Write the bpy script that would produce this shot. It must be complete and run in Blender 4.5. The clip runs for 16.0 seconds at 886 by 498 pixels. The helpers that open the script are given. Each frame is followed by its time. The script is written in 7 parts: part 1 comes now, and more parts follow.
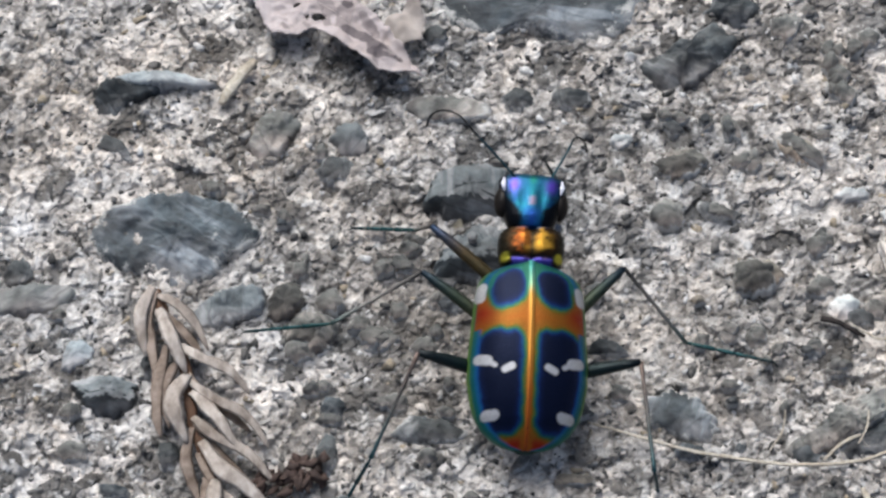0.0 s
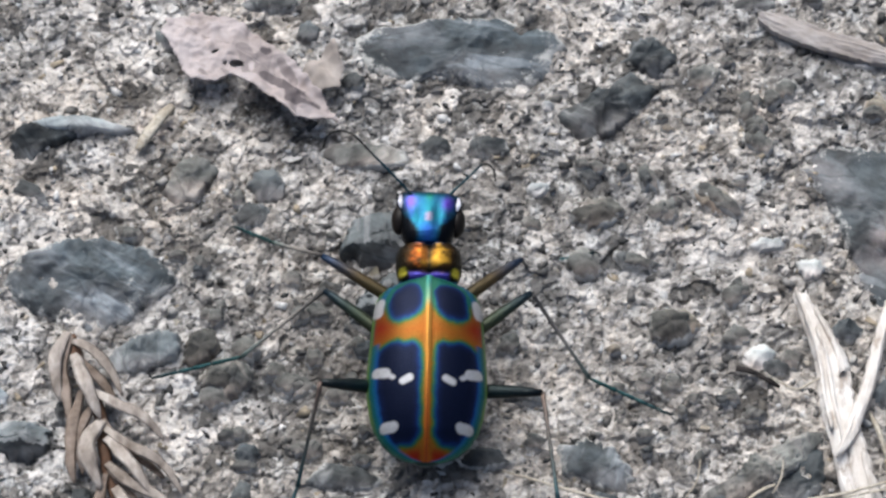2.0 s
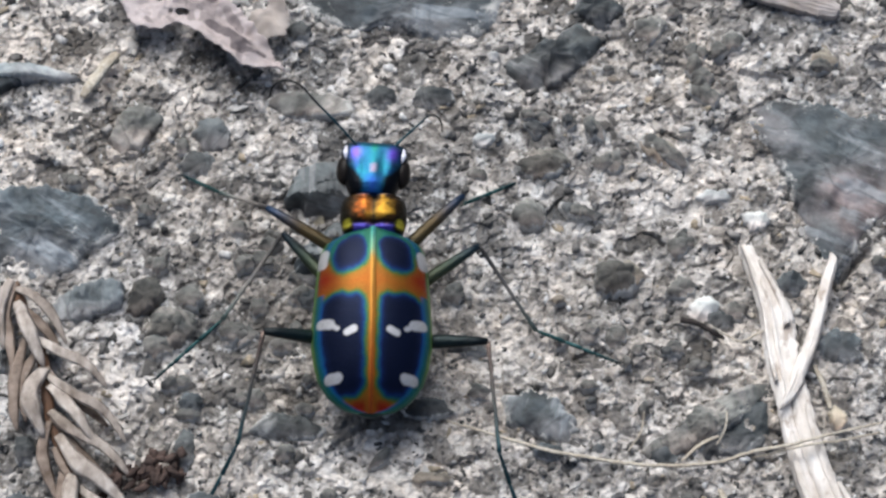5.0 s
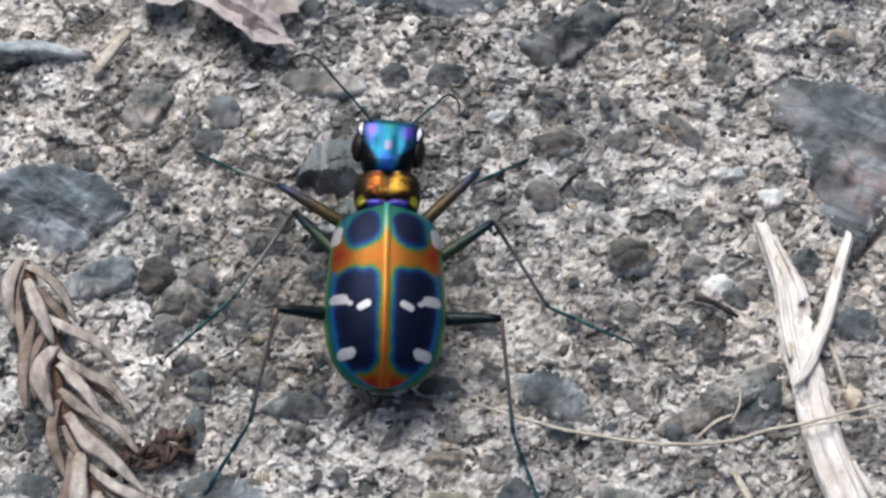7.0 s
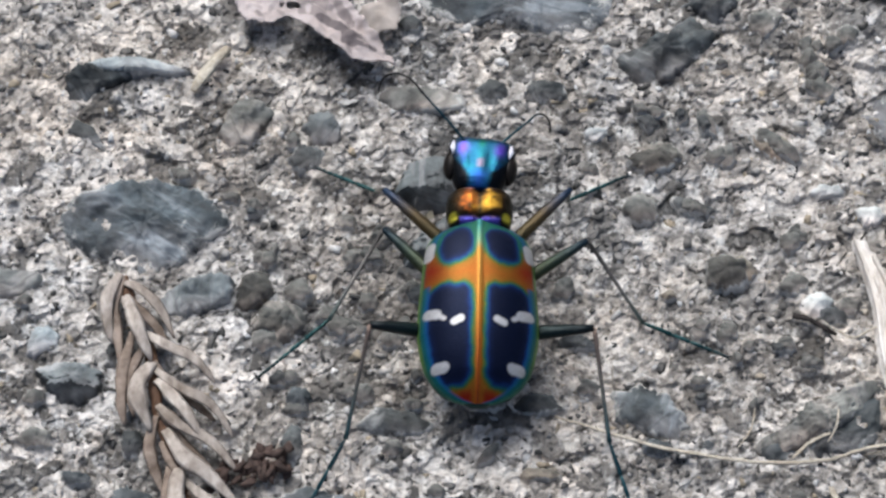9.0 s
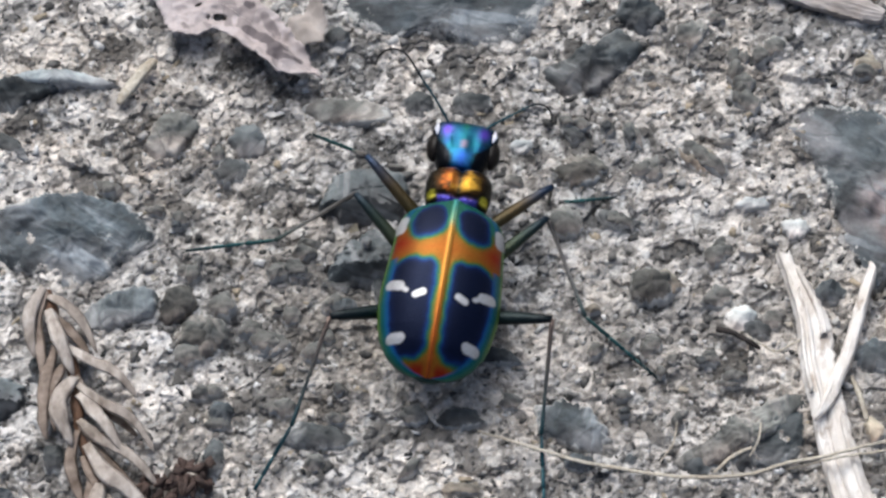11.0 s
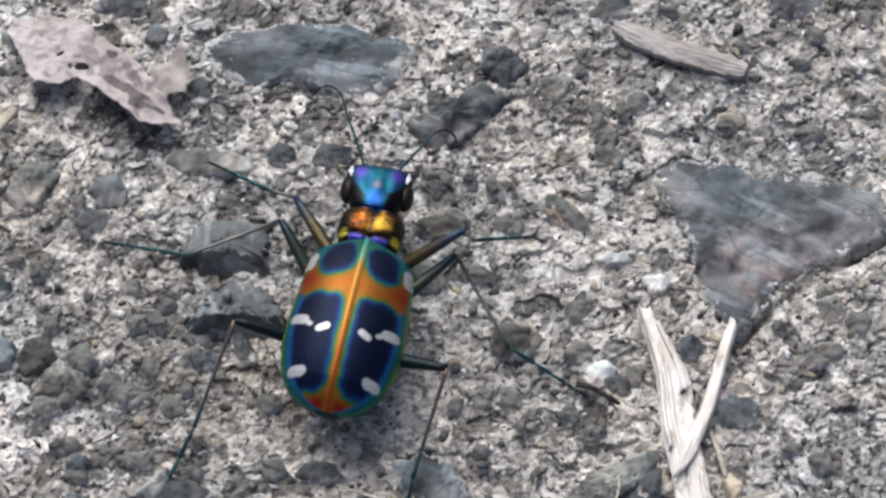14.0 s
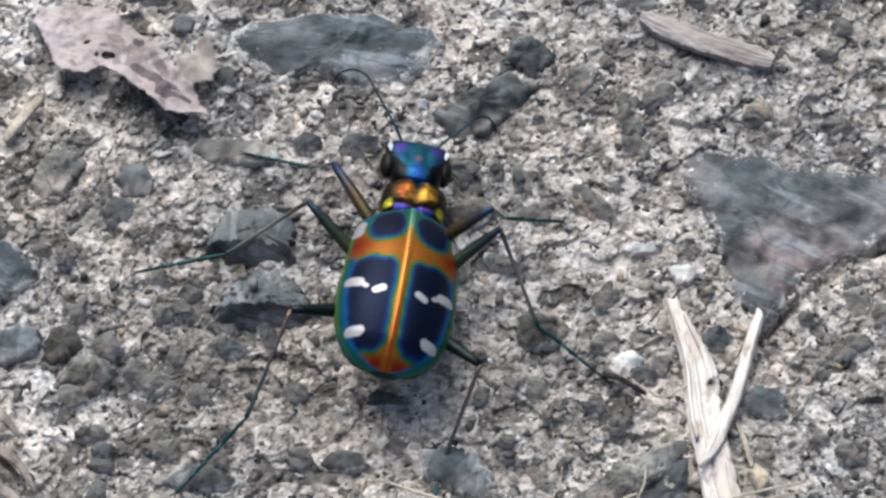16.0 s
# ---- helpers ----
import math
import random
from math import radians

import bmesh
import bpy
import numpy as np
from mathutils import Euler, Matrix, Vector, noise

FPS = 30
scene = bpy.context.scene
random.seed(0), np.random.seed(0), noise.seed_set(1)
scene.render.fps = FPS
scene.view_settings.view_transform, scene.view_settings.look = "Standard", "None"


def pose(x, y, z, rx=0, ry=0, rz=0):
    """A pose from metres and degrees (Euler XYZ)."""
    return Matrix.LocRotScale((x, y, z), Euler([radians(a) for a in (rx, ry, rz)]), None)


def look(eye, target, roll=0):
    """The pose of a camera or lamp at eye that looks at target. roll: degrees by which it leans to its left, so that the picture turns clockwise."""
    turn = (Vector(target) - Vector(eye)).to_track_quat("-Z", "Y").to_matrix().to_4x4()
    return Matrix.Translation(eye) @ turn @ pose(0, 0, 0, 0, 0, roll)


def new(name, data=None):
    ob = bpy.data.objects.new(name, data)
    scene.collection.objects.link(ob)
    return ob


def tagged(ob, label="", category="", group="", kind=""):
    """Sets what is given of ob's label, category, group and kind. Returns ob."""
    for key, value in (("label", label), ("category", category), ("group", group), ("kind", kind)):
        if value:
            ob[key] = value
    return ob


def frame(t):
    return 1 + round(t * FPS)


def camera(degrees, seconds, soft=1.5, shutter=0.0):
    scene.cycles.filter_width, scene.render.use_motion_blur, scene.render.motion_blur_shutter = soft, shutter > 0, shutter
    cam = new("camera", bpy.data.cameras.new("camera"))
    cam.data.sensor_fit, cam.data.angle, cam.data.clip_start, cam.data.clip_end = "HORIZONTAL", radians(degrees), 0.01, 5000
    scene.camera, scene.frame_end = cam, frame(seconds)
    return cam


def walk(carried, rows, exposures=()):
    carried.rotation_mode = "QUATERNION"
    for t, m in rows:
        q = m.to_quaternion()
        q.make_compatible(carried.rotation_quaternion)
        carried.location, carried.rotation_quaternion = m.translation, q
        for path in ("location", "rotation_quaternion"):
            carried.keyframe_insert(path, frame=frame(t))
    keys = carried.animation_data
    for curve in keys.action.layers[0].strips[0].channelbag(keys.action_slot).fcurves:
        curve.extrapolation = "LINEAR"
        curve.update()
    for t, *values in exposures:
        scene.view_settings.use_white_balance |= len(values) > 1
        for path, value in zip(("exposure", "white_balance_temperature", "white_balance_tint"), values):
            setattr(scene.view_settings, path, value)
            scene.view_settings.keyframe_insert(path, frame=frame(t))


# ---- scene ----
# All shapes below are worked out in millimetres; MM brings them to metres.
MM = 0.001
cam = camera(14.0, 16.0, soft=2.65)
walk(cam, [
    (0, pose(-0.00073, -0.12217, 0.21654, 29.488, 1.089, -0.285)),
    (0.5, pose(-0.00008, -0.12193, 0.21645, 29.845, 0.880, -0.128)),
    (1, pose(-0.00111, -0.12245, 0.21626, 30.223, 0.388, -0.316)),
    (1.5, pose(0.00023, -0.12226, 0.21666, 30.423, 0.346, -0.296)),
    (2, pose(-0.00028, -0.12215, 0.21643, 30.249, -0.181, -0.531)),
    (2.5, pose(0.00081, -0.12261, 0.21645, 30.243, -0.083, -0.523)),
    (3, pose(-0.00008, -0.12260, 0.21612, 30.000, -0.068, -0.470)),
    (3.5, pose(0.00004, -0.12231, 0.21625, 29.834, -0.245, -0.625)),
    (4, pose(-0.00126, -0.12178, 0.21665, 29.888, -0.917, -0.726)),
    (4.5, pose(-0.00030, -0.12215, 0.21654, 29.770, -1.056, -0.803)),
    (4.7, pose(-0.00052, -0.12251, 0.21624, 29.698, -1.142, -0.748)),
    (6.8, pose(0.00175, -0.12243, 0.21421, 29.360, -0.598, -0.376)),
    (7, pose(0.00180, -0.12264, 0.21402, 29.475, -0.515, -0.344)),
    (7.5, pose(0.00150, -0.12252, 0.21413, 28.997, -0.174, -0.204)),
    (8, pose(0.00186, -0.12211, 0.21428, 28.871, 0.197, 0.220)),
    (8.5, pose(0.00258, -0.12132, 0.21478, 29.134, 0.525, 0.412)),
    (9, pose(0.00258, -0.12225, 0.21419, 29.648, 0.919, 0.636)),
    (9.5, pose(0.00427, -0.12219, 0.21428, 29.777, 1.146, 0.738)),
    (9.7, pose(0.00489, -0.12173, 0.21438, 29.840, 0.785, 0.482)),
    (11.8, pose(0.00996, -0.11816, 0.21528, 29.208, 1.167, 0.950)),
    (12, pose(0.01032, -0.11743, 0.21561, 29.234, 1.080, 1.006)),
    (12.5, pose(0.01161, -0.11782, 0.21546, 29.920, 0.712, 0.815)),
    (13, pose(0.01062, -0.11847, 0.21500, 30.108, -0.147, 0.191)),
    (13.5, pose(0.00944, -0.11843, 0.21498, 29.896, -0.525, 0.047)),
    (14, pose(0.01023, -0.11817, 0.21521, 29.760, -0.663, 0.132)),
    (14.5, pose(0.00857, -0.11948, 0.21441, 29.838, -0.771, -0.035)),
    (15, pose(0.00942, -0.11809, 0.21504, 29.617, -0.752, 0.173)),
    (15.5, pose(0.00953, -0.11815, 0.21507, 29.781, -0.845, 0.169)),
    (16, pose(0.00938, -0.11876, 0.21456, 29.785, -0.568, 0.408)),
], exposures=[(0.0, 0.55, 5870, 5.8), (16.0, 0.55, 5870, 5.8)])

# ---- light: bright overcast sky ----
world = bpy.data.worlds.new("sky")
scene.world = world
world.use_nodes = True
wn = world.node_tree
sky = wn.nodes.new("ShaderNodeTexSky")
sky.sky_type = "NISHITA"
sky.sun_disc = False
sky.sun_elevation = radians(52)
sky.sun_rotation = radians(337)
sky.air_density = 1.0
sky.dust_density = 8.0
sky.ozone_density = 0.6
wn.links.new(sky.outputs["Color"], wn.nodes["Background"].inputs["Color"])
wn.nodes["Background"].inputs["Strength"].default_value = 0.09
sun_data = bpy.data.lights.new("sun", "SUN")
sun_data.energy = 2.0
sun_data.angle = radians(42)
sun_data.color = (1.0, 0.97, 0.94)
sun = new("sun", sun_data)
sun.matrix_world = look((-0.22, 0.5, 0.92), (0, 0, 0))


# ---- materials ----
def nodes_of(name, rough=0.8, metal=0.0, spec=0.3):
    m = bpy.data.materials.new(name)
    m.use_nodes = True
    nt = m.node_tree
    b = nt.nodes["Principled BSDF"]
    b.inputs["Roughness"].default_value = rough
    b.inputs["Metallic"].default_value = metal
    b.inputs["Specular IOR Level"].default_value = spec
    return m, nt, b


def node(nt, kind, **values):
    n = nt.nodes.new(kind)
    for k, v in values.items():
        n.inputs[k].default_value = v
    return n


def ramp(nt, fac, stops):
    r = nt.nodes.new("ShaderNodeValToRGB")
    while len(r.color_ramp.elements) < len(stops):
        r.color_ramp.elements.new(0.5)
    for e, (p, c) in zip(r.color_ramp.elements, stops):
        e.position, e.color = p, (*c, 1)
    nt.links.new(fac, r.inputs["Fac"])
    return r.outputs["Color"]


def mix(nt, fac, a, b, how="MIX"):
    m = nt.nodes.new("ShaderNodeMix")
    m.data_type, m.blend_type = "RGBA", how
    for s, v in ((0, fac), (6, a), (7, b)):
        if isinstance(v, (int, float)):
            m.inputs[s].default_value = v
        elif isinstance(v, tuple):
            m.inputs[s].default_value = (*v, 1)
        else:
            nt.links.new(v, m.inputs[s])
    return m.outputs[2]


def noise_of(nt, per_mm, detail=4.0, rough=0.6, stretch=None, local=True):
    tc = nt.nodes.new("ShaderNodeTexCoord")
    n = node(nt, "ShaderNodeTexNoise", Scale=per_mm * 1000, Detail=detail, Roughness=rough)
    out = tc.outputs["Object"]
    if stretch:
        mp = nt.nodes.new("ShaderNodeMapping")
        mp.inputs["Scale"].default_value = stretch
        nt.links.new(out, mp.inputs["Vector"])
        out = mp.outputs["Vector"]
    nt.links.new(out, n.inputs["Vector"])
    return n.outputs["Fac"]


def bump(nt, b, height, mm, strength=1.0):
    bp = node(nt, "ShaderNodeBump", Strength=strength, Distance=mm * MM)
    nt.links.new(height, bp.inputs["Height"])
    nt.links.new(bp.outputs["Normal"], b.inputs["Normal"])


def grey(v, warm=0.0):
    return (v * (1 + warm), v, v * (1 - warm))


def concrete_material():
    m, nt, b = nodes_of("weathered_concrete", 0.92, spec=0.15)
    at = nt.nodes.new("ShaderNodeAttribute")
    at.attribute_name = "tint"
    fine = noise_of(nt, 1.5, 4, 0.65)
    flecks = noise_of(nt, 0.7, 5, 0.7)
    big = noise_of(nt, 0.05, 3, 0.5)
    c = ramp(nt, fine, [(0.32, grey(0.55, 0.03)), (0.5, grey(0.88, 0.02)), (0.66, grey(1.0))])
    c = mix(nt, 1.0, at.outputs["Color"], c, "MULTIPLY")
    crust = ramp(nt, flecks, [(0.55, grey(0.0)), (0.66, grey(0.6))])
    c = mix(nt, crust, c, (0.72, 0.71, 0.69))
    dirt = ramp(nt, noise_of(nt, 0.6, 5, 0.7, (1.0, 1.0, 1.0)), [(0.34, grey(0.7)), (0.42, grey(0.0))])
    c = mix(nt, dirt, c, (0.1, 0.088, 0.077))
    e = ramp(nt, big, [(0.4, (1.0, 1.0, 1.0)), (0.62, (0.99, 0.95, 0.9))])
    nt.links.new(mix(nt, 1.0, c, e, "MULTIPLY"), b.inputs["Base Color"])
    bump(nt, b, noise_of(nt, 1.7, 4, 0.7), 0.3)
    return m


def grit_material(name, stops, island=True):
    m, nt, b = nodes_of(name, 0.85, spec=0.25)
    if island:
        g = nt.nodes.new("ShaderNodeNewGeometry").outputs["Random Per Island"]
    else:
        g = nt.nodes.new("ShaderNodeObjectInfo").outputs["Random"]
    c = ramp(nt, g, stops)
    v = ramp(nt, noise_of(nt, 2.2, 4, 0.7), [(0.3, grey(0.55)), (0.7, grey(1.0))])
    nt.links.new(mix(nt, 1.0, c, v, "MULTIPLY"), b.inputs["Base Color"])
    bump(nt, b, noise_of(nt, 4.0, 3, 0.6), 0.12)
    return m


def slate_material(name, dark, light, streak=1.25, rough=0.7, blue=0.055, along=None, blush=0.0, vein=None):
    """Cleaved stone. along: the turn of its streaks in degrees, by chance where none is given;
    blush: pinkish weathering; vein: a pinkish-brown vein, as (turn in degrees, offset, half width and start along it in mm)."""
    m, nt, b = nodes_of(name, rough, spec=0.3)
    tc = nt.nodes.new("ShaderNodeTexCoord")
    mp = nt.nodes.new("ShaderNodeMapping")
    nt.links.new(tc.outputs["Object"], mp.inputs["Vector"])
    if along is None:
        turn = nt.nodes.new("ShaderNodeCombineXYZ")
        mul = nt.nodes.new("ShaderNodeMath")
        mul.operation = "MULTIPLY"
        mul.inputs[1].default_value = 6.0
        nt.links.new(nt.nodes.new("ShaderNodeObjectInfo").outputs["Random"], mul.inputs[0])
        nt.links.new(mul.outputs[0], turn.inputs["Z"])
        nt.links.new(turn.outputs[0], mp.inputs["Rotation"])
    else:
        mp.inputs["Rotation"].default_value = (0, 0, radians(-along))
    grain = nt.nodes.new("ShaderNodeMapping")
    nt.links.new(mp.outputs["Vector"], grain.inputs["Vector"])
    grain.inputs["Scale"].default_value = (1.0, streak, 1.0)

    def layer(per_mm, detail, distortion=0.0, scale=None):
        n = node(nt, "ShaderNodeTexNoise", Scale=per_mm * 1000, Detail=detail, Roughness=0.56, Distortion=distortion)
        src = grain.outputs["Vector"]
        if scale:
            q = nt.nodes.new("ShaderNodeMapping")
            nt.links.new(mp.outputs["Vector"], q.inputs["Vector"])
            q.inputs["Scale"].default_value = scale
            src = q.outputs["Vector"]
        nt.links.new(src, n.inputs["Vector"])
        return n.outputs["Fac"]

    def tone(v):
        return (v * (1 - blue), v, v * (1 + blue))

    c = ramp(nt, layer(0.22, 7, 0.4), [(0.36, tone(dark * 0.7)), (0.46, tone(dark * 1.35)), (0.53, tone(0.55 * light + 0.45 * dark)), (0.64, tone(light))])
    stain = ramp(nt, noise_of(nt, 0.11, 3, 0.6), [(0.42, (0.93, 1.02, 1.04)), (0.5, (1.0, 1.0, 1.0)), (0.6, (1.3 + blush, 1.16 + 0.5 * blush, 1.1 + 0.55 * blush))])
    c = mix(nt, 1.0, c, stain, "MULTIPLY")
    if vein:
        turn, offset, half, start = vein
        u = Vector((math.cos(radians(turn)), math.sin(radians(turn)), 0)) * 1000
        wander = noise_of(nt, 0.16, 4, 0.6)

        def reach(axis, shift, stops):
            dot = nt.nodes.new("ShaderNodeVectorMath")
            dot.operation = "DOT_PRODUCT"
            nt.links.new(tc.outputs["Object"], dot.inputs[0])
            dot.inputs[1].default_value = axis
            wave = node(nt, "ShaderNodeMath")
            wave.operation = "MULTIPLY_ADD"
            nt.links.new(wander, wave.inputs[0])
            wave.inputs[1].default_value = 7.0
            nt.links.new(dot.outputs["Value"], wave.inputs[2])
            span = node(nt, "ShaderNodeMapRange")
            span.inputs["From Min"].default_value = shift + 3.5 - 8
            span.inputs["From Max"].default_value = shift + 3.5 + 8
            nt.links.new(wave.outputs[0], span.inputs["Value"])
            return ramp(nt, span.outputs["Result"], stops)

        w = half / 16
        body = reach((-u.y, u.x, 0), offset, [(0.5 - 1.3 * w, grey(0.0)), (0.5 - 0.8 * w, grey(1.0)), (0.5 + 0.8 * w, grey(1.0)), (0.5 + 1.3 * w, grey(0.0))])
        begin = reach(u, start, [(0.45, grey(0.0)), (0.56, grey(1.0))])
        c = mix(nt, mix(nt, 1.0, body, begin, "MULTIPLY"), c, mix(nt, 1.0, c, (1.55, 1.36, 1.31), "MULTIPLY"))
    # pale scratches and dark partings along the cleavage
    c = mix(nt, ramp(nt, layer(0.26, 6, 0.3, (0.32, 2.3, 1.0)), [(0.55, grey(0.0)), (0.61, grey(0.7))]), c, tone(0.75 * light + 0.14))
    c = mix(nt, ramp(nt, layer(0.1, 3, 0.6, (0.6, 1.5, 1.0)), [(0.484, grey(0.0)), (0.5, grey(0.55)), (0.516, grey(0.0))]), c, tone(dark * 0.5))
    v = ramp(nt, noise_of(nt, 1.3, 4, 0.6), [(0.32, grey(0.72)), (0.62, grey(1.05))])
    c = mix(nt, 1.0, c, v, "MULTIPLY")
    # chalky dust, in patches of their own
    dust = ramp(nt, noise_of(nt, 0.22, 4, 0.65), [(0.53, grey(0.0)), (0.68, grey(0.42))])
    c = mix(nt, dust, c, tone(0.7 * light + 0.16))
    # mortar smeared over the rim, ragged
    film = nt.nodes.new("ShaderNodeAttribute")
    film.attribute_name = "film"
    worn = node(nt, "ShaderNodeMath")
    worn.operation = "MULTIPLY_ADD"
    nt.links.new(noise_of(nt, 0.6, 6, 0.78), worn.inputs[0])
    worn.inputs[1].default_value = 1.15
    nt.links.new(film.outputs["Fac"], worn.inputs[2])
    crust = ramp(nt, worn.outputs[0], [(0.74, grey(0.0)), (0.84, grey(0.8))])
    nt.links.new(mix(nt, crust, c, (0.44, 0.43, 0.41)), b.inputs["Base Color"])
    bump(nt, b, layer(0.7, 6, 0.0, (1.0, 1.3, 1.0)), 0.24)
    return m


def fibre_material(name, a, bcol, per_mm=1.2, stretch=(6.0, 0.6, 6.0), rough=0.75):
    m, nt, b = nodes_of(name, rough, spec=0.25)
    s = noise_of(nt, per_mm, 5, 0.6, stretch)
    p = noise_of(nt, 0.35, 4, 0.6)
    c = ramp(nt, s, [(0.3, a), (0.68, bcol)])
    v = ramp(nt, p, [(0.3, grey(0.62, 0.06)), (0.62, grey(1.0))])
    nt.links.new(mix(nt, 1.0, c, v, "MULTIPLY"), b.inputs["Base Color"])
    bump(nt, b, s, 0.12)
    return m


def shell_material(name, rough, metal, grain=0.03, coat=0.0, spec=0.4):
    m, nt, b = nodes_of(name, rough, metal, spec)
    at = nt.nodes.new("ShaderNodeAttribute")
    at.attribute_name = "tint"
    v = ramp(nt, noise_of(nt, 6.0, 3, 0.6), [(0.3, grey(0.6)), (0.7, grey(0.76))])
    nt.links.new(mix(nt, 1.0, at.outputs["Color"], v, "MULTIPLY"), b.inputs["Base Color"])
    b.inputs["Coat Weight"].default_value = coat
    b.inputs["Coat Roughness"].default_value = 0.15
    bump(nt, b, noise_of(nt, 9.0, 2, 0.5), grain)
    return m


M_CONCRETE = concrete_material()
M_GRIT = grit_material("mixed_grit", [(0.0, grey(0.05, 0.03)), (0.25, grey(0.1, 0.05)), (0.45, grey(0.17, 0.06)), (0.62, grey(0.28, 0.06)), (0.76, grey(0.45, 0.05)),
                                      (0.9, grey(0.66, 0.02)), (0.96, (0.36, 0.3, 0.22))])
M_PEBBLE = grit_material("dark_gravel", [(0.0, grey(0.07, 0.06)), (0.35, grey(0.115, 0.08)), (0.6, grey(0.17, 0.08)), (0.8, grey(0.25, 0.07)), (0.9, grey(0.5, 0.04)), (1.0, (0.3, 0.26, 0.19))], False)
M_SLATE = slate_material("blue_grey_slate", 0.05, 0.16)
M_SLATE_DARK = slate_material("charcoal_slate", 0.04, 0.13, rough=0.65, blue=0.0)
M_WEATHERED = slate_material("weathered_slate_skin", 0.25, 0.4, 2.0, 0.75, 0.0)
# dark slate, also used to paint shade on front faces of raised stones
M_DARK_AND_SHADED = slate_material("dark_and_shaded_slate", 0.036, 0.095, 2.0, 0.65, 0.04)
# near black, with the shade of the slate blade's front face in it
M_SLATE_SHADED = slate_material("shaded_slate", 0.022, 0.05, 2.0, 0.65, 0.04)
M_SLATE_STREAKED = slate_material("streaked_slate", 0.05, 0.145, 2.2, 0.7, 0.06, -28, 0.1, (24, -2.5, 2.2, -2.0))
M_SLATE_BANDED = slate_material("banded_slate", 0.045, 0.125, 1.9, 0.7, 0.1, -6)
M_SLATE_LAYERED = slate_material("layered_slate", 0.045, 0.145, 1.9, 0.7, 0.1, -32)
M_SLATE_MID = slate_material("mid_slate", 0.085, 0.17, 1.4, 0.75, 0.01)
M_CHIP = slate_material("dark_chip", 0.085, 0.23, 1.5, 0.8, -0.09)
M_STONE_BROWN = slate_material("brown_stone", 0.05, 0.16, 1.5, 0.8, -0.12)
M_STONE = slate_material("grey_stone", 0.1, 0.26, 1.5, 0.85, -0.09)
M_STONE_MID = slate_material("light_grey_stone", 0.13, 0.36, 1.3, 0.85, 0.0)
M_STONE_PALE = slate_material("pale_stone", 0.3, 0.6, 1.3, 0.85, -0.02)
M_STONE_TAN = slate_material("tan_stone", 0.13, 0.33, 1.3, 0.85, -0.2)
M_STONE_OCHRE = slate_material("ochre_stone", 0.1, 0.24, 1.3, 0.85, -0.22)
M_STONE_ICE = slate_material("ice_blue_stone", 0.24, 0.38, 1.4, 0.8, 0.03)
M_STONE_SMOOTH = slate_material("smooth_grey_stone", 0.11, 0.18, 1.3, 0.8, 0.0)
M_STONE_UMBER = slate_material("umber_stone", 0.12, 0.22, 1.5, 0.8, -0.05)
M_SLATE_PALE = slate_material("pale_blue_slate", 0.11, 0.25, 1.4, 0.8, 0.02)
M_STONE_OLIVE = slate_material("olive_stone", 0.07, 0.17, 1.3, 0.85, -0.1)
M_CHIP_ORANGE = slate_material("orange_tan_chip", 0.32, 0.6, 1.3, 0.85, -0.24)
M_WHITE_STONE = slate_material("quartz_white", 0.44, 0.6, 1.3, 0.8, -0.05)
M_LEAF = fibre_material("dry_leaf", (0.315, 0.275, 0.272), (0.46, 0.405, 0.4), 0.3, (1.0, 1.0, 1.0))
M_LEAF_FLAP = fibre_material("beige_leaf", (0.24, 0.208, 0.19), (0.39, 0.345, 0.315), 0.4, (1.0, 1.0, 1.0))
leaf_nodes = M_LEAF.node_tree
leaf_base = leaf_nodes.nodes["Principled BSDF"].inputs["Base Color"]
leaf_plain = leaf_base.links[0].from_socket
# patches of its own, taupe and rotted greyish purple, with ragged edges
for patch_name, patch_colour in (("taupe", (0.2, 0.17, 0.168)), ("rot", (0.085, 0.07, 0.074))):
    leaf_patch = leaf_nodes.nodes.new("ShaderNodeAttribute")
    leaf_patch.attribute_name = patch_name
    leaf_edge = node(leaf_nodes, "ShaderNodeMath")
    leaf_edge.operation = "MULTIPLY_ADD"
    leaf_nodes.links.new(noise_of(leaf_nodes, 0.9, 4, 0.6, (1.0, 1.0, 1.0)), leaf_edge.inputs[0])
    leaf_edge.inputs[1].default_value = 0.9
    leaf_nodes.links.new(leaf_patch.outputs["Fac"], leaf_edge.inputs[2])
    leaf_plain = mix(leaf_nodes, ramp(leaf_nodes, leaf_edge.outputs[0], [(0.84, grey(0.0)), (1.0, grey(0.9))]), leaf_plain, patch_colour)
leaf_nodes.links.new(leaf_plain, leaf_base)
M_BARK = fibre_material("dry_bark", (0.26, 0.23, 0.215), (0.4, 0.365, 0.35), 0.5, (0.7, 3.0, 3.0))
M_WOOD = fibre_material("bleached_wood", (0.6, 0.55, 0.505), (0.76, 0.73, 0.7), 0.4, (3.0, 0.5, 3.0))
wood_nodes = M_WOOD.node_tree
wood_base = wood_nodes.nodes["Principled BSDF"].inputs["Base Color"]
wood_stain = ramp(wood_nodes, noise_of(wood_nodes, 0.5, 5, 0.65, (1.6, 0.7, 1.6)), [(0.57, grey(0.0)), (0.66, grey(0.7))])
wood_nodes.links.new(mix(wood_nodes, wood_stain, wood_base.links[0].from_socket, (0.26, 0.2, 0.155)), wood_base)
M_STRAW = fibre_material("dry_straw", (0.34, 0.3, 0.235), (0.58, 0.53, 0.45), 0.8, (4.0, 4.0, 4.0))
M_SCALE = fibre_material("dry_conifer_needle", (0.19, 0.16, 0.14), (0.53, 0.485, 0.45), 0.9, (1.6, 0.8, 1.0))
scale_nodes = M_SCALE.node_tree
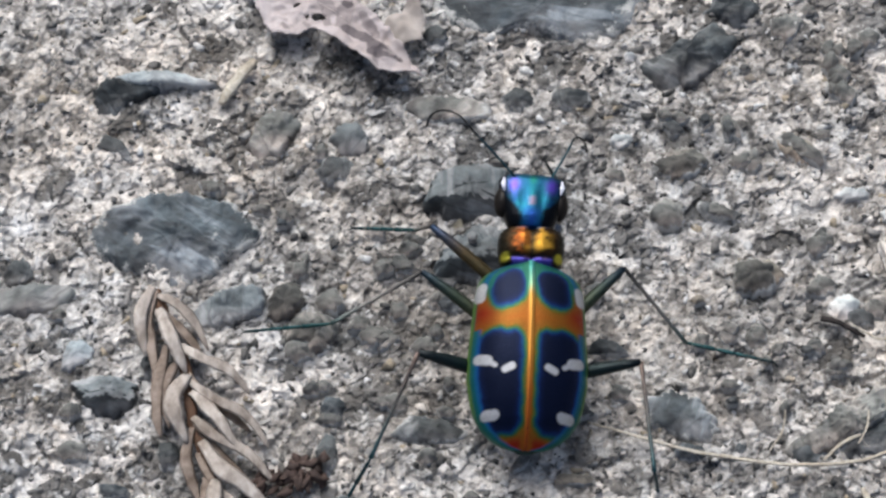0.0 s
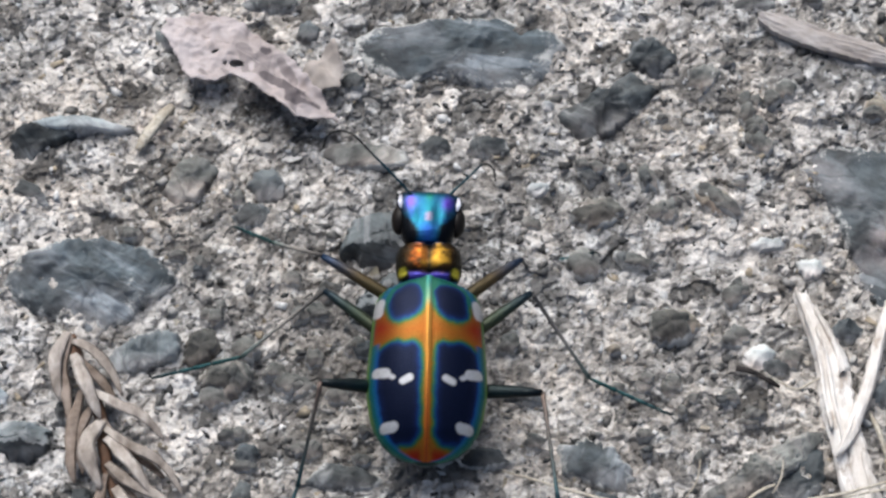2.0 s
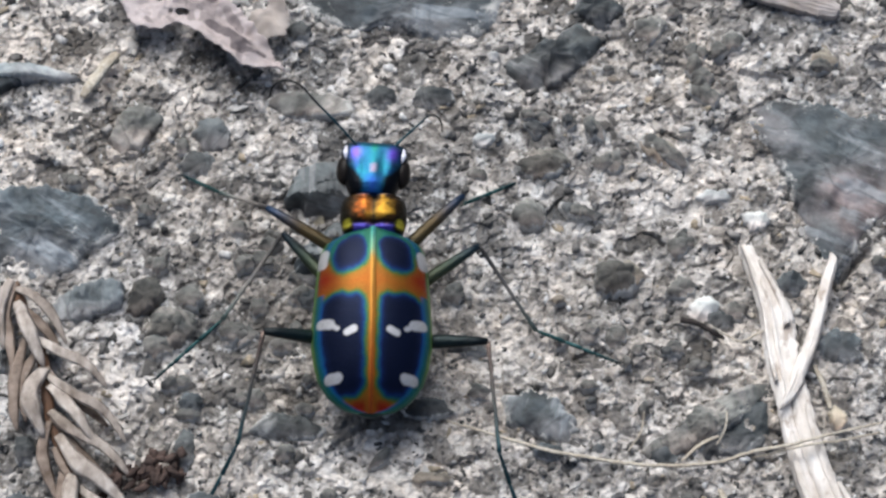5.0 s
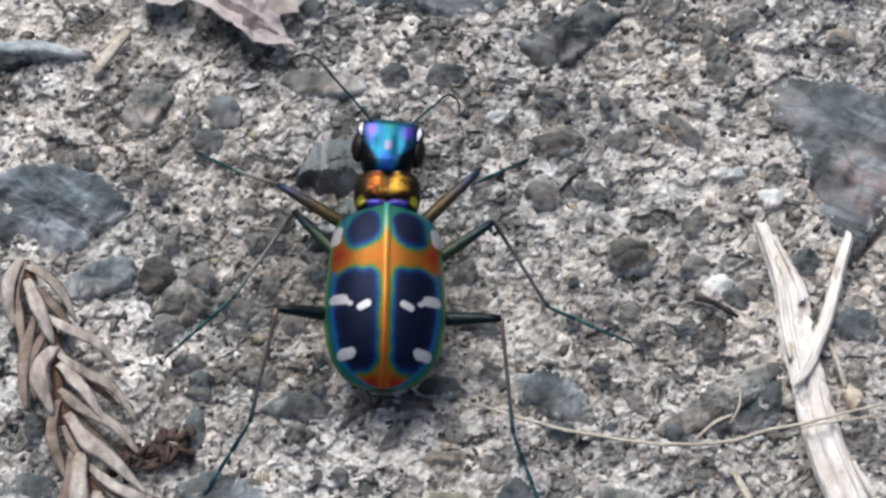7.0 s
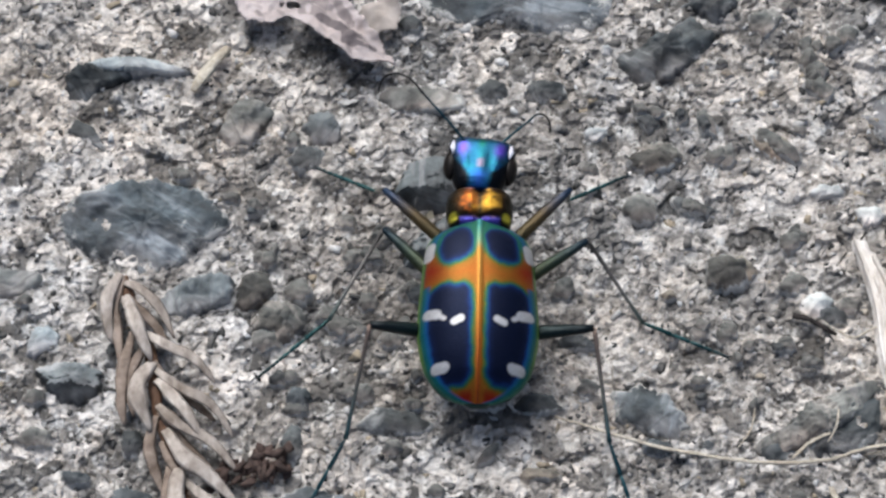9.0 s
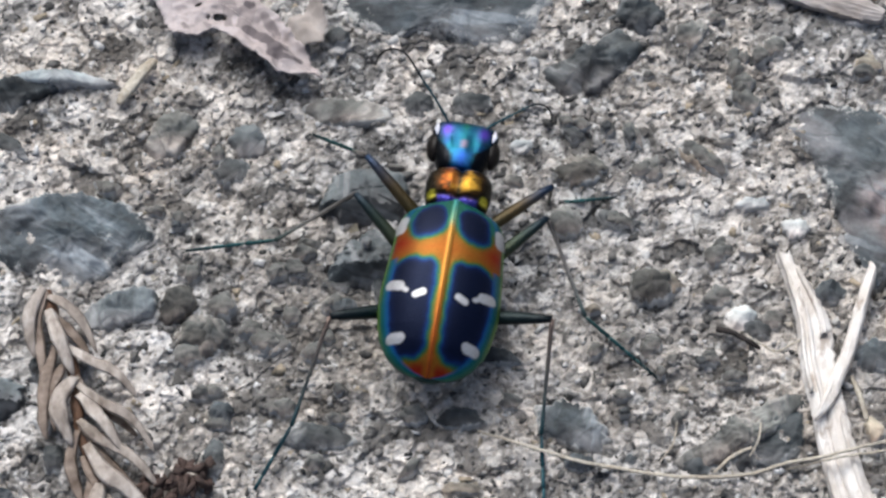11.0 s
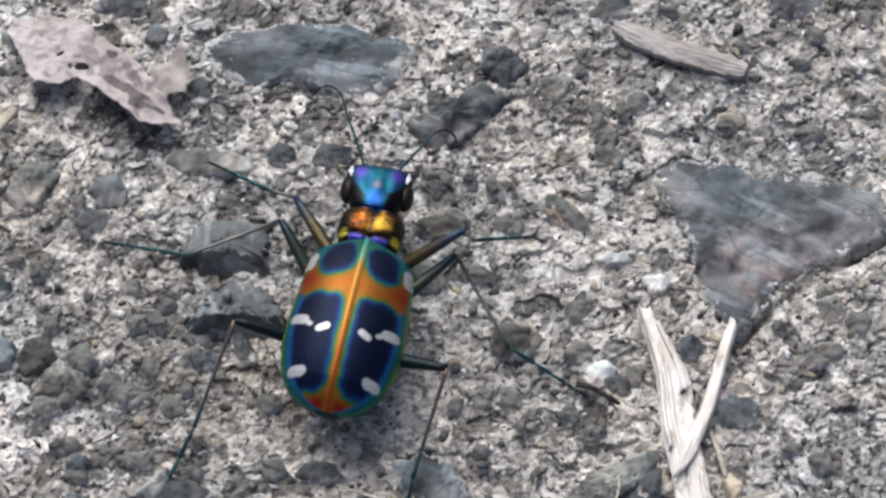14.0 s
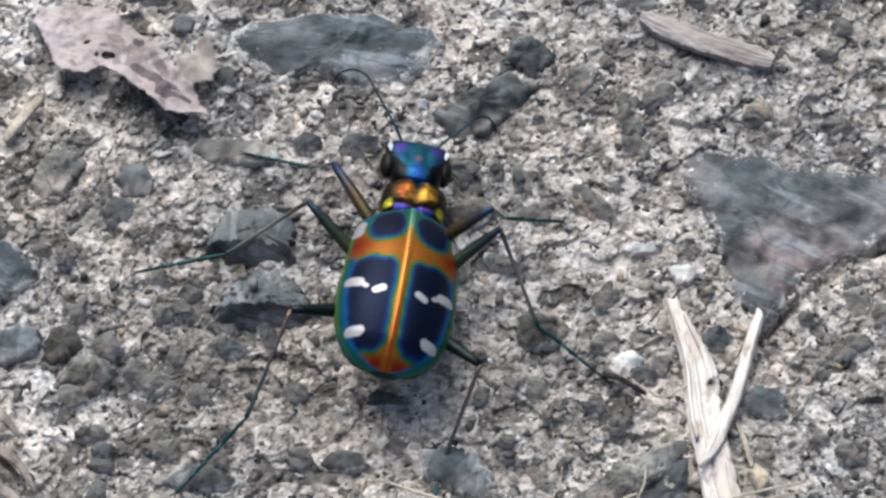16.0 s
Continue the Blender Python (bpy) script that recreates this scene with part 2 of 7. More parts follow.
scale_base = scale_nodes.nodes["Principled BSDF"].inputs["Base Color"]
scale_each = ramp(scale_nodes, scale_nodes.nodes.new("ShaderNodeObjectInfo").outputs["Random"], [(0.0, (0.66, 0.62, 0.58)), (0.6, (0.92, 0.9, 0.88)), (1.0, (1.05, 1.03, 1.0))])
scale_nodes.links.new(mix(scale_nodes, 1.0, scale_base.links[0].from_socket, scale_each, "MULTIPLY"), scale_base)
# brown copy for the lower needles, their shade put into the colour
M_NEEDLE_SHADE = fibre_material("shaded_brown_needle", (0.11, 0.08, 0.06), (0.3, 0.24, 0.2), 0.7, (1.0, 1.0, 1.0))
M_RUST = fibre_material("rusty_stem", (0.05, 0.03, 0.02), (0.16, 0.085, 0.05), 0.7, (3.0, 1.0, 3.0))
M_CLEFT = fibre_material("cleft_shade", (0.012, 0.01, 0.009), (0.035, 0.027, 0.025), 0.7, (3.0, 1.0, 3.0))
M_CRUMB = fibre_material("brown_humus", (0.025, 0.017, 0.015), (0.085, 0.055, 0.045), 1.0, (1.0, 1.0, 1.0))
M_ELYTRA = shell_material("iridescent_wing_case", 0.38, 0.5, 0.03, 0.0, 0.12)
M_THORAX = shell_material("metallic_copper_shell", 0.36, 0.85, 0.06)
M_HEAD = shell_material("metallic_blue_shell", 0.3, 0.8, 0.03)
M_LIMB = shell_material("metallic_leg_shell", 0.36, 0.55, 0.05)
M_UNDER = nodes_of("dark_green_underside", 0.35, 0.7)[0]
M_UNDER.node_tree.nodes["Principled BSDF"].inputs["Base Color"].default_value = (0.012, 0.03, 0.03, 1)
M_EYE = nodes_of("dark_compound_eye", 0.4, 0.0, 0.12)[0]
M_EYE.node_tree.nodes["Principled BSDF"].inputs["Base Color"].default_value = (0.009, 0.007, 0.006, 1)
# white skin for the plates that imitate glints on the eyes
M_EYE_GLINT = nodes_of("white_glint", 0.3, 0.0, 0.6)[0]
M_EYE_GLINT.node_tree.nodes["Principled BSDF"].inputs["Base Color"].default_value = (0.5, 0.5, 0.56, 1)


# ---- mesh helpers ----
def mesh_of(name, verts, faces, material, smooth=True):
    me = bpy.data.meshes.new(name)
    me.from_pydata([(x * MM, y * MM, z * MM) for x, y, z in verts], [], faces)
    me.materials.append(material)
    me.polygons.foreach_set("use_smooth", [smooth] * len(me.polygons))
    me.update()
    return me


def part(name, me, parent, label="", at=None):
    ob = new(name, me)
    ob.parent = parent
    if at is not None:
        ob.matrix_basis = at
    return tagged(ob, label)


def tint(me, colour_of):
    """Albedo per vertex from colour_of(x, y, z) in millimetres."""
    at = me.color_attributes.new("tint", "FLOAT_COLOR", "POINT")
    for v, d in zip(me.vertices, at.data):
        c = colour_of(v.co.x / MM, v.co.y / MM, v.co.z / MM)
        d.color = (c[0], c[1], c[2], 1)


LATTICES = {}


def lattice(seed, n=256):
    if seed not in LATTICES:
        LATTICES[seed] = np.random.RandomState(seed).rand(n, n)
    return LATTICES[seed]


def value_noise(x, y, seed):
    g = lattice(seed)
    xi, yi = np.floor(x).astype(int), np.floor(y).astype(int)
    fx, fy = x - xi, y - yi
    fx, fy = fx * fx * (3 - 2 * fx), fy * fy * (3 - 2 * fy)
    a, b2 = g[xi % 256, yi % 256], g[(xi + 1) % 256, yi % 256]
    c, d = g[xi % 256, (yi + 1) % 256], g[(xi + 1) % 256, (yi + 1) % 256]
    return a * (1 - fx) * (1 - fy) + b2 * fx * (1 - fy) + c * (1 - fx) * fy + d * fx * fy


def cells(x, y, size, seed):
    """Uneven cells about size mm wide: a random value per cell, and the height of its tilted face from -0.5 to 0.5."""
    wx = x / size + 0.9 * (value_noise(x / size * 1.3, y / size * 1.3, seed + 50) - 0.5)
    wy = y / size + 0.9 * (value_noise(x / size * 1.3 + 40, y / size * 1.3, seed + 51) - 0.5)
    ix, iy = np.floor(wx).astype(int), np.floor(wy).astype(int)
    gx, gy, gh, gt, gu = [lattice(seed + k) for k in range(5)]
    best = np.full(x.shape, 9.0)
    value, face = np.zeros(x.shape), np.zeros(x.shape)
    for i in (-1, 0, 1):
        for j in (-1, 0, 1):
            a, b2 = (ix + i) % 256, (iy + j) % 256
            dx, dy = wx - (ix + i + 0.1 + 0.8 * gx[a, b2]), wy - (iy + j + 0.1 + 0.8 * gy[a, b2])
            d = np.hypot(dx, dy)
            hit = d < best
            best = np.where(hit, d, best)
            value = np.where(hit, gh[a, b2], value)
            face = np.where(hit, gt[a, b2] - 0.5 + 0.9 * dx * (gu[a, b2] - 0.5) + 0.9 * dy * (gt[b2, a] - 0.5) - 0.12 * d * d, face)
    return value, face


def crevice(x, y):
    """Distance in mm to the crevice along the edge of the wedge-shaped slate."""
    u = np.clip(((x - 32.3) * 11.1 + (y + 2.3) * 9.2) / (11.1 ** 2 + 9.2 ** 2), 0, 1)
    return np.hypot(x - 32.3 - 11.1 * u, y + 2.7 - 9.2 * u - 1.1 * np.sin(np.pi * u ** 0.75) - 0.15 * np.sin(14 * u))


def ground_height(x, y):
    """Height of the concrete's surface in mm."""
    x, y = np.asarray(x, float), np.asarray(y, float)
    near = np.exp(-np.maximum(np.hypot(x, y) - 60, 0) / 200)
    h = 0.55 * (value_noise(x / 9, y / 9, 1) - 0.5)
    h += 0.45 * (value_noise(x / 2.6, y / 2.6, 2) - 0.5) * near
    h += (0.42 * cells(x, y, 1.8, 11)[1] + 0.3 * cells(x, y, 0.95, 21)[1] + 0.16 * cells(x, y, 0.42, 31)[1]) * near
    h += 0.22 * (value_noise(x / 0.35, y / 0.35, 4) - 0.5) * near
    h -= 1.5 * np.exp(-(crevice(x, y) / 0.38) ** 2)
    return h - 0.3


CHALK = [(-33.1, 3.8, 1.9), (-26.3, 17.2, 1.1), (-7.9, 8.2, 0.8), (-22.3, 11.7, 1.0), (8.5, 0.4, 1.5), (-17.4, -10.4, 0.9), (-32.8, 5.8, 1.4), (5.7, -14.4, 1.1), (3.1, -15.8, 1.0), (-16.5, -6.7, 1.3), (-16.3, -10.9, 1.0), (1.8, 16.8, 1.5), (-0.6, 17.2, 1.2),
         (-24.6, 16.6, 1.1), (-27.5, 17.8, 0.9), (-22.8, 11.9, 1.0), (-19.7, 21.2, 1.3), (3.3, 17.2, 1.8), (8.2, 8.6, 0.8), (-13.0, 1.0, 1.2), (-26.7, 0.7, 1.6), (-8.0, 8.2, 0.7), (8.4, 0.5, 1.2), (-16.1, -10.9, 1.1), (-11.0, -2.2, 1.1), (-27.2, -2.2, 1.4), (-1.7, -18.4, 1.1), (2.6, -18.4, 1.0), (-25.9, 8.6, 1.2), (0.2, 17.7, 1.4), (-8.2, 8.0, 0.8), (37.6, 1.0, 1.0), (36.0, -8.1, 1.0), (26.4, 15.3, 0.7), (-17.0, -11.6, 0.9)]
# dark clumps; those under the leaf and beside the splinter are painted shade
DIRT_AND_SHADE = [(22.4, -9.4, 0.7), (21.0, -7.8, 0.6), (27.5, -12.0, 0.8), (27.4, -9.6, 0.8), (-9.2, 8.2, 1.3), (-6.1, 9.2, 1.1), (-7.5, 6.5, 1.2), (-4.5, 7.8, 1.0), (-7.2, 4.6, 1.6), (-6.6, -0.2, 1.6), (-2.5, 0.9, 1.2), (-15.6, 16.7, 0.9), (-13.6, 16.7, 1.2), (-12.2, 16.2, 1.1), (-11.0, 15.3, 1.1), (-9.6, 14.3, 0.8), (-8.2, 13.4, 0.8), (-16.0, -4.7, 1.6), (-26.1, -10.7, 1.6), (-7.1, -13.8, 1.3), (5.6, -3.1, 1.2), (19.7, 0.4, 0.9), (-14.4, -5.7, 1.6), (-4.0, -10.4, 1.0), (17.4, -3.5, 0.8), (12.5, 9.0, 1.0), (37.8, 4.6, 1.4), (31.8, 1.0, 0.8), (5.4, -8.2, 1.6), (21.3, -4.7, 1.0)]


def ground_albedo(x, y):
    """Grey of the grains: dark gravel, mid greys and chalky mortar, in patches, with some shade painted in."""
    patch = value_noise(x / 7, y / 7, 61) * 0.6 + value_noise(x / 2.5, y / 2.5, 62) * 0.4 + 0.14 * np.clip((-x - 12) / 12, 0, 1) + 0.08 * np.clip((-y - 5) / 8, 0, 1) + 0.05 * np.clip((x - 12) / 10, 0, 1)
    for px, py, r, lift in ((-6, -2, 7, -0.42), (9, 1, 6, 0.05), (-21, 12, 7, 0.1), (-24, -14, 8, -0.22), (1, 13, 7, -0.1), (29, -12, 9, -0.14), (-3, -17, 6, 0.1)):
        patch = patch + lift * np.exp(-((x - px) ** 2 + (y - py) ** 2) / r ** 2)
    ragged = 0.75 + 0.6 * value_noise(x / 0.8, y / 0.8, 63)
    for spots, sign in ((CHALK, 0.42), (DIRT_AND_SHADE, -0.4)):
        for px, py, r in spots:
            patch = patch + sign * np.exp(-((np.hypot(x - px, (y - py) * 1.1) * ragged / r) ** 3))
    # the crevice's shade is darkened into the grey, besides its real depth
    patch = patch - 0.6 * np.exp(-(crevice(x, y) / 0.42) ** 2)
    stops, greys = [0.0, 0.14, 0.3, 0.5, 0.68, 0.84, 1.0], [0.075, 0.115, 0.2, 0.35, 0.5, 0.65, 0.75]
    a = np.interp(np.clip(cells(x, y, 0.95, 21)[0] + 0.72 * (patch - 0.5), 0, 1), stops, greys)
    b2 = np.interp(np.clip(cells(x, y, 0.42, 31)[0] + 0.58 * (patch - 0.5), 0, 1), stops, greys)
    c3 = np.interp(np.clip(cells(x, y, 0.27, 41)[0] + 0.5 * (patch - 0.5), 0, 1), stops, greys)
    g = 0.5 * a + 0.3 * b2 + 0.2 * c3
    big = cells(x, y, 1.8, 11)[0]
    g = np.where(big < 0.15, 0.11 + 0.7 * big, g)
    return np.where(big > 0.9, 0.7 * g + 0.2, g)


# ---- ground: one sheet of weathered concrete to the horizon ----
def axis(lo, hi, step):
    core = list(np.arange(lo, hi, step))
    out, s = [], step
    while not out or out[-1] < 60000:
        s *= 1.35
        out.append((out[-1] if out else 0) + s)
    return np.array([lo - o for o in reversed(out)] + core + [core[-1] + o for o in out])


def build_ground():
    xs, ys = axis(-40, 46, 0.12), axis(-27, 31, 0.12)
    X, Y = np.meshgrid(xs, ys)
    Z = ground_height(X, Y)
    nx, ny = len(xs), len(ys)
    co = np.stack([X, Y, Z], -1).reshape(-1, 3) * MM
    i = (np.arange(ny - 1)[:, None] * nx + np.arange(nx - 1)[None, :]).ravel()
    quads = np.stack([i, i + 1, i + 1 + nx, i + nx], 1)
    me = bpy.data.meshes.new("ground")
    me.vertices.add(len(co))
    me.vertices.foreach_set("co", co.ravel())
    me.loops.add(quads.size)
    me.loops.foreach_set("vertex_index", quads.ravel())
    me.polygons.add(len(quads))
    me.polygons.foreach_set("loop_start", np.arange(0, quads.size, 4))
    me.polygons.foreach_set("use_smooth", np.zeros(len(quads), bool))
    me.materials.append(M_CONCRETE)
    me.update(calc_edges=True)
    # far off the grain is too fine for the sheet and the even mean takes over
    far = np.clip((np.maximum(np.abs(X - 3) - 43, np.abs(Y - 2) - 29)) / 4, 0, 1)
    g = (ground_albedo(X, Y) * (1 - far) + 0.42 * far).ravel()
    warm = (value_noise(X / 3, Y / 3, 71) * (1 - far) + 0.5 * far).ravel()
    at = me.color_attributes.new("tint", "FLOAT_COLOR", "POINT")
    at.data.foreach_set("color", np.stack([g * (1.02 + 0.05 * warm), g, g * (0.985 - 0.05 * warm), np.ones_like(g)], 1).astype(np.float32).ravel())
    return tagged(new("ground", me), "weathered grey concrete with exposed gravel and grit", "ground", kind="structure")


ground = build_ground()


# ---- stones set in the concrete ----
def outline_radius(corners, angle):
    """Distance from the origin to the outline of corners along angle."""
    dx, dy = math.cos(angle), math.sin(angle)
    best = 0.0
    for (ax, ay), (bx, by) in zip(corners, corners[1:] + corners[:1]):
        ex, ey = bx - ax, by - ay
        den = dx * ey - dy * ex
        if abs(den) < 1e-9:
            continue
        r = (ax * ey - ay * ex) / den
        s = (ax * dy - ay * dx) / den
        if r > 0 and -1e-6 <= s <= 1 + 1e-6:
            best = max(best, r)
    return best


def stone(name, corners, height, material, label, seed, lean=(0.0, 0.0), rough=0.16, film=0.3, side=None, front=None, group="stones set in the concrete"):
    cx = sum(p[0] for p in corners) / len(corners)
    cy = sum(p[1] for p in corners) / len(corners)
    local = [(x - cx, y - cy) for x, y in corners]
    size = max(math.hypot(*p) for p in local)
    rnd = random.Random(seed)
    off = Vector((rnd.uniform(0, 99), rnd.uniform(0, 99), seed))
    n = 144 if size > 4 else 72 if size > 2 else 48
    rings = [0.0, 0.15, 0.3, 0.45, 0.58, 0.7, 0.8, 0.88, 0.94, 0.98, 1.0, 1.02, 1.04]
    if size > 4:
        rings = [0.0] + [0.04 * k for k in range(1, 23)] + rings[7:]
    falls = np.interp(rings, [0.0, 0.45, 0.58, 0.7, 0.8, 0.88, 0.94, 0.98, 1.0, 1.02, 1.04], [0, 0, 0.01, 0.02, 0.04, 0.08, 0.16, 0.32, 0.6, 0.85, 1.0]).tolist()
    planes = []
    for _ in range(6):
        a, slope = rnd.uniform(0, 6.28), rnd.uniform(0.12, 0.8) / (1 + size * 0.3)
        planes.append((math.cos(a) * slope, math.sin(a) * slope, rnd.uniform(0.05, 0.4) * size * slope))
    verts, faces = [], []
    for k, r in enumerate(rings):
        for j in range(n if r else 1):
            a = 2 * math.pi * j / n
            u = Vector((math.cos(a), math.sin(a), 0))
            R = outline_radius(local, a)
            R += min(R, 2.6) * (0.13 * noise.noise(u * 2.6 + off) + 0.13 * noise.noise(u * 6 + off) + 0.12 * noise.noise(u * 14 + off) + 0.06 * noise.noise(u * 30 + off))
            x, y = R * r * math.cos(a), R * r * math.sin(a)
            p = Vector((x * 0.5, y * 0.5, 0)) + off
            cap = max(-0.45 * height, min(0.0, min(q[2] - q[0] * x - q[1] * y for q in planes)))
            if front:
                cap -= max(0.0, front[0] - y) * front[1]
            step = math.floor(noise.noise(p * 0.7 + Vector((5, 1, 2))) * 4) / 4
            top = 0.8 * height - 0.22 + 0.05 * min(size, 5) + lean[0] * x + lean[1] * y + cap + rough * (1.5 * noise.noise(p) + 1.0 * noise.noise(p * 2.7) + 0.6 * noise.noise(p * 6) + 1.3 * step)
            verts.append((x, y, top * (1 - falls[k]) - 1.5 * falls[k]))
    for j in range(n):
        faces.append((0, 1 + j, 1 + (j + 1) % n))
    for k in range(len(rings) - 2):
        s = 1 + k * n
        for j in range(n):
            faces.append((s + j, s + n + j, s + n + (j + 1) % n, s + (j + 1) % n))
    rim = [0.0] + [rings[1 + i // n] for i in range(len(verts) - 1)]

    def filmed(label, keep, skin):
        used = sorted({i for k in keep for i in faces[k]})
        index = {v: i for i, v in enumerate(used)}
        me = mesh_of(label, [verts[i] for i in used], [tuple(index[i] for i in faces[k]) for k in keep], skin)
        at = me.attributes.new("film", "FLOAT", "POINT")
        at.data.foreach_set("value", [max(0.0, (rim[i] - 0.7) / 0.3) * film for i in used])
        return me

    whole = list(range(len(faces)))
    # side recolours the rim and the -y faces darker, painting in their shade
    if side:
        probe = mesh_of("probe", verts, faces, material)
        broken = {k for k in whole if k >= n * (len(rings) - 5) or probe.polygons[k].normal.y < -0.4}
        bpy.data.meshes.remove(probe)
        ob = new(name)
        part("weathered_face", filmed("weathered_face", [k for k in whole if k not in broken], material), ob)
        part("broken_face", filmed("broken_face", sorted(broken), side), ob, "front face and rim darkened to show their shade")
    else:
        ob = new(name, filmed(name, whole, material))
    level = float(np.mean([ground_height(np.array(x), np.array(y)) for x, y in corners])) + 0.3
    ob.location = (cx * MM, cy * MM, 0.6 * level * MM)
    return tagged(ob, label, "stone", group)


stone("slate_slab", [(-5.2, 20.9), (-4.7, 21.8), (-3.5, 22.6), (-0.7, 23.1), (1.7, 23.5), (4.1, 23.6), (6.5, 23.4), (8.5, 22.9), (9.9, 22.1), (10.6, 21.0), (9.4, 19.4), (9.2, 18.5), (8.2, 17.6), (5.0, 17.4), (3.6, 18.0), (1.0, 18.6), (-0.6, 17.8), (-3.4, 18.9)],
      0.55, M_SLATE_BANDED, "flat oval blue-grey slate set in concrete", 1, (0.0, -0.03), 0.18)
stone("slate_shard", [(9.7, 15.1), (10.4, 15.8), (11.4, 15.9), (12.6, 16.6), (13.5, 16.6), (14.5, 18.4), (15.5, 18.6), (16.9, 17.0), (15.9, 15.6), (14.9, 14.4), (13.3, 13.2), (11.8, 12.8), (10.6, 13.5)],
      0.9, M_SLATE_DARK, "dark charcoal slate shard with broken edges", 2, (0.08, 0.06), 0.42, 0.1)
stone("slate_shard", [(14.1, 19.4), (14.9, 19.9), (15.3, 21.2), (16.6, 21.6), (17.6, 20.8), (18.7, 19.8), (17.7, 18.7), (16.9, 17.7), (16.1, 18.6), (15.1, 19.1)],
      1.0, M_DARK_AND_SHADED, "dark charcoal slate shard with broken edges", 3, (0.0, 0.2), 0.35, 0.1)
stone("slate_slab", [(26.9, 10.5), (27.7, 12.1), (28.7, 12.6), (33.0, 12.1), (34.9, 11.2), (39.6, 11.2), (44.4, 10.4), (43.4, 6.9), (39.7, 4.4), (35.7, 2.2), (34.5, 0.8), (32.2, -2.4), (30.6, 0.0), (30.1, 1.7), (29.8, 3.5), (29.3, 5.7), (28.5, 8.0), (27.4, 9.1)],
      0.5, M_SLATE_STREAKED, "large wedge-shaped blue-grey slate with pale streaks", 4, (-0.02, -0.01), 0.2, 0.2)
stone("slate_slab", [(-29.4, 1.7), (-28.5, 3.3), (-26.2, 4.9), (-22.8, 5.5), (-20.8, 5.2), (-18.8, 4.2), (-17.4, 3.1), (-16.9, 1.7), (-19.2, -0.1), (-19.7, -1.0), (-21.2, -2.3), (-22.7, -2.5), (-25.1, -1.2), (-27.9, 0.3)],
      0.6, M_SLATE_LAYERED, "flat blue-grey slate with dusty pale edges", 5, (0.02, 0.0), 0.24, 0.25)
stone("grey_stone", [(-22.0, -5.1), (-21.2, -3.8), (-19.9, -2.9), (-18.0, -2.6), (-16.5, -2.9), (-16.3, -4.5), (-17.5, -5.1), (-19.4, -5.5), (-21.1, -5.8)],
      1.0, M_SLATE_PALE, "angular blue-grey stone with a sloping face", 6, (0.1, 0.05), 0.28, 0.15)
stone("brown_stone", [(-16.4, -4.9), (-15.9, -3.4), (-15.3, -2.6), (-14.2, -2.6), (-13.7, -3.5), (-14.4, -4.6), (-15.4, -5.3)], 1.3, M_STONE_BROWN, "dark brown angular block against a grey stone", 7, (0.0, 0.2), 0.25, 0.0)
stone("dark_stone", [(-15.7, -5.6), (-14.4, -4.6), (-13.3, -4.4), (-11.7, -4.9), (-11.4, -6.2), (-12.5, -7.2), (-13.8, -8.3), (-15.1, -7.6), (-15.5, -6.6)], 0.6, M_STONE_OLIVE, "dark olive stone with rough faces", 54, (0.02, 0.1), 0.35, 0.15)
# the blade's shaded front as its own stone, shade put into the colour
stone("dark_stone", [(-29.3, 12.8), (-28.7, 13.8), (-27.6, 14.2), (-25.0, 14.2), (-23.2, 14.0), (-24.9, 13.1), (-26.3, 12.4), (-27.0, 11.7), (-27.8, 11.1), (-28.9, 11.5)],
      0.8, M_SLATE_SHADED, "shaded front of a pale slate blade, built as a black stone", 51, (0.02, 0.45), 0.15, 0.0)
stone("slate_sliver", [(-28.2, 14.1), (-26.3, 14.6), (-24.4, 14.8), (-22.0, 14.5), (-19.8, 13.9), (-21.1, 13.5), (-23.5, 13.5), (-25.9, 13.6), (-27.7, 13.7)],
      1.3, M_WEATHERED, "blade-shaped slate with a pale blue-grey top", 8, (0.0, 0.1), 0.08, 0.0)
stone("grey_stone", [(-18.2, 8.7), (-17.5, 10.3), (-17.1, 11.5), (-15.9, 11.9), (-14.3, 11.2), (-13.9, 10.5), (-15.1, 9.2), (-15.6, 8.0), (-17.0, 7.9)], 0.9, M_STONE, "angular mid-grey stone set in concrete", 9, (-0.05, 0.12), 0.25, 0.1)
stone("grey_stone", [(-12.2, 9.5), (-11.4, 10.6), (-10.1, 10.7), (-9.4, 9.5), (-9.6, 8.1), (-11.2, 7.9)], 0.9, M_STONE_SMOOTH, "smooth mid-grey stone set in concrete", 10, (0.0, 0.1), 0.1, 0.05)
stone("grey_stone", [(-13.2, 7.0), (-12.4, 8.1), (-10.8, 7.8), (-9.6, 6.7), (-10.8, 6.0), (-12.3, 5.9)], 0.4, M_SLATE_DARK, "dark grey stone with an uneven top", 11)
stone("grey_stone", [(-7.3, 11.8), (-6.1, 12.8), (-3.7, 12.9), (-0.9, 12.1), (-0.5, 10.8), (-2.5, 10.6), (-5.7, 10.7)], 0.6, M_STONE, "long flat grey stone set in concrete", 12, (0, 0.08))
stone("dark_pebble", [(0.0, 12.5), (0.9, 13.5), (2.1, 13.1), (2.3, 11.9), (1.3, 11.4), (0.3, 11.7)], 0.6, M_SLATE_DARK, "dark rounded pebble set in concrete", 13)
stone("dark_pebble", [(3.3, 13.1), (4.3, 13.5), (6.3, 12.8), (6.5, 11.8), (4.7, 11.5), (3.5, 11.9)], 0.6, M_SLATE_DARK, "dark angular pebble set in concrete", 14, (0.1, 0.1))
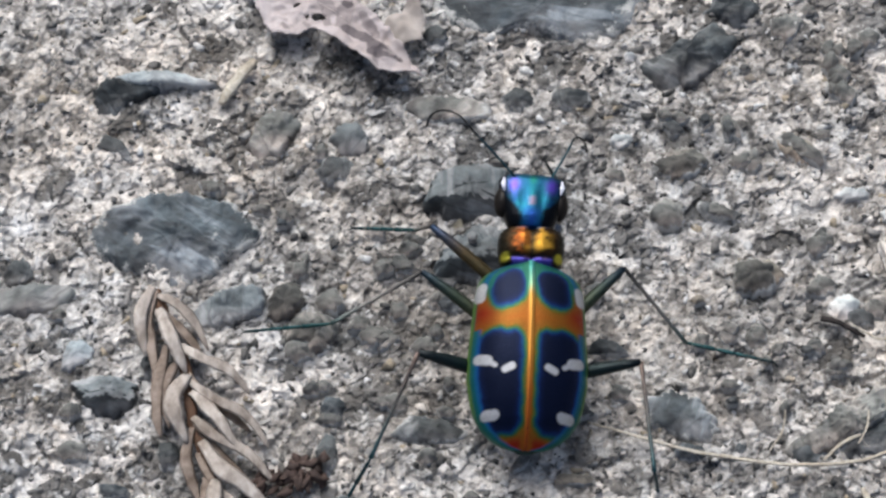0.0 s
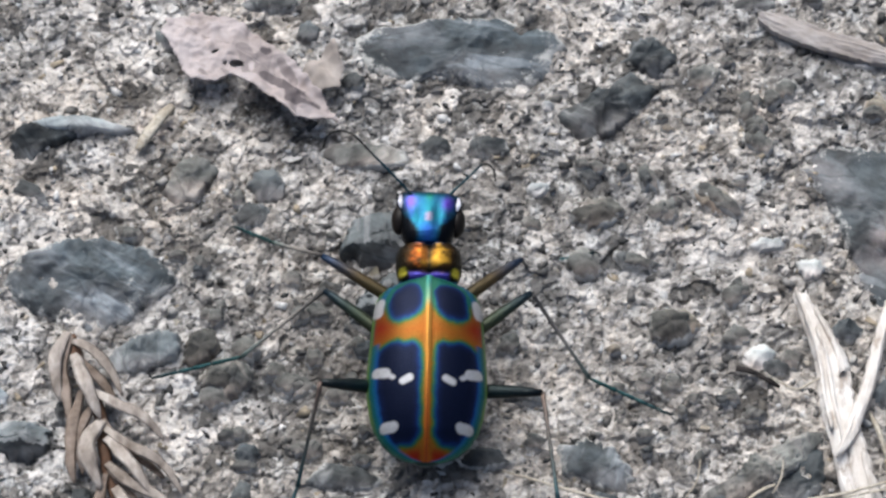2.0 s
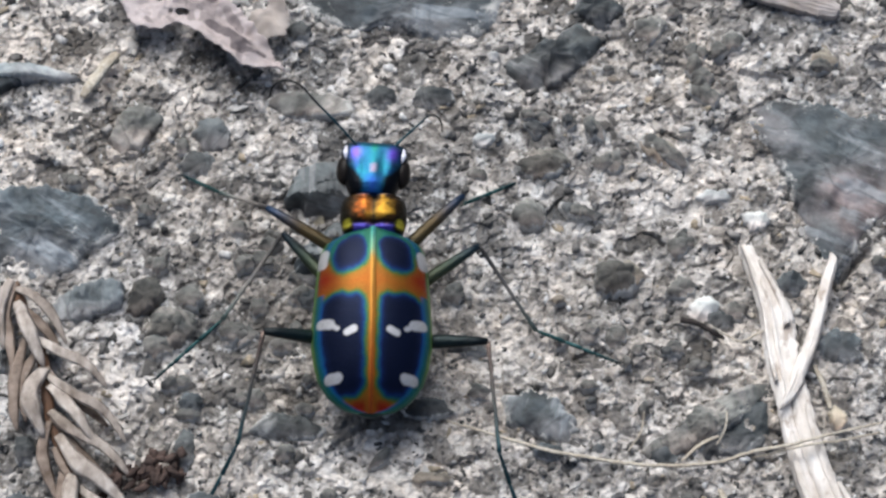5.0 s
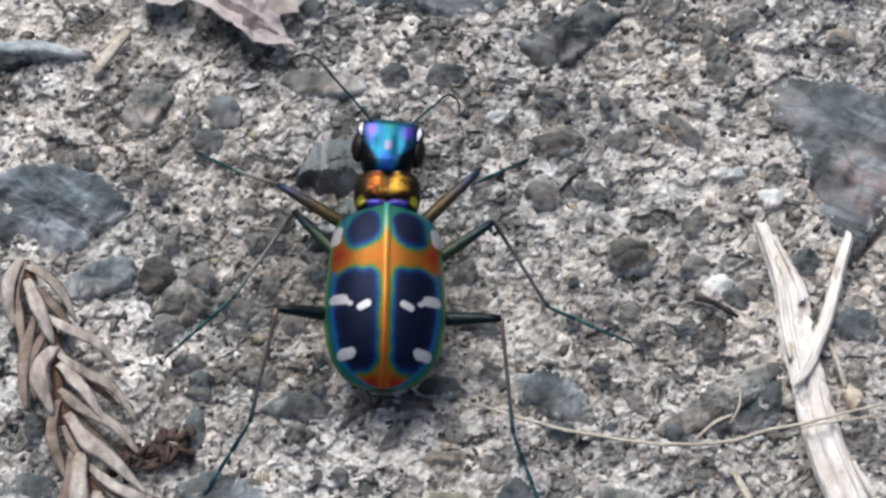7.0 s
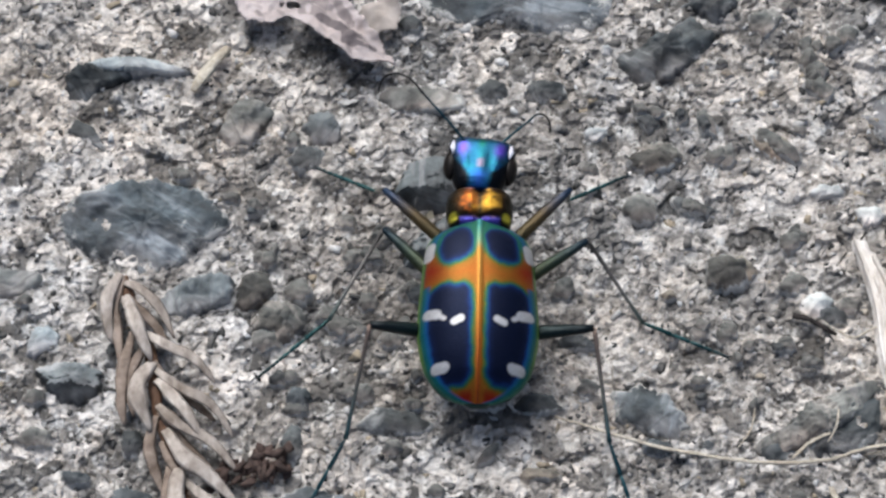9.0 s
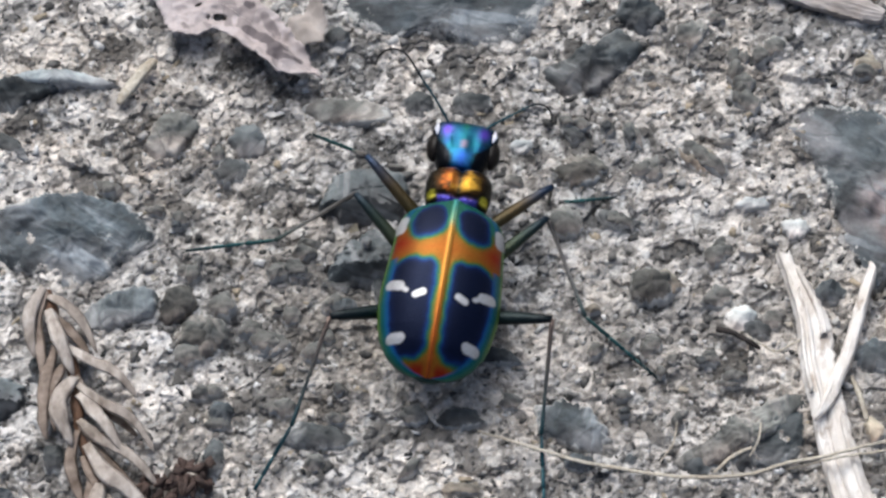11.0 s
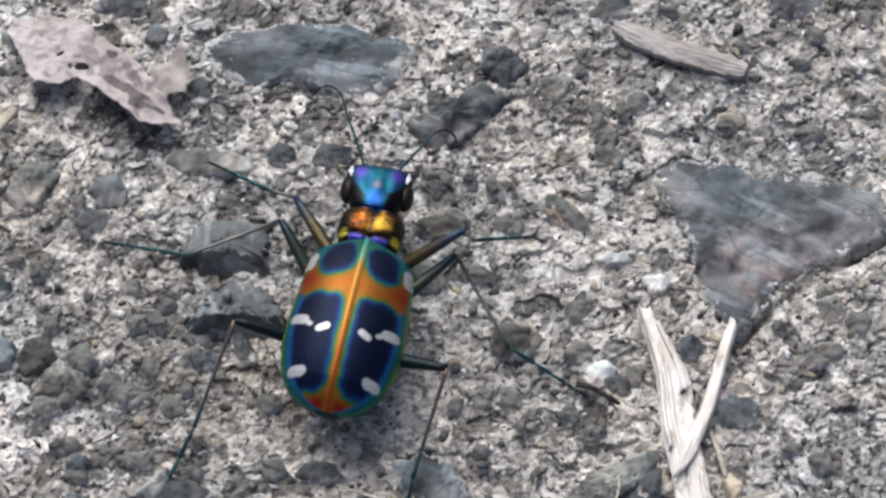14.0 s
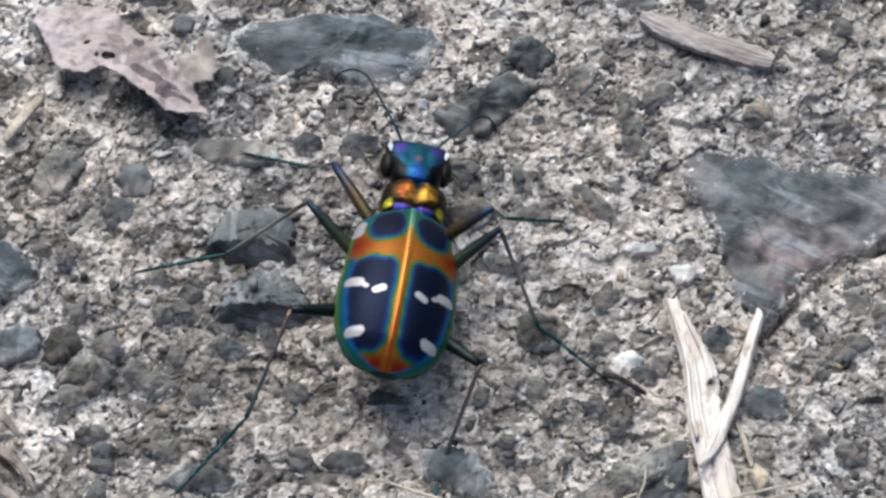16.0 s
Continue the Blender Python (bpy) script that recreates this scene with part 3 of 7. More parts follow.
stone("slate_chunk", [(-5.6, 3.6), (-5.4, 4.8), (-4.7, 6.1), (-2.8, 6.9), (-0.9, 7.0), (0.4, 6.4), (0.6, 4.6), (0.5, 2.5), (-1.9, 2.4), (-4.2, 2.9)], 1.7, M_SLATE_MID, "raised blue-grey slate chunk with shade coloured into its front face", 15, (-0.04, 0.02), 0.2, 0.0, M_DARK_AND_SHADED, (-0.9, 1.0))
stone("slate_chunk", [(-5.4, -2.1), (-4.7, -0.7), (-3.4, 0.9), (-2.2, 1.9), (-0.4, 2.0), (1.0, 0.9), (1.8, -0.9), (1.2, -2.5), (-1.4, -2.5), (-3.3, -2.3)], 1.8, M_SLATE_MID, "raised grey stone chunk with shade coloured into its front face", 16, (0.03, 0.03), 0.2, 0.0, M_DARK_AND_SHADED, (-0.6, 1.1))
stone("dark_stone", [(15.7, -1.4), (16.9, -0.9), (18.5, -1.4), (18.4, -3.4), (17.0, -3.8), (15.7, -3.2)], 1.5, M_STONE_BROWN, "square brownish grey stone in a dark hollow", 17, (0.0, 0.15), 0.2)
stone("white_pebble", [(21.8, -4.6), (22.6, -3.8), (23.7, -3.6), (24.2, -4.4), (23.9, -5.6), (22.7, -5.8), (21.9, -5.5)], 0.75, M_WHITE_STONE, "white quartz pebble with a flat bright face", 18, (0.1, 0.15))
stone("dark_pebble", [(22.8, -5.1), (24.2, -4.7), (25.1, -5.1), (25.3, -6.1), (23.6, -6.3)], 0.5, M_SLATE_DARK, "dark pebble lying beside a white one", 19)
stone("brown_stone", [(10.3, 6.5), (11.1, 8.2), (13.3, 8.4), (14.6, 7.2), (13.6, 5.8), (11.7, 5.3)], 0.8, M_STONE_BROWN, "brownish grey angular stone set in concrete", 20, (0, 0.1), 0.3)
stone("dark_pebble", [(18.7, 8.8), (19.7, 9.6), (21.7, 8.5), (22.5, 6.9), (21.2, 6.6), (19.6, 7.5)], 0.5, M_STONE_TAN, "dark brownish pebble with a sharp ridge", 21, (0, 0.1), 0.3)
stone("grey_stone", [(10.0, 2.9), (11.0, 4.4), (12.4, 4.0), (12.7, 2.4), (11.9, 1.7), (10.6, 1.8)], 0.75, M_STONE, "small smooth blue-grey stone", 22, (-0.1, 0.1))
stone("pale_pebble", [(22.8, 4.2), (23.6, 4.9), (25.5, 4.8), (25.2, 3.9), (23.6, 3.7)], 0.6, M_STONE_PALE, "pale flat pebble set in concrete", 23)
stone("white_pebble", [(25.9, 2.8), (26.6, 3.2), (27.8, 3.0), (28.1, 2.2), (27.3, 1.4), (26.5, 1.4)], 0.5, M_WHITE_STONE, "small white quartz pebble", 24)
stone("slate_chunk", [(8.9, -11.5), (10.8, -10.7), (13.0, -11.4), (14.3, -13.8), (13.7, -15.0), (11.8, -14.6), (9.6, -13.4)], 0.6, M_SLATE, "dark blue-grey slate beside the straw", 25, (0, 0.03))
stone("dark_stone", [(-7.9, -13.9), (-6.6, -12.6), (-4.3, -12.5), (-2.6, -13.6), (-3.2, -14.6), (-6.2, -14.7)], 0.6, M_SLATE_DARK, "dark lens-shaped stone set in concrete", 26)
stone("dark_stone", [(2.3, -12.5), (3.6, -11.3), (5.3, -11.5), (6.0, -12.5), (4.3, -13.2)], 0.5, M_SLATE_DARK, "dark lens-shaped stone set in concrete", 27)
stone("tan_stone", [(1.5, -21.3), (3.2, -19.8), (5.8, -20.0), (8.2, -21.7), (7.2, -23.5), (3.5, -23.5)], 0.7, M_STONE_OCHRE, "tan brown stone with a rough top", 28, rough=0.3)
stone("dark_stone", [(18.5, -15.6), (20.3, -14.8), (23.0, -12.9), (26.1, -10.9), (27.3, -10.7), (27.5, -12.5), (27.1, -14.7), (25.5, -16.0), (23.6, -15.9), (21.3, -16.6), (19.5, -16.5)], 0.25, M_DARK_AND_SHADED, "dark broken slate under a pale slab", 57, (0.0, 0.0), 0.25, 0.05)
stone("grey_stone", [(18.5, -15.5), (19.1, -14.7), (21.0, -13.9), (22.1, -12.2), (24.5, -11.1), (26.8, -10.3), (27.2, -10.9), (26.0, -12.6), (24.3, -13.9), (23.1, -14.6), (21.7, -15.7), (20.2, -16.0), (18.7, -16.0)], 0.8, M_STONE, "long pale grey slab under loose straw", 29, (0.0, 0.06), 0.34, 0.15)
stone("dark_stone", [(-12.9, -15.1), (-12.4, -13.5), (-11.5, -13.6), (-11.3, -15.5), (-11.9, -17.2), (-12.7, -16.8)], 0.5, M_SLATE_DARK, "narrow dark stone beside brown humus", 30)
stone("pale_stone", [(-30.3, -8.6), (-30.1, -7.1), (-29.7, -6.4), (-28.6, -6.3), (-28.0, -7.3), (-28.2, -8.2), (-29.6, -8.8)], 0.7, M_STONE_ICE, "pale ice-blue stone beside the conifer twig", 31, (0.0, 0.1), 0.15, 0.0)
stone("grey_stone", [(-29.6, -9.8), (-28.1, -9.4), (-26.2, -9.4), (-24.7, -10.1), (-25.1, -11.4), (-26.0, -12.0), (-27.5, -12.2), (-28.6, -11.4)], 1.3, M_STONE_MID, "rounded blue-grey stone with shade coloured into its lower rim", 32, (-0.08, 0.1), 0.15, 0.0, M_DARK_AND_SHADED, (-0.5, 0.8))
stone("brown_stone", [(-36.2, -2.9), (-34.7, -2.2), (-32.3, -2.0), (-30.0, -2.2), (-29.4, -3.0), (-30.7, -4.0), (-33.0, -4.4), (-35.3, -4.2)], 0.8, M_STONE_UMBER, "smooth flat brownish grey stone set in concrete", 52, (0.0, 0.12), 0.12, 0.05)
stone("dark_stone", [(-34.7, -1.1), (-34.0, 0.1), (-32.8, -0.0), (-32.3, -1.4), (-33.1, -2.0), (-34.3, -2.0)], 0.6, M_SLATE_DARK, "dark stone behind a flat brownish one", 53, (0.0, 0.1), 0.2, 0.1)
stone("dark_stone", [(-24.9, -19.3), (-23.3, -18.2), (-21.2, -18.8), (-20.9, -20.3), (-22.8, -20.7), (-24.5, -20.3)], 0.4, M_SLATE, "dark stone half under the conifer twig", 33)
stone("dark_stone", [(-13.7, -19.2), (-11.0, -18.2), (-7.6, -19.2), (-6.5, -20.7), (-9.8, -22.1), (-12.7, -21.3)], 0.4, M_SLATE, "broad dark slate set in concrete", 34)
stone("dark_stone", [(-13.1, 24.5), (-11.5, 25.9), (-9.1, 25.9), (-8.4, 24.7), (-10.2, 24.0), (-12.2, 24.0)], 0.6, M_SLATE_DARK, "dark stone beyond the dry leaf", 35)
stone("dark_stone", [(35.4, 26.0), (37.1, 27.4), (39.9, 27.0), (39.8, 24.3), (37.3, 24.1), (35.8, 24.8)], 0.7, M_SLATE_DARK, "dark brown stone beyond the bark twig", 36)
stone("dark_stone", [(22.5, 24.2), (23.7, 25.6), (25.7, 25.9), (25.9, 24.0), (23.7, 23.5)], 0.5, M_SLATE_DARK, "dark stone beside the bark twig", 37)
stone("dark_pebble", [(-5.7, 18.2), (-4.7, 18.9), (-3.8, 18.2), (-4.1, 17.2), (-5.3, 17.2)], 0.8, M_SLATE_DARK, "dark pebble touching the dry leaf", 38)
stone("slate_chunk", [(30.3, -7.0), (31.9, -5.9), (33.8, -6.6), (33.9, -8.5), (31.8, -8.9), (30.5, -8.3)], 0.5, M_SLATE, "dark blue-grey slate between wood splinters", 39)
stone("grey_stone", [(-28.6, 8.9), (-28.1, 10.2), (-26.7, 9.4), (-25.6, 7.5), (-27.0, 8.0)], 0.5, M_SLATE_DARK, "dark narrow stone set in concrete", 40)
stone("dark_pebble", [(13.2, 4.0), (14.8, 3.8), (16.7, 2.9), (15.9, 2.2), (13.9, 2.6)], 0.3, M_SLATE_DARK, "dark sliver of stone set in concrete", 41)
stone("brown_pebble", [(31.6, 16.0), (32.8, 16.7), (33.8, 15.3), (32.7, 14.4), (31.6, 14.8)], 0.5, M_STONE_TAN, "brownish pebble set in concrete", 42)
stone("dark_pebble", [(11.0, 10.3), (12.0, 10.8), (12.9, 9.7), (12.0, 9.0)], 0.4, M_SLATE_DARK, "dark pebble set in concrete", 43)
stone("dark_pebble", [(15.3, 10.3), (16.3, 10.6), (16.3, 9.0), (15.5, 8.8)], 0.5, M_SLATE_DARK, "dark pebble set in concrete", 44)

stone("grey_stone", [(-19.0, 21.1), (-18.9, 22.1), (-18.4, 22.4), (-17.7, 21.6), (-17.5, 20.6), (-18.3, 20.1)], 0.6, M_STONE_SMOOTH, "smooth grey stone beside the dry leaf", 55, (0.0, 0.05), 0.1, 0.0)
stone("grey_stone", [(-8.9, 21.7), (-8.6, 22.8), (-7.8, 23.2), (-7.1, 22.5), (-7.2, 21.7), (-8.0, 21.3)], 0.8, M_STONE_SMOOTH, "rounded grey stone between the leaf and a slate", 56, (0.0, 0.1), 0.12, 0.05)


def chip(name, x, y, rx, ry, turn, material, label, seed):
    """A small angular stone about rx by ry mm in half size."""
    rnd = random.Random(seed)
    corners = []
    c, s = math.cos(radians(turn)), math.sin(radians(turn))
    for k in range(6):
        a = 2 * math.pi * (k + rnd.uniform(-0.35, 0.35)) / 6
        q = rnd.uniform(0.75, 1.2)
        u, v = rx * q * math.cos(a), ry * q * math.sin(a)
        corners.append((x + u * c - v * s, y + u * s + v * c))
    return stone(name, corners, rnd.uniform(0.5, 0.85), material, label, seed, (rnd.uniform(-0.1, 0.1), rnd.uniform(0.0, 0.2)), 0.2, group="small pebbles in the concrete")


chip("dark_pebble", 16.1, 9.9, 0.67, 1.73, 20, M_CHIP, "small dark grey angular pebble set in concrete", 200)
chip("dark_pebble", 14.4, 10.2, 0.55, 0.77, 0, M_CHIP, "small dark grey angular pebble set in concrete", 201)
chip("dark_pebble", 21.0, 8.0, 1.90, 0.73, -28, M_CHIP, "small dark grey angular pebble set in concrete", 202)
chip("dark_pebble", 24.2, 12.5, 0.87, 1.27, 30, M_CHIP, "small dark grey angular pebble set in concrete", 203)
chip("dark_pebble", 23.9, 16.0, 0.71, 0.64, 0, M_CHIP, "small dark grey angular pebble set in concrete", 204)
chip("grey_pebble", 26.0, 17.0, 0.95, 0.91, 20, M_STONE, "small mid-grey angular pebble set in concrete", 205)
chip("dark_pebble", 17.4, 7.2, 0.87, 0.91, 0, M_CHIP, "small dark grey angular pebble set in concrete", 206)
chip("dark_pebble", 12.5, 10.6, 0.79, 0.64, 0, M_CHIP, "small dark grey angular pebble set in concrete", 207)
chip("dark_pebble", 21.8, 0.7, 0.95, 0.82, -20, M_CHIP, "small dark grey angular pebble set in concrete", 208)
chip("grey_pebble", 21.6, -3.2, 1.19, 1.00, 20, M_STONE, "small mid-grey angular pebble set in concrete", 209)
chip("dark_pebble", 25.1, -4.7, 1.03, 0.91, 0, M_CHIP, "small dark grey angular pebble set in concrete", 210)
chip("grey_pebble", 20.2, 18.0, 1.42, 1.09, 20, M_STONE, "small mid-grey angular pebble set in concrete", 211)
chip("tan_pebble", 17.6, 13.8, 0.55, 0.45, 0, M_STONE_TAN, "small tan brown pebble set in concrete", 212)
chip("dark_pebble", 15.0, 3.0, 1.42, 0.64, -20, M_CHIP, "small dark grey angular pebble set in concrete", 213)
chip("white_pebble", 8.3, 8.8, 1.19, 0.68, 0, M_STONE_PALE, "small chalky white pebble set in concrete", 214)
chip("tan_pebble", 13.1, -3.9, 0.59, 0.50, 0, M_STONE_TAN, "small tan brown pebble set in concrete", 215)
chip("white_pebble", 9.1, 15.8, 0.51, 0.41, 0, M_STONE_PALE, "small chalky white pebble set in concrete", 216)
chip("dark_pebble", -20.1, 5.6, 1.34, 0.64, -20, M_CHIP, "small dark grey angular pebble set in concrete", 217)
chip("dark_pebble", -15.1, 3.1, 0.67, 0.64, 0, M_CHIP, "small dark grey angular pebble set in concrete", 218)
chip("dark_pebble", -16.9, 3.8, 0.79, 0.64, 0, M_CHIP, "small dark grey angular pebble set in concrete", 219)
chip("grey_pebble", -8.0, -0.9, 0.95, 0.91, 0, M_STONE, "small mid-grey angular pebble set in concrete", 220)
chip("grey_pebble", -9.0, 1.8, 0.99, 0.77, 0, M_STONE, "small mid-grey angular pebble set in concrete", 221)
chip("dark_pebble", -14.6, -1.0, 0.71, 0.68, 0, M_CHIP, "small dark grey angular pebble set in concrete", 222)
chip("grey_pebble", -14.1, -7.4, 1.34, 1.00, 20, M_STONE, "small mid-grey angular pebble set in concrete", 223)
chip("dark_pebble", -10.0, -5.4, 0.99, 0.91, 0, M_CHIP, "small dark grey angular pebble set in concrete", 224)
chip("grey_pebble", 6.1, -3.6, 1.03, 1.09, 0, M_STONE, "small mid-grey angular pebble set in concrete", 225)
chip("dark_pebble", 23.2, 15.1, 0.67, 1.14, 0, M_CHIP, "small dark grey angular pebble set in concrete", 226)
chip("dark_pebble", 23.8, 12.8, 0.79, 1.14, 30, M_CHIP, "small dark grey angular pebble set in concrete", 227)
chip("dark_pebble", 21.2, 7.6, 1.82, 0.64, -32, M_CHIP, "small dark grey angular pebble set in concrete", 228)
chip("dark_pebble", 32.5, 14.9, 1.03, 0.55, 0, M_CHIP, "small dark grey angular pebble set in concrete", 229)
chip("grey_pebble", 38.1, 14.4, 1.34, 0.68, 0, M_STONE, "small mid-grey angular pebble set in concrete", 230)
chip("dark_pebble", 37.6, 20.1, 0.79, 0.55, 0, M_CHIP, "small dark grey angular pebble set in concrete", 231)
chip("grey_pebble", 22.5, 9.3, 0.67, 0.64, 0, M_STONE, "small mid-grey angular pebble set in concrete", 232)
chip("dark_pebble", 25.0, 16.1, 0.79, 0.77, 0, M_CHIP, "small dark grey angular pebble set in concrete", 233)
chip("dark_pebble", 21.5, 0.3, 0.79, 1.09, -30, M_CHIP, "small dark grey angular pebble set in concrete", 234)
chip("tan_pebble", 18.2, -1.9, 1.19, 1.00, 0, M_STONE_TAN, "small tan brown pebble set in concrete", 235)
chip("dark_pebble", 21.9, -2.9, 0.87, 0.91, 0, M_CHIP, "small dark grey angular pebble set in concrete", 236)
chip("slate_pebble", 29.1, -2.7, 1.42, 1.00, 0, M_SLATE, "small blue-grey slate pebble set in concrete", 237)
chip("grey_pebble", 38.9, -0.0, 1.58, 1.36, -30, M_STONE, "small mid-grey angular pebble set in concrete", 238)
chip("dark_pebble", 38.7, -2.6, 1.11, 0.82, 0, M_CHIP, "small dark grey angular pebble set in concrete", 239)
chip("dark_pebble", 17.2, -6.6, 0.79, 1.00, 0, M_CHIP, "small dark grey angular pebble set in concrete", 240)
chip("grey_pebble", 15.3, -6.2, 0.63, 0.64, 0, M_STONE, "small mid-grey angular pebble set in concrete", 241)
chip("dark_pebble", 21.0, -7.7, 0.87, 0.55, -20, M_CHIP, "small dark grey angular pebble set in concrete", 242)
chip("grey_pebble", 22.5, -9.1, 0.99, 0.50, 0, M_STONE, "small mid-grey angular pebble set in concrete", 243)
chip("dark_pebble", 37.5, -11.2, 0.99, 1.00, 0, M_CHIP, "small dark grey angular pebble set in concrete", 244)
chip("dark_pebble", -14.1, -1.2, 0.63, 0.82, 0, M_CHIP, "small dark grey angular pebble set in concrete", 245)
chip("dark_pebble", -6.2, 1.1, 1.03, 0.41, 0, M_CHIP, "small dark grey angular pebble set in concrete", 246)
chip("grey_pebble", -8.4, -1.2, 0.79, 0.64, 20, M_STONE, "small mid-grey angular pebble set in concrete", 247)
chip("dark_pebble", -7.1, -1.0, 0.79, 0.91, 0, M_CHIP, "small dark grey angular pebble set in concrete", 248)
chip("slate_pebble", -3.6, -3.9, 1.03, 0.82, 0, M_SLATE, "small blue-grey slate pebble set in concrete", 249)
chip("dark_pebble", -8.6, -6.4, 1.42, 1.09, 0, M_CHIP, "small dark grey angular pebble set in concrete", 250)
chip("grey_pebble", -5.5, -7.2, 1.03, 0.77, 0, M_STONE, "small mid-grey angular pebble set in concrete", 251)
chip("grey_pebble", -7.5, -11.4, 1.03, 0.82, 0, M_STONE, "small mid-grey angular pebble set in concrete", 252)
chip("grey_pebble", -12.5, -10.2, 1.03, 0.64, 0, M_STONE, "small mid-grey angular pebble set in concrete", 253)
chip("dark_pebble", 0.9, -7.2, 1.11, 0.91, 0, M_CHIP, "small dark grey angular pebble set in concrete", 254)
chip("grey_pebble", 1.1, -12.2, 1.11, 0.82, 0, M_STONE, "small mid-grey angular pebble set in concrete", 255)
chip("slate_pebble", -11.7, -11.8, 1.03, 1.36, 0, M_SLATE, "small blue-grey slate pebble set in concrete", 256)
chip("grey_pebble", -5.4, -15.6, 0.99, 0.64, 0, M_STONE, "small mid-grey angular pebble set in concrete", 257)
chip("grey_pebble", -2.4, -18.8, 0.79, 0.64, 0, M_STONE, "small mid-grey angular pebble set in concrete", 258)
chip("slate_pebble", 9.3, -20.4, 1.34, 1.82, 20, M_SLATE, "small blue-grey slate pebble set in concrete", 259)
chip("slate_pebble", 12.2, -15.5, 1.26, 0.68, -10, M_SLATE, "small blue-grey slate pebble set in concrete", 260)
chip("tan_pebble", 4.5, -17.4, 1.58, 0.64, 0, M_STONE_TAN, "small tan brown pebble set in concrete", 261)
chip("dark_pebble", 0.9, -16.0, 1.34, 0.45, 48, M_CHIP, "small dark grey angular pebble set in concrete", 262)
chip("dark_pebble", -10.9, -22.0, 1.03, 0.64, 0, M_CHIP, "small dark grey angular pebble set in concrete", 263)
chip("grey_pebble", 15.8, -21.2, 2.37, 1.54, 10, M_STONE, "small mid-grey angular pebble set in concrete", 264)
chip("dark_pebble", 23.3, 15.6, 0.55, 0.62, 0, M_CHIP, "small dark grey angular pebble set in concrete", 300)
chip("dark_pebble", 23.9, 14.0, 0.78, 1.06, 10, M_CHIP, "small dark grey angular pebble set in concrete", 301)
chip("dark_pebble", 14.2, 10.3, 0.47, 0.62, 0, M_SLATE_DARK, "small charcoal lump in the concrete, for dark pebbles and shaded hollows", 302)
chip("dark_pebble", 15.8, 9.7, 0.43, 1.10, 15, M_SLATE_DARK, "small charcoal lump in the concrete, for dark pebbles and shaded hollows", 303)
chip("brown_pebble", 32.5, 14.9, 0.97, 0.62, 10, M_STONE_BROWN, "small dark brown pebble set in concrete", 304)
chip("dark_pebble", 38.8, 22.6, 1.01, 0.79, 0, M_CHIP, "small dark grey angular pebble set in concrete", 305)
chip("dark_pebble", 37.5, 19.9, 0.78, 0.53, 0, M_CHIP, "small dark grey angular pebble set in concrete", 306)
chip("dark_pebble", 28.6, 24.6, 0.78, 0.44, 0, M_CHIP, "small dark grey angular pebble set in concrete", 307)
chip("dark_pebble", 21.9, 19.5, 0.70, 0.53, 0, M_CHIP, "small dark grey angular pebble set in concrete", 308)
chip("grey_pebble", 37.8, 14.4, 1.09, 0.62, -10, M_STONE, "small mid-grey angular pebble set in concrete", 309)
chip("dark_pebble", 33.6, 21.5, 0.78, 0.40, -20, M_CHIP, "small dark grey angular pebble set in concrete", 310)
chip("grey_pebble", 42.5, 24.3, 0.78, 0.97, 0, M_STONE, "small mid-grey angular pebble set in concrete", 311)
chip("dark_pebble", 17.2, 14.7, 0.47, 0.35, 0, M_CHIP, "small dark grey angular pebble set in concrete", 312)
chip("dark_pebble", 21.6, 0.5, 0.78, 0.66, 0, M_CHIP, "small dark grey angular pebble set in concrete", 313)
chip("dark_pebble", 21.2, -7.9, 0.55, 0.44, -20, M_SLATE_DARK, "small charcoal lump in the concrete, for dark pebbles and shaded hollows", 314)
chip("dark_pebble", 22.6, -9.2, 0.97, 0.35, 10, M_CHIP, "small dark grey angular pebble set in concrete", 315)
chip("dark_pebble", 35.3, -1.1, 0.58, 0.53, 0, M_CHIP, "small dark grey angular pebble set in concrete", 316)
chip("brown_pebble", 38.6, 1.1, 1.33, 0.88, -40, M_STONE_BROWN, "small dark brown pebble set in concrete", 317)
chip("dark_pebble", 40.8, -0.6, 1.17, 1.06, 0, M_CHIP, "small dark grey angular pebble set in concrete", 318)
chip("dark_pebble", 16.9, -6.8, 0.47, 0.79, 10, M_CHIP, "small dark grey angular pebble set in concrete", 319)
chip("dark_pebble", 15.2, -6.6, 0.70, 0.88, 0, M_CHIP, "small dark grey angular pebble set in concrete", 320)
chip("dark_pebble", 17.7, -8.8, 0.39, 0.53, 0, M_CHIP, "small dark grey angular pebble set in concrete", 321)
chip("grey_pebble", 37.6, -3.7, 1.17, 0.66, 0, M_STONE, "small mid-grey angular pebble set in concrete", 322)
chip("dark_pebble", 35.9, -10.2, 0.78, 0.66, 0, M_CHIP, "small dark grey angular pebble set in concrete", 323)
chip("brown_pebble", 38.4, -11.0, 0.78, 0.88, 0, M_STONE_BROWN, "small dark brown pebble set in concrete", 324)
chip("dark_pebble", -13.8, -0.4, 0.39, 0.79, 0, M_CHIP, "small dark grey angular pebble set in concrete", 325)
chip("dark_pebble", -12.0, -3.6, 1.25, 1.23, 0, M_CHIP, "small dark grey angular pebble set in concrete", 326)
chip("brown_pebble", -15.1, -2.9, 1.25, 0.79, 20, M_STONE_BROWN, "small dark brown pebble set in concrete", 327)
chip("brown_pebble", -13.7, -6.3, 1.64, 1.06, -10, M_STONE_BROWN, "small dark brown pebble set in concrete", 328)
chip("dark_pebble", -9.1, -6.3, 0.94, 1.06, 0, M_CHIP, "small dark grey angular pebble set in concrete", 329)
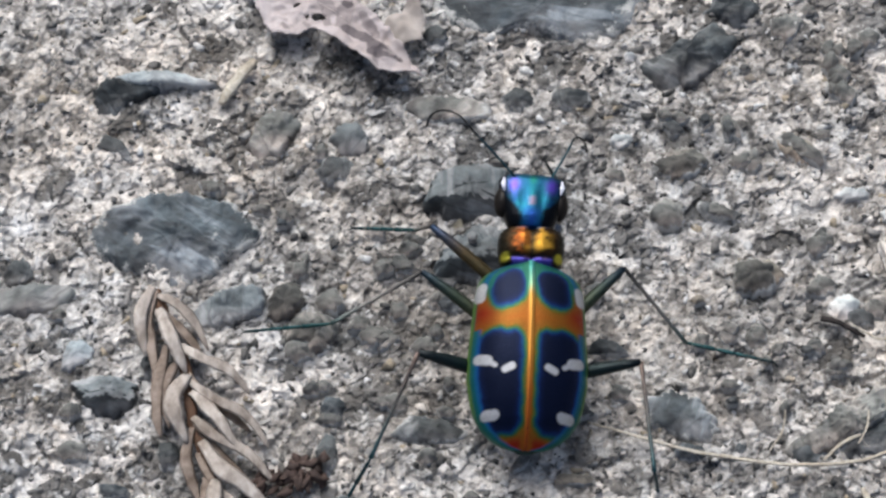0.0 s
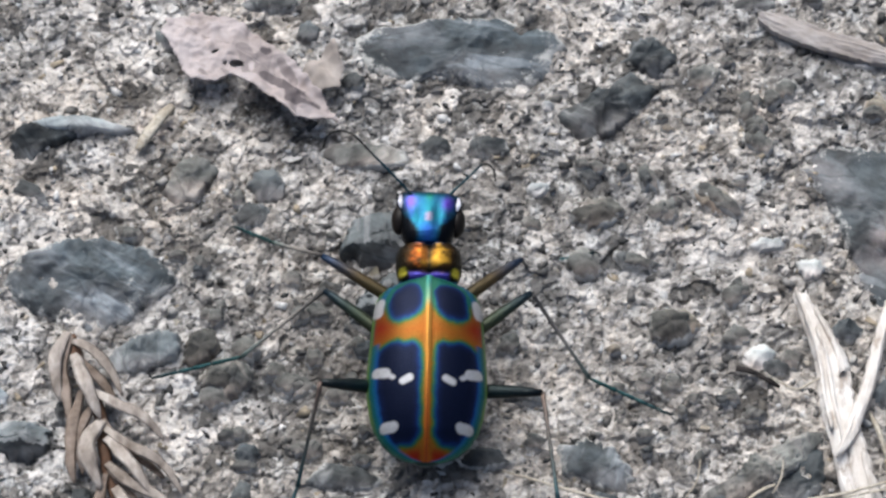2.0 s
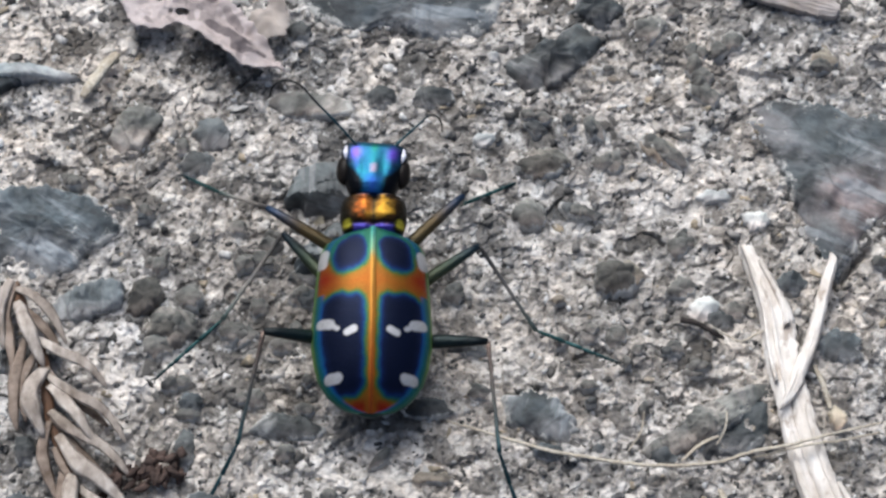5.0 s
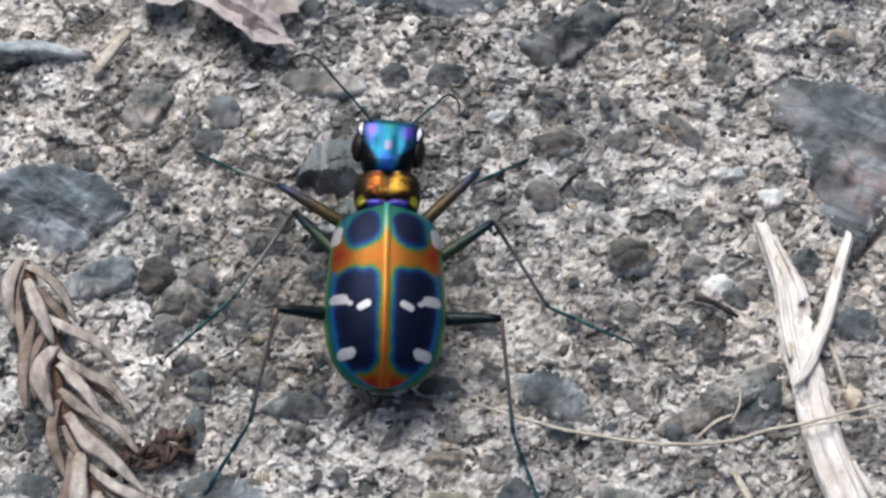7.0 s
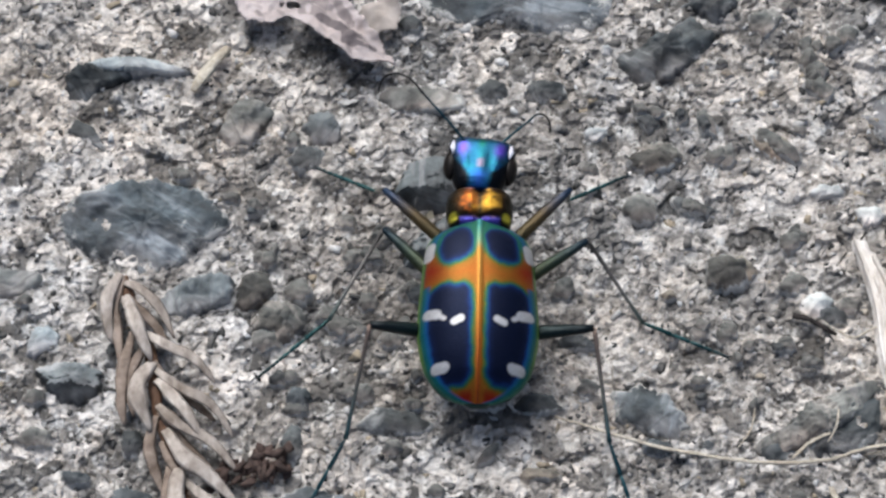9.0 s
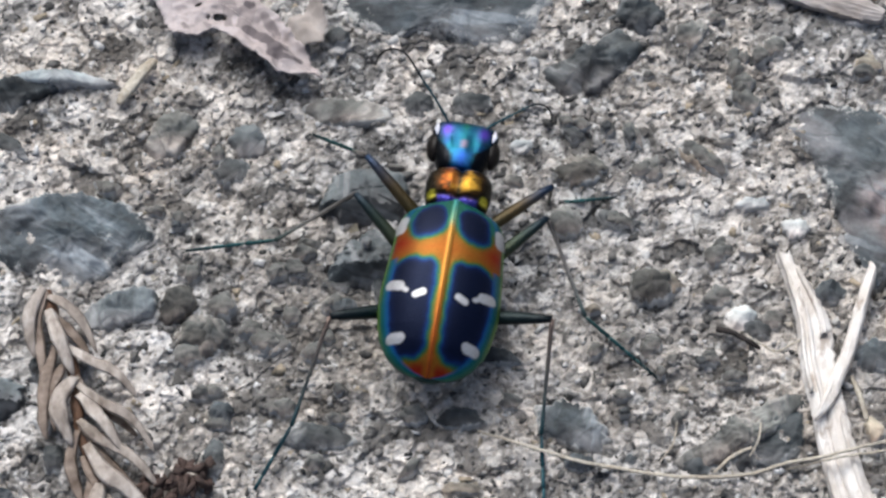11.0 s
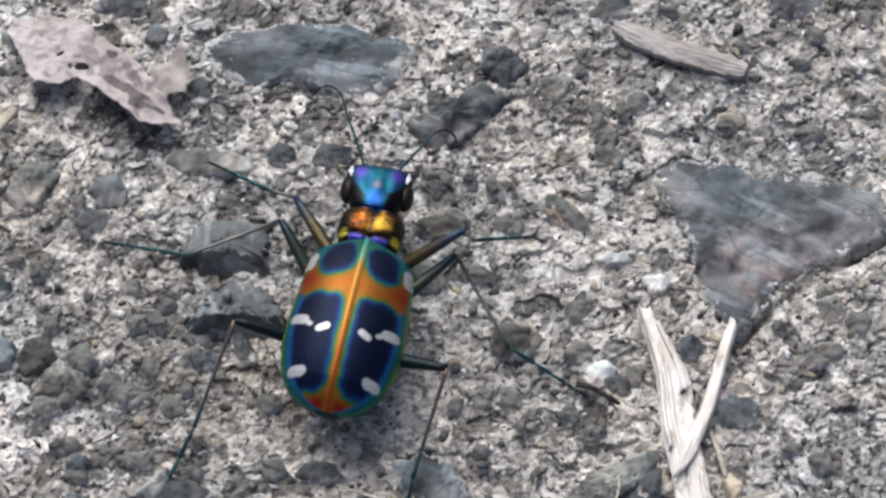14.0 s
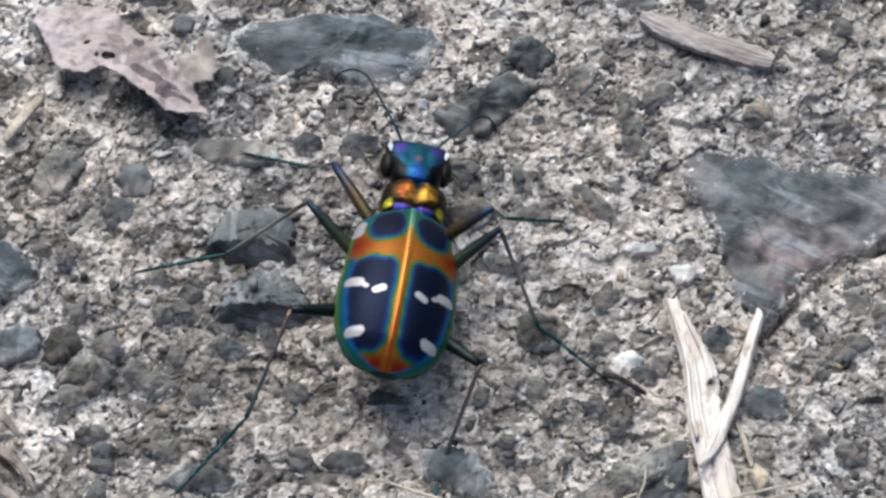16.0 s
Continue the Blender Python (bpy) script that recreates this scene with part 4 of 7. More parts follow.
chip("dark_pebble", -6.5, 0.3, 0.94, 0.62, 0, M_CHIP, "small dark grey angular pebble set in concrete", 330)
chip("dark_pebble", -6.9, -1.1, 0.78, 0.48, 0, M_CHIP, "small dark grey angular pebble set in concrete", 331)
chip("dark_pebble", -4.8, -6.2, 0.70, 0.62, 0, M_CHIP, "small dark grey angular pebble set in concrete", 332)
chip("grey_pebble", -7.9, -11.4, 0.97, 0.57, 0, M_STONE, "small mid-grey angular pebble set in concrete", 333)
chip("dark_pebble", -12.0, -12.7, 1.17, 0.48, 0, M_CHIP, "small dark grey angular pebble set in concrete", 334)
chip("grey_pebble", 1.1, -12.1, 0.97, 0.62, 0, M_STONE, "small mid-grey angular pebble set in concrete", 335)
# stands in for a dark hollow, its shade made a charcoal lump
chip("dark_pebble", 7.0, -7.5, 1.56, 0.62, 0, M_SLATE_DARK, "small charcoal lump in the concrete, for dark pebbles and shaded hollows", 336)
chip("dark_pebble", -3.9, -10.1, 0.47, 0.62, 0, M_CHIP, "small dark grey angular pebble set in concrete", 337)
chip("dark_pebble", 16.6, 7.1, 0.94, 0.62, 0, M_CHIP, "small dark grey angular pebble set in concrete", 338)
chip("dark_pebble", 11.4, 10.8, 0.62, 0.53, 0, M_CHIP, "small dark grey angular pebble set in concrete", 339)
chip("dark_pebble", 23.2, 16.0, 0.62, 0.88, 0, M_CHIP, "small dark grey angular pebble set in concrete", 340)
chip("dark_pebble", 23.8, 13.5, 0.78, 0.71, 0, M_CHIP, "small dark grey angular pebble set in concrete", 341)
chip("dark_pebble", 7.8, 6.1, 0.78, 0.62, 0, M_CHIP, "small dark grey angular pebble set in concrete", 342)
chip("dark_pebble", 21.8, 0.6, 0.70, 1.23, -15, M_CHIP, "small dark grey angular pebble set in concrete", 343)
chip("dark_pebble", -12.7, 8.2, 0.62, 0.79, 0, M_CHIP, "small dark grey angular pebble set in concrete", 344)
chip("dark_pebble", -20.2, 5.4, 0.78, 0.62, -20, M_CHIP, "small dark grey angular pebble set in concrete", 345)
chip("slate_pebble", -15.4, 2.7, 0.43, 0.48, 0, M_SLATE, "small blue-grey slate pebble set in concrete", 346)
chip("dark_pebble", -6.9, -1.1, 1.09, 0.71, 0, M_CHIP, "small dark grey angular pebble set in concrete", 347)
chip("dark_pebble", -4.1, -1.8, 1.17, 1.15, 0, M_SLATE_DARK, "small charcoal lump in the concrete, for dark pebbles and shaded hollows", 348)
chip("dark_pebble", -4.4, -3.8, 1.01, 1.15, 0, M_CHIP, "small dark grey angular pebble set in concrete", 349)
chip("dark_pebble", -7.3, -4.5, 0.78, 0.79, 0, M_CHIP, "small dark grey angular pebble set in concrete", 350)
chip("grey_pebble", -6.1, 5.1, 0.58, 0.40, 0, M_STONE, "small mid-grey angular pebble set in concrete", 351)
chip("dark_pebble", 13.3, -7.0, 0.70, 0.79, 0, M_CHIP, "small dark grey angular pebble set in concrete", 352)
chip("dark_pebble", 16.8, -7.0, 0.70, 0.84, 0, M_CHIP, "small dark grey angular pebble set in concrete", 353)
chip("dark_pebble", 18.4, -7.8, 0.58, 0.57, 0, M_CHIP, "small dark grey angular pebble set in concrete", 354)
chip("dark_pebble", 20.4, -7.9, 0.47, 0.48, 0, M_SLATE_DARK, "small charcoal lump in the concrete, for dark pebbles and shaded hollows", 355)
chip("dark_pebble", 22.1, -9.6, 1.09, 0.40, -10, M_CHIP, "small dark grey angular pebble set in concrete", 356)
chip("dark_pebble", 15.0, -10.5, 0.78, 0.57, 0, M_CHIP, "small dark grey angular pebble set in concrete", 357)
chip("dark_pebble", 15.2, -11.8, 0.47, 0.44, 0, M_SLATE_DARK, "small charcoal lump in the concrete, for dark pebbles and shaded hollows", 358)
chip("dark_pebble", 18.6, -12.5, 0.55, 0.62, 0, M_CHIP, "small dark grey angular pebble set in concrete", 359)
chip("slate_pebble", 15.5, -15.3, 0.66, 0.48, 0, M_SLATE, "small blue-grey slate pebble set in concrete", 360)
chip("dark_pebble", 21.4, -19.2, 0.78, 0.62, 0, M_CHIP, "small dark grey angular pebble set in concrete", 361)
chip("dark_pebble", 7.6, -10.9, 0.94, 0.62, 0, M_CHIP, "small dark grey angular pebble set in concrete", 362)
chip("dark_pebble", -8.7, -6.6, 0.86, 0.71, 0, M_CHIP, "small dark grey angular pebble set in concrete", 363)
chip("dark_pebble", -13.1, -10.4, 0.70, 0.57, 0, M_CHIP, "small dark grey angular pebble set in concrete", 364)
chip("dark_pebble", -4.2, -3.5, 0.70, 0.62, 0, M_CHIP, "small dark grey angular pebble set in concrete", 365)
chip("dark_pebble", -4.0, -12.2, 0.70, 0.57, 0, M_CHIP, "small dark grey angular pebble set in concrete", 366)
chip("dark_pebble", -1.1, -2.7, 0.94, 1.32, 0, M_SLATE_DARK, "small charcoal lump in the concrete, for dark pebbles and shaded hollows", 367)
chip("dark_pebble", -30.6, -4.5, 0.78, 0.53, 0, M_CHIP, "small dark grey angular pebble set in concrete", 380)
chip("dark_pebble", -29.6, -11.9, 0.86, 0.75, 0, M_CHIP, "small dark grey angular pebble set in concrete", 381)
chip("grey_pebble", -29.1, -14.9, 1.33, 0.88, 0, M_STONE, "small mid-grey angular pebble set in concrete", 382)
chip("slate_pebble", -26.4, -17.8, 1.33, 0.57, -8, M_SLATE, "small blue-grey slate pebble set in concrete", 383)
# no pebble here: the shadow beside the twig as a charcoal lump
chip("dark_pebble", -22.6, -15.5, 0.86, 1.32, 0, M_SLATE_DARK, "small charcoal lump in the concrete, for dark pebbles and shaded hollows", 384)
# a black hollow by the twig, its shade given as a lump
chip("dark_pebble", -24.4, -8.5, 0.39, 0.97, 0, M_SLATE_DARK, "small charcoal lump in the concrete, for dark pebbles and shaded hollows", 385)


def flake(name, x, y, z, rx, ry, turn, material, label, category, seed):
    """A thin crust about rx by ry mm in half size, z mm up on a stone."""
    verts, faces, n = [], [], 20
    for k, (r, h) in enumerate(((0.0, 0.2), (0.5, 0.19), (0.85, 0.13), (1.0, -0.1), (0.95, -0.4))):
        for j in range(n if r else 1):
            a = 2 * math.pi * j / n
            q = r * (1 + 0.25 * noise.noise(Vector((math.cos(a) * 1.7, math.sin(a) * 1.7, seed))))
            verts.append((rx * q * math.cos(a), ry * q * math.sin(a), h + 0.06 * noise.noise(Vector((k, j, seed)))))
    for j in range(n):
        faces.append((0, 1 + j, 1 + (j + 1) % n))
    for k in range(3):
        for j in range(n):
            a, b2 = 1 + k * n + j, 1 + k * n + (j + 1) % n
            faces.append((a, a + n, b2 + n, b2))
    me = mesh_of(name, verts, faces, material)
    ob = new(name, me)
    ob.matrix_basis = Matrix.LocRotScale((x * MM, y * MM, z * MM), Euler((0, 0, radians(turn))), (1, 1, 1))
    return tagged(ob, label, category)


flake("lichen_crust", -2.2, 0.2, 1.95, 0.36, 0.36, 0, M_STONE_MID, "small round pale lichen crust on a grey stone", "lichen", 3)
flake("pale_flake", -0.3, 5.6, 2.7, 0.6, 0.2, -8, M_STONE, "thin pale stone flake on a slate chunk", "stone", 9)

# ---- loose litter ----
def tube(points, radii, sides=8, flat=1.0, wobble=0.0, seed=0):
    """Vertices and faces of a tapering tube along points (mm)."""
    verts, faces = [], []
    pts = [Vector(p) for p in points]
    for k, p in enumerate(pts):
        d = (pts[min(k + 1, len(pts) - 1)] - pts[max(k - 1, 0)]).normalized()
        side = d.cross(Vector((0, 0, 1)))
        side = side.normalized() if side.length > 1e-4 else Vector((1, 0, 0))
        up = side.cross(d)
        for j in range(sides):
            a = 2 * math.pi * j / sides
            r = radii[k] * (1 + wobble * noise.noise(Vector((j * 1.7 + seed, k * 0.45, seed * 3.1))))
            verts.append(tuple(p + side * (r * math.cos(a)) + up * (r * flat * math.sin(a))))
    n = len(pts)
    for k in range(n - 1):
        for j in range(sides):
            a, b2 = k * sides + j, k * sides + (j + 1) % sides
            faces.append((a, b2, b2 + sides, a + sides))
    faces.append(tuple(reversed(range(sides))))
    faces.append(tuple(range((n - 1) * sides, n * sides)))
    return verts, faces


def spline(points, n):
    """n points along a smooth curve through points of any dimension."""
    P = np.array(points, float)
    out = []
    for s in np.linspace(0, len(P) - 1, n):
        i = min(int(s), len(P) - 2)
        u = s - i
        p0, p1, p2, p3 = P[max(i - 1, 0)], P[i], P[i + 1], P[min(i + 2, len(P) - 1)]
        out.append(0.5 * (2 * p1 + (p2 - p0) * u + (2 * p0 - 5 * p1 + 4 * p2 - p3) * u * u + (3 * p1 - p0 - 3 * p2 + p3) * u ** 3))
    return [tuple(p) for p in out]


def lay(points, lift):
    """Puts plan points on the ground, lifted by lift mm."""
    return [(x, y, float(ground_height(np.array(x), np.array(y))) * 0.3 + (lift[i] if isinstance(lift, (list, tuple)) else lift)) for i, (x, y) in enumerate(points)]


def capsule(x, s, a, b2, r):
    ax, ay = a
    dx, dy = b2[0] - ax, b2[1] - ay
    u = min(1, max(0, ((x - ax) * dx + (s - ay) * dy) / (dx * dx + dy * dy)))
    return math.hypot(x - ax - u * dx, s - ay - u * dy) - r


def leaf_rise(x, y):
    """Height of the leaf's blade in mm: its lower rim stands up, and folds run down to the tail."""
    u = x + 0.95 * y - 5.5
    rise = 0.9 + 0.18 * (22 - y) + 0.5 * noise.noise(Vector((x * 0.35, y * 0.35, 8))) + 0.3 * noise.noise(Vector((x * 1.0, y * 1.0, 4))) + 0.18 * noise.noise(Vector((x * 2.6, y * 2.6, 4)))
    tail = max(0.0, min(1.0, (x + 13) / 4))
    return max(0.25, rise + 0.2 * math.exp(-((x + 12.2) / 2.2) ** 2 - ((y - 16.6) / 1.2) ** 2) - 0.15 * math.exp(-u * u / 0.5) - tail * (0.7 * math.exp(-((u - 1.9) ** 2) / 0.5) - 0.5 * math.exp(-((u + 1.6) ** 2) / 0.3)))


LEAF_TAUPE = (((-12.6, 20.2), (-12.2, 19.3), 0.5), ((-12.6, 19.9), (-12.3, 17.9), 0.25), ((-11.05, 19.5), (-11.2, 17.9), 0.55), ((-14.0, 18.1), (-13.6, 17.7), 0.16), ((-15.4, 17.9), (-15.25, 17.6), 0.14), ((-9.8, 18.8), (-8.9, 17.2), 0.3))
LEAF_ROT = (((-11.15, 19.95), (-10.75, 19.75), 0.2), ((-10.8, 17.4), (-9.4, 16.4), 0.45), ((-8.9, 16.0), (-9.0, 15.1), 0.52), ((-8.8, 15.0), (-7.2, 14.8), 0.2), ((-15.2, 20.72), (-14.95, 20.65), 0.12), ((-8.4, 16.1), (-8.2, 15.6), 0.2))


def leaf_sheet(name, corners, rise_of, holes, material, step=0.13):
    """A torn piece of leaf blade with ragged edges and holes."""
    def within(x, y):
        c = False
        for (ax, ay), (bx, by) in zip(corners, corners[1:] + corners[:1]):
            if (ay > y) != (by > y) and x < (bx - ax) * (y - ay) / (by - ay) + ax:
                c = not c
        return c

    left, low = min(c[0] for c in corners) - 0.6, min(c[1] for c in corners) - 0.6
    across, up = (int((max(c[k] for c in corners) + 0.6 - e) / step) for k, e in ((0, left), (1, low)))
    bm = bmesh.new()
    grid = {}
    for i in range(across):
        for j in range(up):
            x, y = left + i * step, low + j * step
            w = 0.2 * noise.noise(Vector((x * 0.9, y * 0.9, 3))) + 0.16 * noise.noise(Vector((x * 2.6, y * 2.6, 3)))
            if within(x + w, y - w) and not any(math.hypot((x - hx) * 0.8, y - hy) < r + 0.06 * noise.noise(Vector((x * 4, y * 4, 1))) for hx, hy, r in holes):
                grid[i, j] = bm.verts.new(((x + 0.1 * noise.noise(Vector((x * 2, y * 2, 0)))) * MM, (y + 0.1 * noise.noise(Vector((x * 2, y * 2, 9)))) * MM, rise_of(x, y) * MM))
    for i, j in list(grid):
        q = [grid.get(k) for k in ((i, j), (i + 1, j), (i + 1, j + 1), (i, j + 1))]
        if sum(1 for e in q if e) >= 3:
            bm.faces.new([e for e in q if e]).smooth = True
    bmesh.ops.delete(bm, geom=[v for v in bm.verts if not v.link_faces], context="VERTS")
    me = bpy.data.meshes.new(name)
    bm.to_mesh(me)
    bm.free()
    me.materials.append(material)
    for patch, shapes in (("taupe", LEAF_TAUPE), ("rot", LEAF_ROT)):
        at = me.attributes.new(patch, "FLOAT", "POINT")
        at.data.foreach_set("value", [max(0.0, min(1.0, 0.5 - min(capsule(v.co.x / MM, v.co.y / MM, *c) for c in shapes) / 0.7)) for v in me.vertices])
    return me


def dry_leaf():
    corners = [(-18.5, 21.5), (-18.1, 22.7), (-16.2, 23.7), (-14.3, 23.4), (-12.7, 22.5), (-11.4, 21.3), (-10.4, 20.2), (-9.5, 19.4), (-8.6, 18.5), (-8.1, 17.7), (-7.5, 16.6), (-6.9, 15.9), (-6.4, 14.9), (-5.9, 14.2),
               (-5.4, 13.2), (-7.2, 13.6), (-8.7, 13.3), (-9.8, 14.4), (-10.9, 15.4), (-12.0, 16.5), (-13.2, 17.4), (-14.0, 17.2), (-14.5, 16.9), (-15.4, 16.8), (-16.3, 17.0), (-17.0, 18.4), (-17.5, 19.6), (-17.9, 20.6)]
    holes = ((-12.97, 18.62, 0.36), (-13.85, 18.7, 0.12), (-14.5, 19.85, 0.15))
    me = leaf_sheet("dry_leaf", corners, leaf_rise, holes, M_LEAF)
    root = new("dry_leaf")
    root.location = (-12 * MM, 19 * MM, 0)
    inv = Matrix.Translation((12 * MM, -19 * MM, 0))
    ob = part("blade", me, root, "torn pinkish-grey leaf blade with small holes", inv)
    s = ob.modifiers.new("thickness", "SOLIDIFY")
    s.thickness = 0.12 * MM

    def rib(name, points, r, n):
        p = [(x, y, leaf_rise(x, y) + 0.02) for x, y in spline(points, n)]
        v, f = tube(p, [r * (1 - 0.6 * k / n) for k in range(n)], 6, 0.7, 0.2, n)
        part(name, mesh_of(name, v, f, M_LEAF), root, at=inv)

    rib("midrib", [(-17.2, 22.2), (-13.8, 20.6), (-10.6, 18.0), (-7.2, 14.8)], 0.05, 40)
    # the flap curled up at the torn side
    flap_corners = [(-8.3, 17.6), (-8.0, 18.8), (-6.95, 19.4), (-6.45, 20.2), (-6.0, 20.7), (-5.7, 19.3), (-5.3, 18.1), (-5.6, 16.7), (-6.35, 16.55), (-6.9, 16.4), (-7.4, 15.9)]

    def flap_rise(x, y):
        return 1.0 + 0.35 * (x + 8) * max(0.0, (y - 16) / 4) + 0.25 * math.sin(1.9 * (x + y)) + 0.14 * noise.noise(Vector((x * 1.6, y * 1.6, 5)))

    flap = part("curled_flap", leaf_sheet("curled_flap", flap_corners, flap_rise, (), M_LEAF_FLAP, 0.11), root, "beige curled flap of leaf", inv)
    t = flap.modifiers.new("thickness", "SOLIDIFY")
    t.thickness = 0.1 * MM
    return tagged(root, "torn pinkish-grey dry leaf with holes lying on concrete", "leaf")


dry_leaf()


def bark_twig():
    """A thin flattened strip of bark with angular broken ends."""
    path = spline([(24.5, 22.9), (26.6, 21.9), (29.0, 20.8), (31.4, 20.0), (33.8, 19.2)], 44)
    v, f, m = [], [], 11
    for k, (x, y) in enumerate(path):
        q = k / 43
        w = (0.3 + 0.55 * min(1, q * 5)) * min(1.0, 0.55 + (1 - q) * 3) * (1 + 0.22 * noise.noise(Vector((k * 0.4, 1, 0))) + 0.18 * noise.noise(Vector((k * 1.1, 2, 0))))
        nx, ny = 0.4, 0.92
        for i in range(m):
            u = -1 + 2 * i / (m - 1)
            z = 0.95 - 0.2 * abs(u) ** 2 + 0.14 * noise.noise(Vector((u * 3, k * 0.12, 5))) + 0.06 * noise.noise(Vector((u * 7, k * 0.35, 9)))
            v.append((x + nx * w * u, y + ny * w * u, z))
        for i in range(m):
            u = 1 - 2 * i / (m - 1)
            v.append((x + nx * w * u * 0.9, y + ny * w * u * 0.9, 0.05))
    q = 2 * m
    for k in range(len(path) - 1):
        for i in range(q):
            a, b2 = k * q + i, k * q + (i + 1) % q
            f.append((b2, a, a + q, b2 + q))
    f += [tuple(range(q)), tuple(reversed(range((len(path) - 1) * q, len(path) * q)))]
    return tagged(new("bark_twig", mesh_of("bark_twig", v, f, M_BARK, False)), "flattened grey-brown dry twig with rough bark", "twig")


bark_twig()


def wood_splinter():
    root = new("wood_splinter")
    root.location = (28.6 * MM, -10 * MM, 0)
    inv = Matrix.Translation((-28.6 * MM, 10 * MM, 0))
    left_edge = [(25.6, -0.3), (26.0, -1.8), (26.4, -3.5), (26.75, -5.3), (26.85, -7.5), (27.0, -9.2), (27.3, -10.9), (27.6, -12.6), (27.8, -14.3), (28.2, -16.4), (28.5, -18.0), (29.0, -19.7), (29.6, -21.3), (30.3, -23.3), (31.2, -26.0)]
    right_edge = [(26.7, -0.5), (27.4, -1.6), (28.1, -2.9), (28.8, -4.5), (29.15, -5.8), (29.25, -7.2), (29.4, -9.0), (29.7, -10.9), (30.0, -12.6), (30.3, -14.3), (30.9, -16.8), (31.4, -18.4), (31.9, -20.0), (33.1, -23.3), (34.2, -26.0)]

    def plank(name, lefts, rights, n, lift, thick, seed, ragged=0.12, ends=(0.0, 0.0)):
        """A flat split piece between two plan edges: ridged along the grain, with a ragged rim and splintered ends."""
        a_side, b_side = spline(lefts, n), spline(rights, n)
        v, f, m = [], [], 17
        for k in range(n):
            (ax, ay), (bx, by) = a_side[k], b_side[k]
            wa = ragged * (noise.noise(Vector((k * 0.5, seed, 0))) + 0.7 * noise.noise(Vector((k * 1.3, seed, 2))))
            wb = ragged * (noise.noise(Vector((k * 0.5, seed, 7))) + 0.7 * noise.noise(Vector((k * 1.3, seed, 9))))
            z0 = lift[0] + (lift[1] - lift[0]) * k / (n - 1)
            for i in range(m):
                u = i / (m - 1)
                w = wa * (1 - u) - wb * u
                x, y = ax + (bx - ax) * u + w, ay + (by - ay) * u
                grain = noise.noise(Vector((u * 6, k * 0.07, seed)))
                z = z0 + 0.14 * grain + 0.06 * noise.noise(Vector((u * 15, k * 0.16, seed + 3))) - 0.4 * abs(2 * u - 1) ** 4
                if k == 0:
                    y += ends[0] * (0.5 + noise.noise(Vector((u * 7, seed, 5))))
                if k == n - 1:
                    y -= ends[1] * (0.5 + noise.noise(Vector((u * 7, seed, 6))))
                v.append((x, y, z))
            for i in range(m):
                u = 1 - i / (m - 1)
                v.append((ax + (bx - ax) * (0.05 + 0.9 * u), ay + (by - ay) * (0.05 + 0.9 * u), z0 - thick))
        q = 2 * m
        for k in range(n - 1):
            for i in range(q):
                a, b2 = k * q + i, k * q + (i + 1) % q
                f.append((a, b2, b2 + q, a + q))
        f += [tuple(reversed(range(q))), tuple(range((n - 1) * q, n * q))]
        part(name, mesh_of(name, v, f, M_WOOD), root, at=inv)

    def split(u):
        return [(a[0] + (b2[0] - a[0]) * u, a[1] + (b2[1] - a[1]) * u) for a, b2 in zip(left_edge, right_edge)]

    # the board, split lengthways below the fork
    plank("board", left_edge[:8], right_edge[:8], 60, (0.95, 1.05), 0.9, 1, 0.16, (0.6, 0.0))
    plank("board", left_edge[7:], split(0.44)[7:], 40, (0.98, 0.95), 0.85, 21, 0.07)
    plank("board", split(0.4)[7:], right_edge[7:], 44, (1.14, 1.1), 1.0, 31, 0.13)
    # loose strands along it
    plank("strand", split(0.06)[0:7], split(0.2)[0:7], 30, (1.35, 1.3), 0.4, 41, 0.06, (0.8, 0.3))
    plank("strand", split(0.62)[1:5], split(0.86)[1:5], 24, (1.35, 1.25), 0.4, 43, 0.08, (0.5, 0.6))
    plank("strand", split(0.3)[2:8], split(0.44)[2:8], 26, (1.3, 1.4), 0.4, 45, 0.06, (0.6, 0.5))
    plank("strand", split(0.7)[8:14], split(0.84)[8:14], 30, (1.45, 1.3), 0.4, 47, 0.06, (0.5, 0.3))
    plank("strand", split(0.02)[9:14], split(0.14)[9:14], 26, (1.15, 1.1), 0.4, 49, 0.06, (0.5, 0.3))
    plank("strand", [(31.2, -18.6), (31.9, -20.1), (32.4, -20.9)], [(31.5, -18.4), (32.3, -19.7), (32.9, -20.3)], 14, (1.2, 1.0), 0.4, 51, 0.06, (0.3, 0.4))
    plank("side_sliver", [(31.85, -0.9), (31.0, -3.2), (30.25, -5.8), (29.55, -8.0), (28.8, -9.7), (28.2, -11.5), (27.6, -13.0)],
          [(32.35, -1.6), (31.85, -3.4), (31.15, -6.0), (30.5, -8.2), (29.75, -10.0), (29.05, -11.7), (27.75, -13.1)], 46, (1.1, 1.75), 0.45, 60, 0.07, (0.5, 0.2))
    return tagged(root, "bleached white split wood forming a frayed fork", "wood splinter")


wood_splinter()


def straw(name, points, lift, radius, label, n=40, flat=0.7):
    p = lay(spline(points, n), 0.0)
    ups = spline([(v,) for v in lift], n)
    p = [(x, y, z + u[0]) for (x, y, z), u in zip(p, ups)]
    v, f = tube(p, [radius * (0.35 + 0.65 * math.sin(math.pi * min(0.98, max(0.02, k / n))) ** 0.4) for k in range(n)], 6, flat, 0.1, len(points))
    return tagged(new(name, mesh_of(name, v, f, M_STRAW)), label, "straw", "dry plant bits on the concrete")


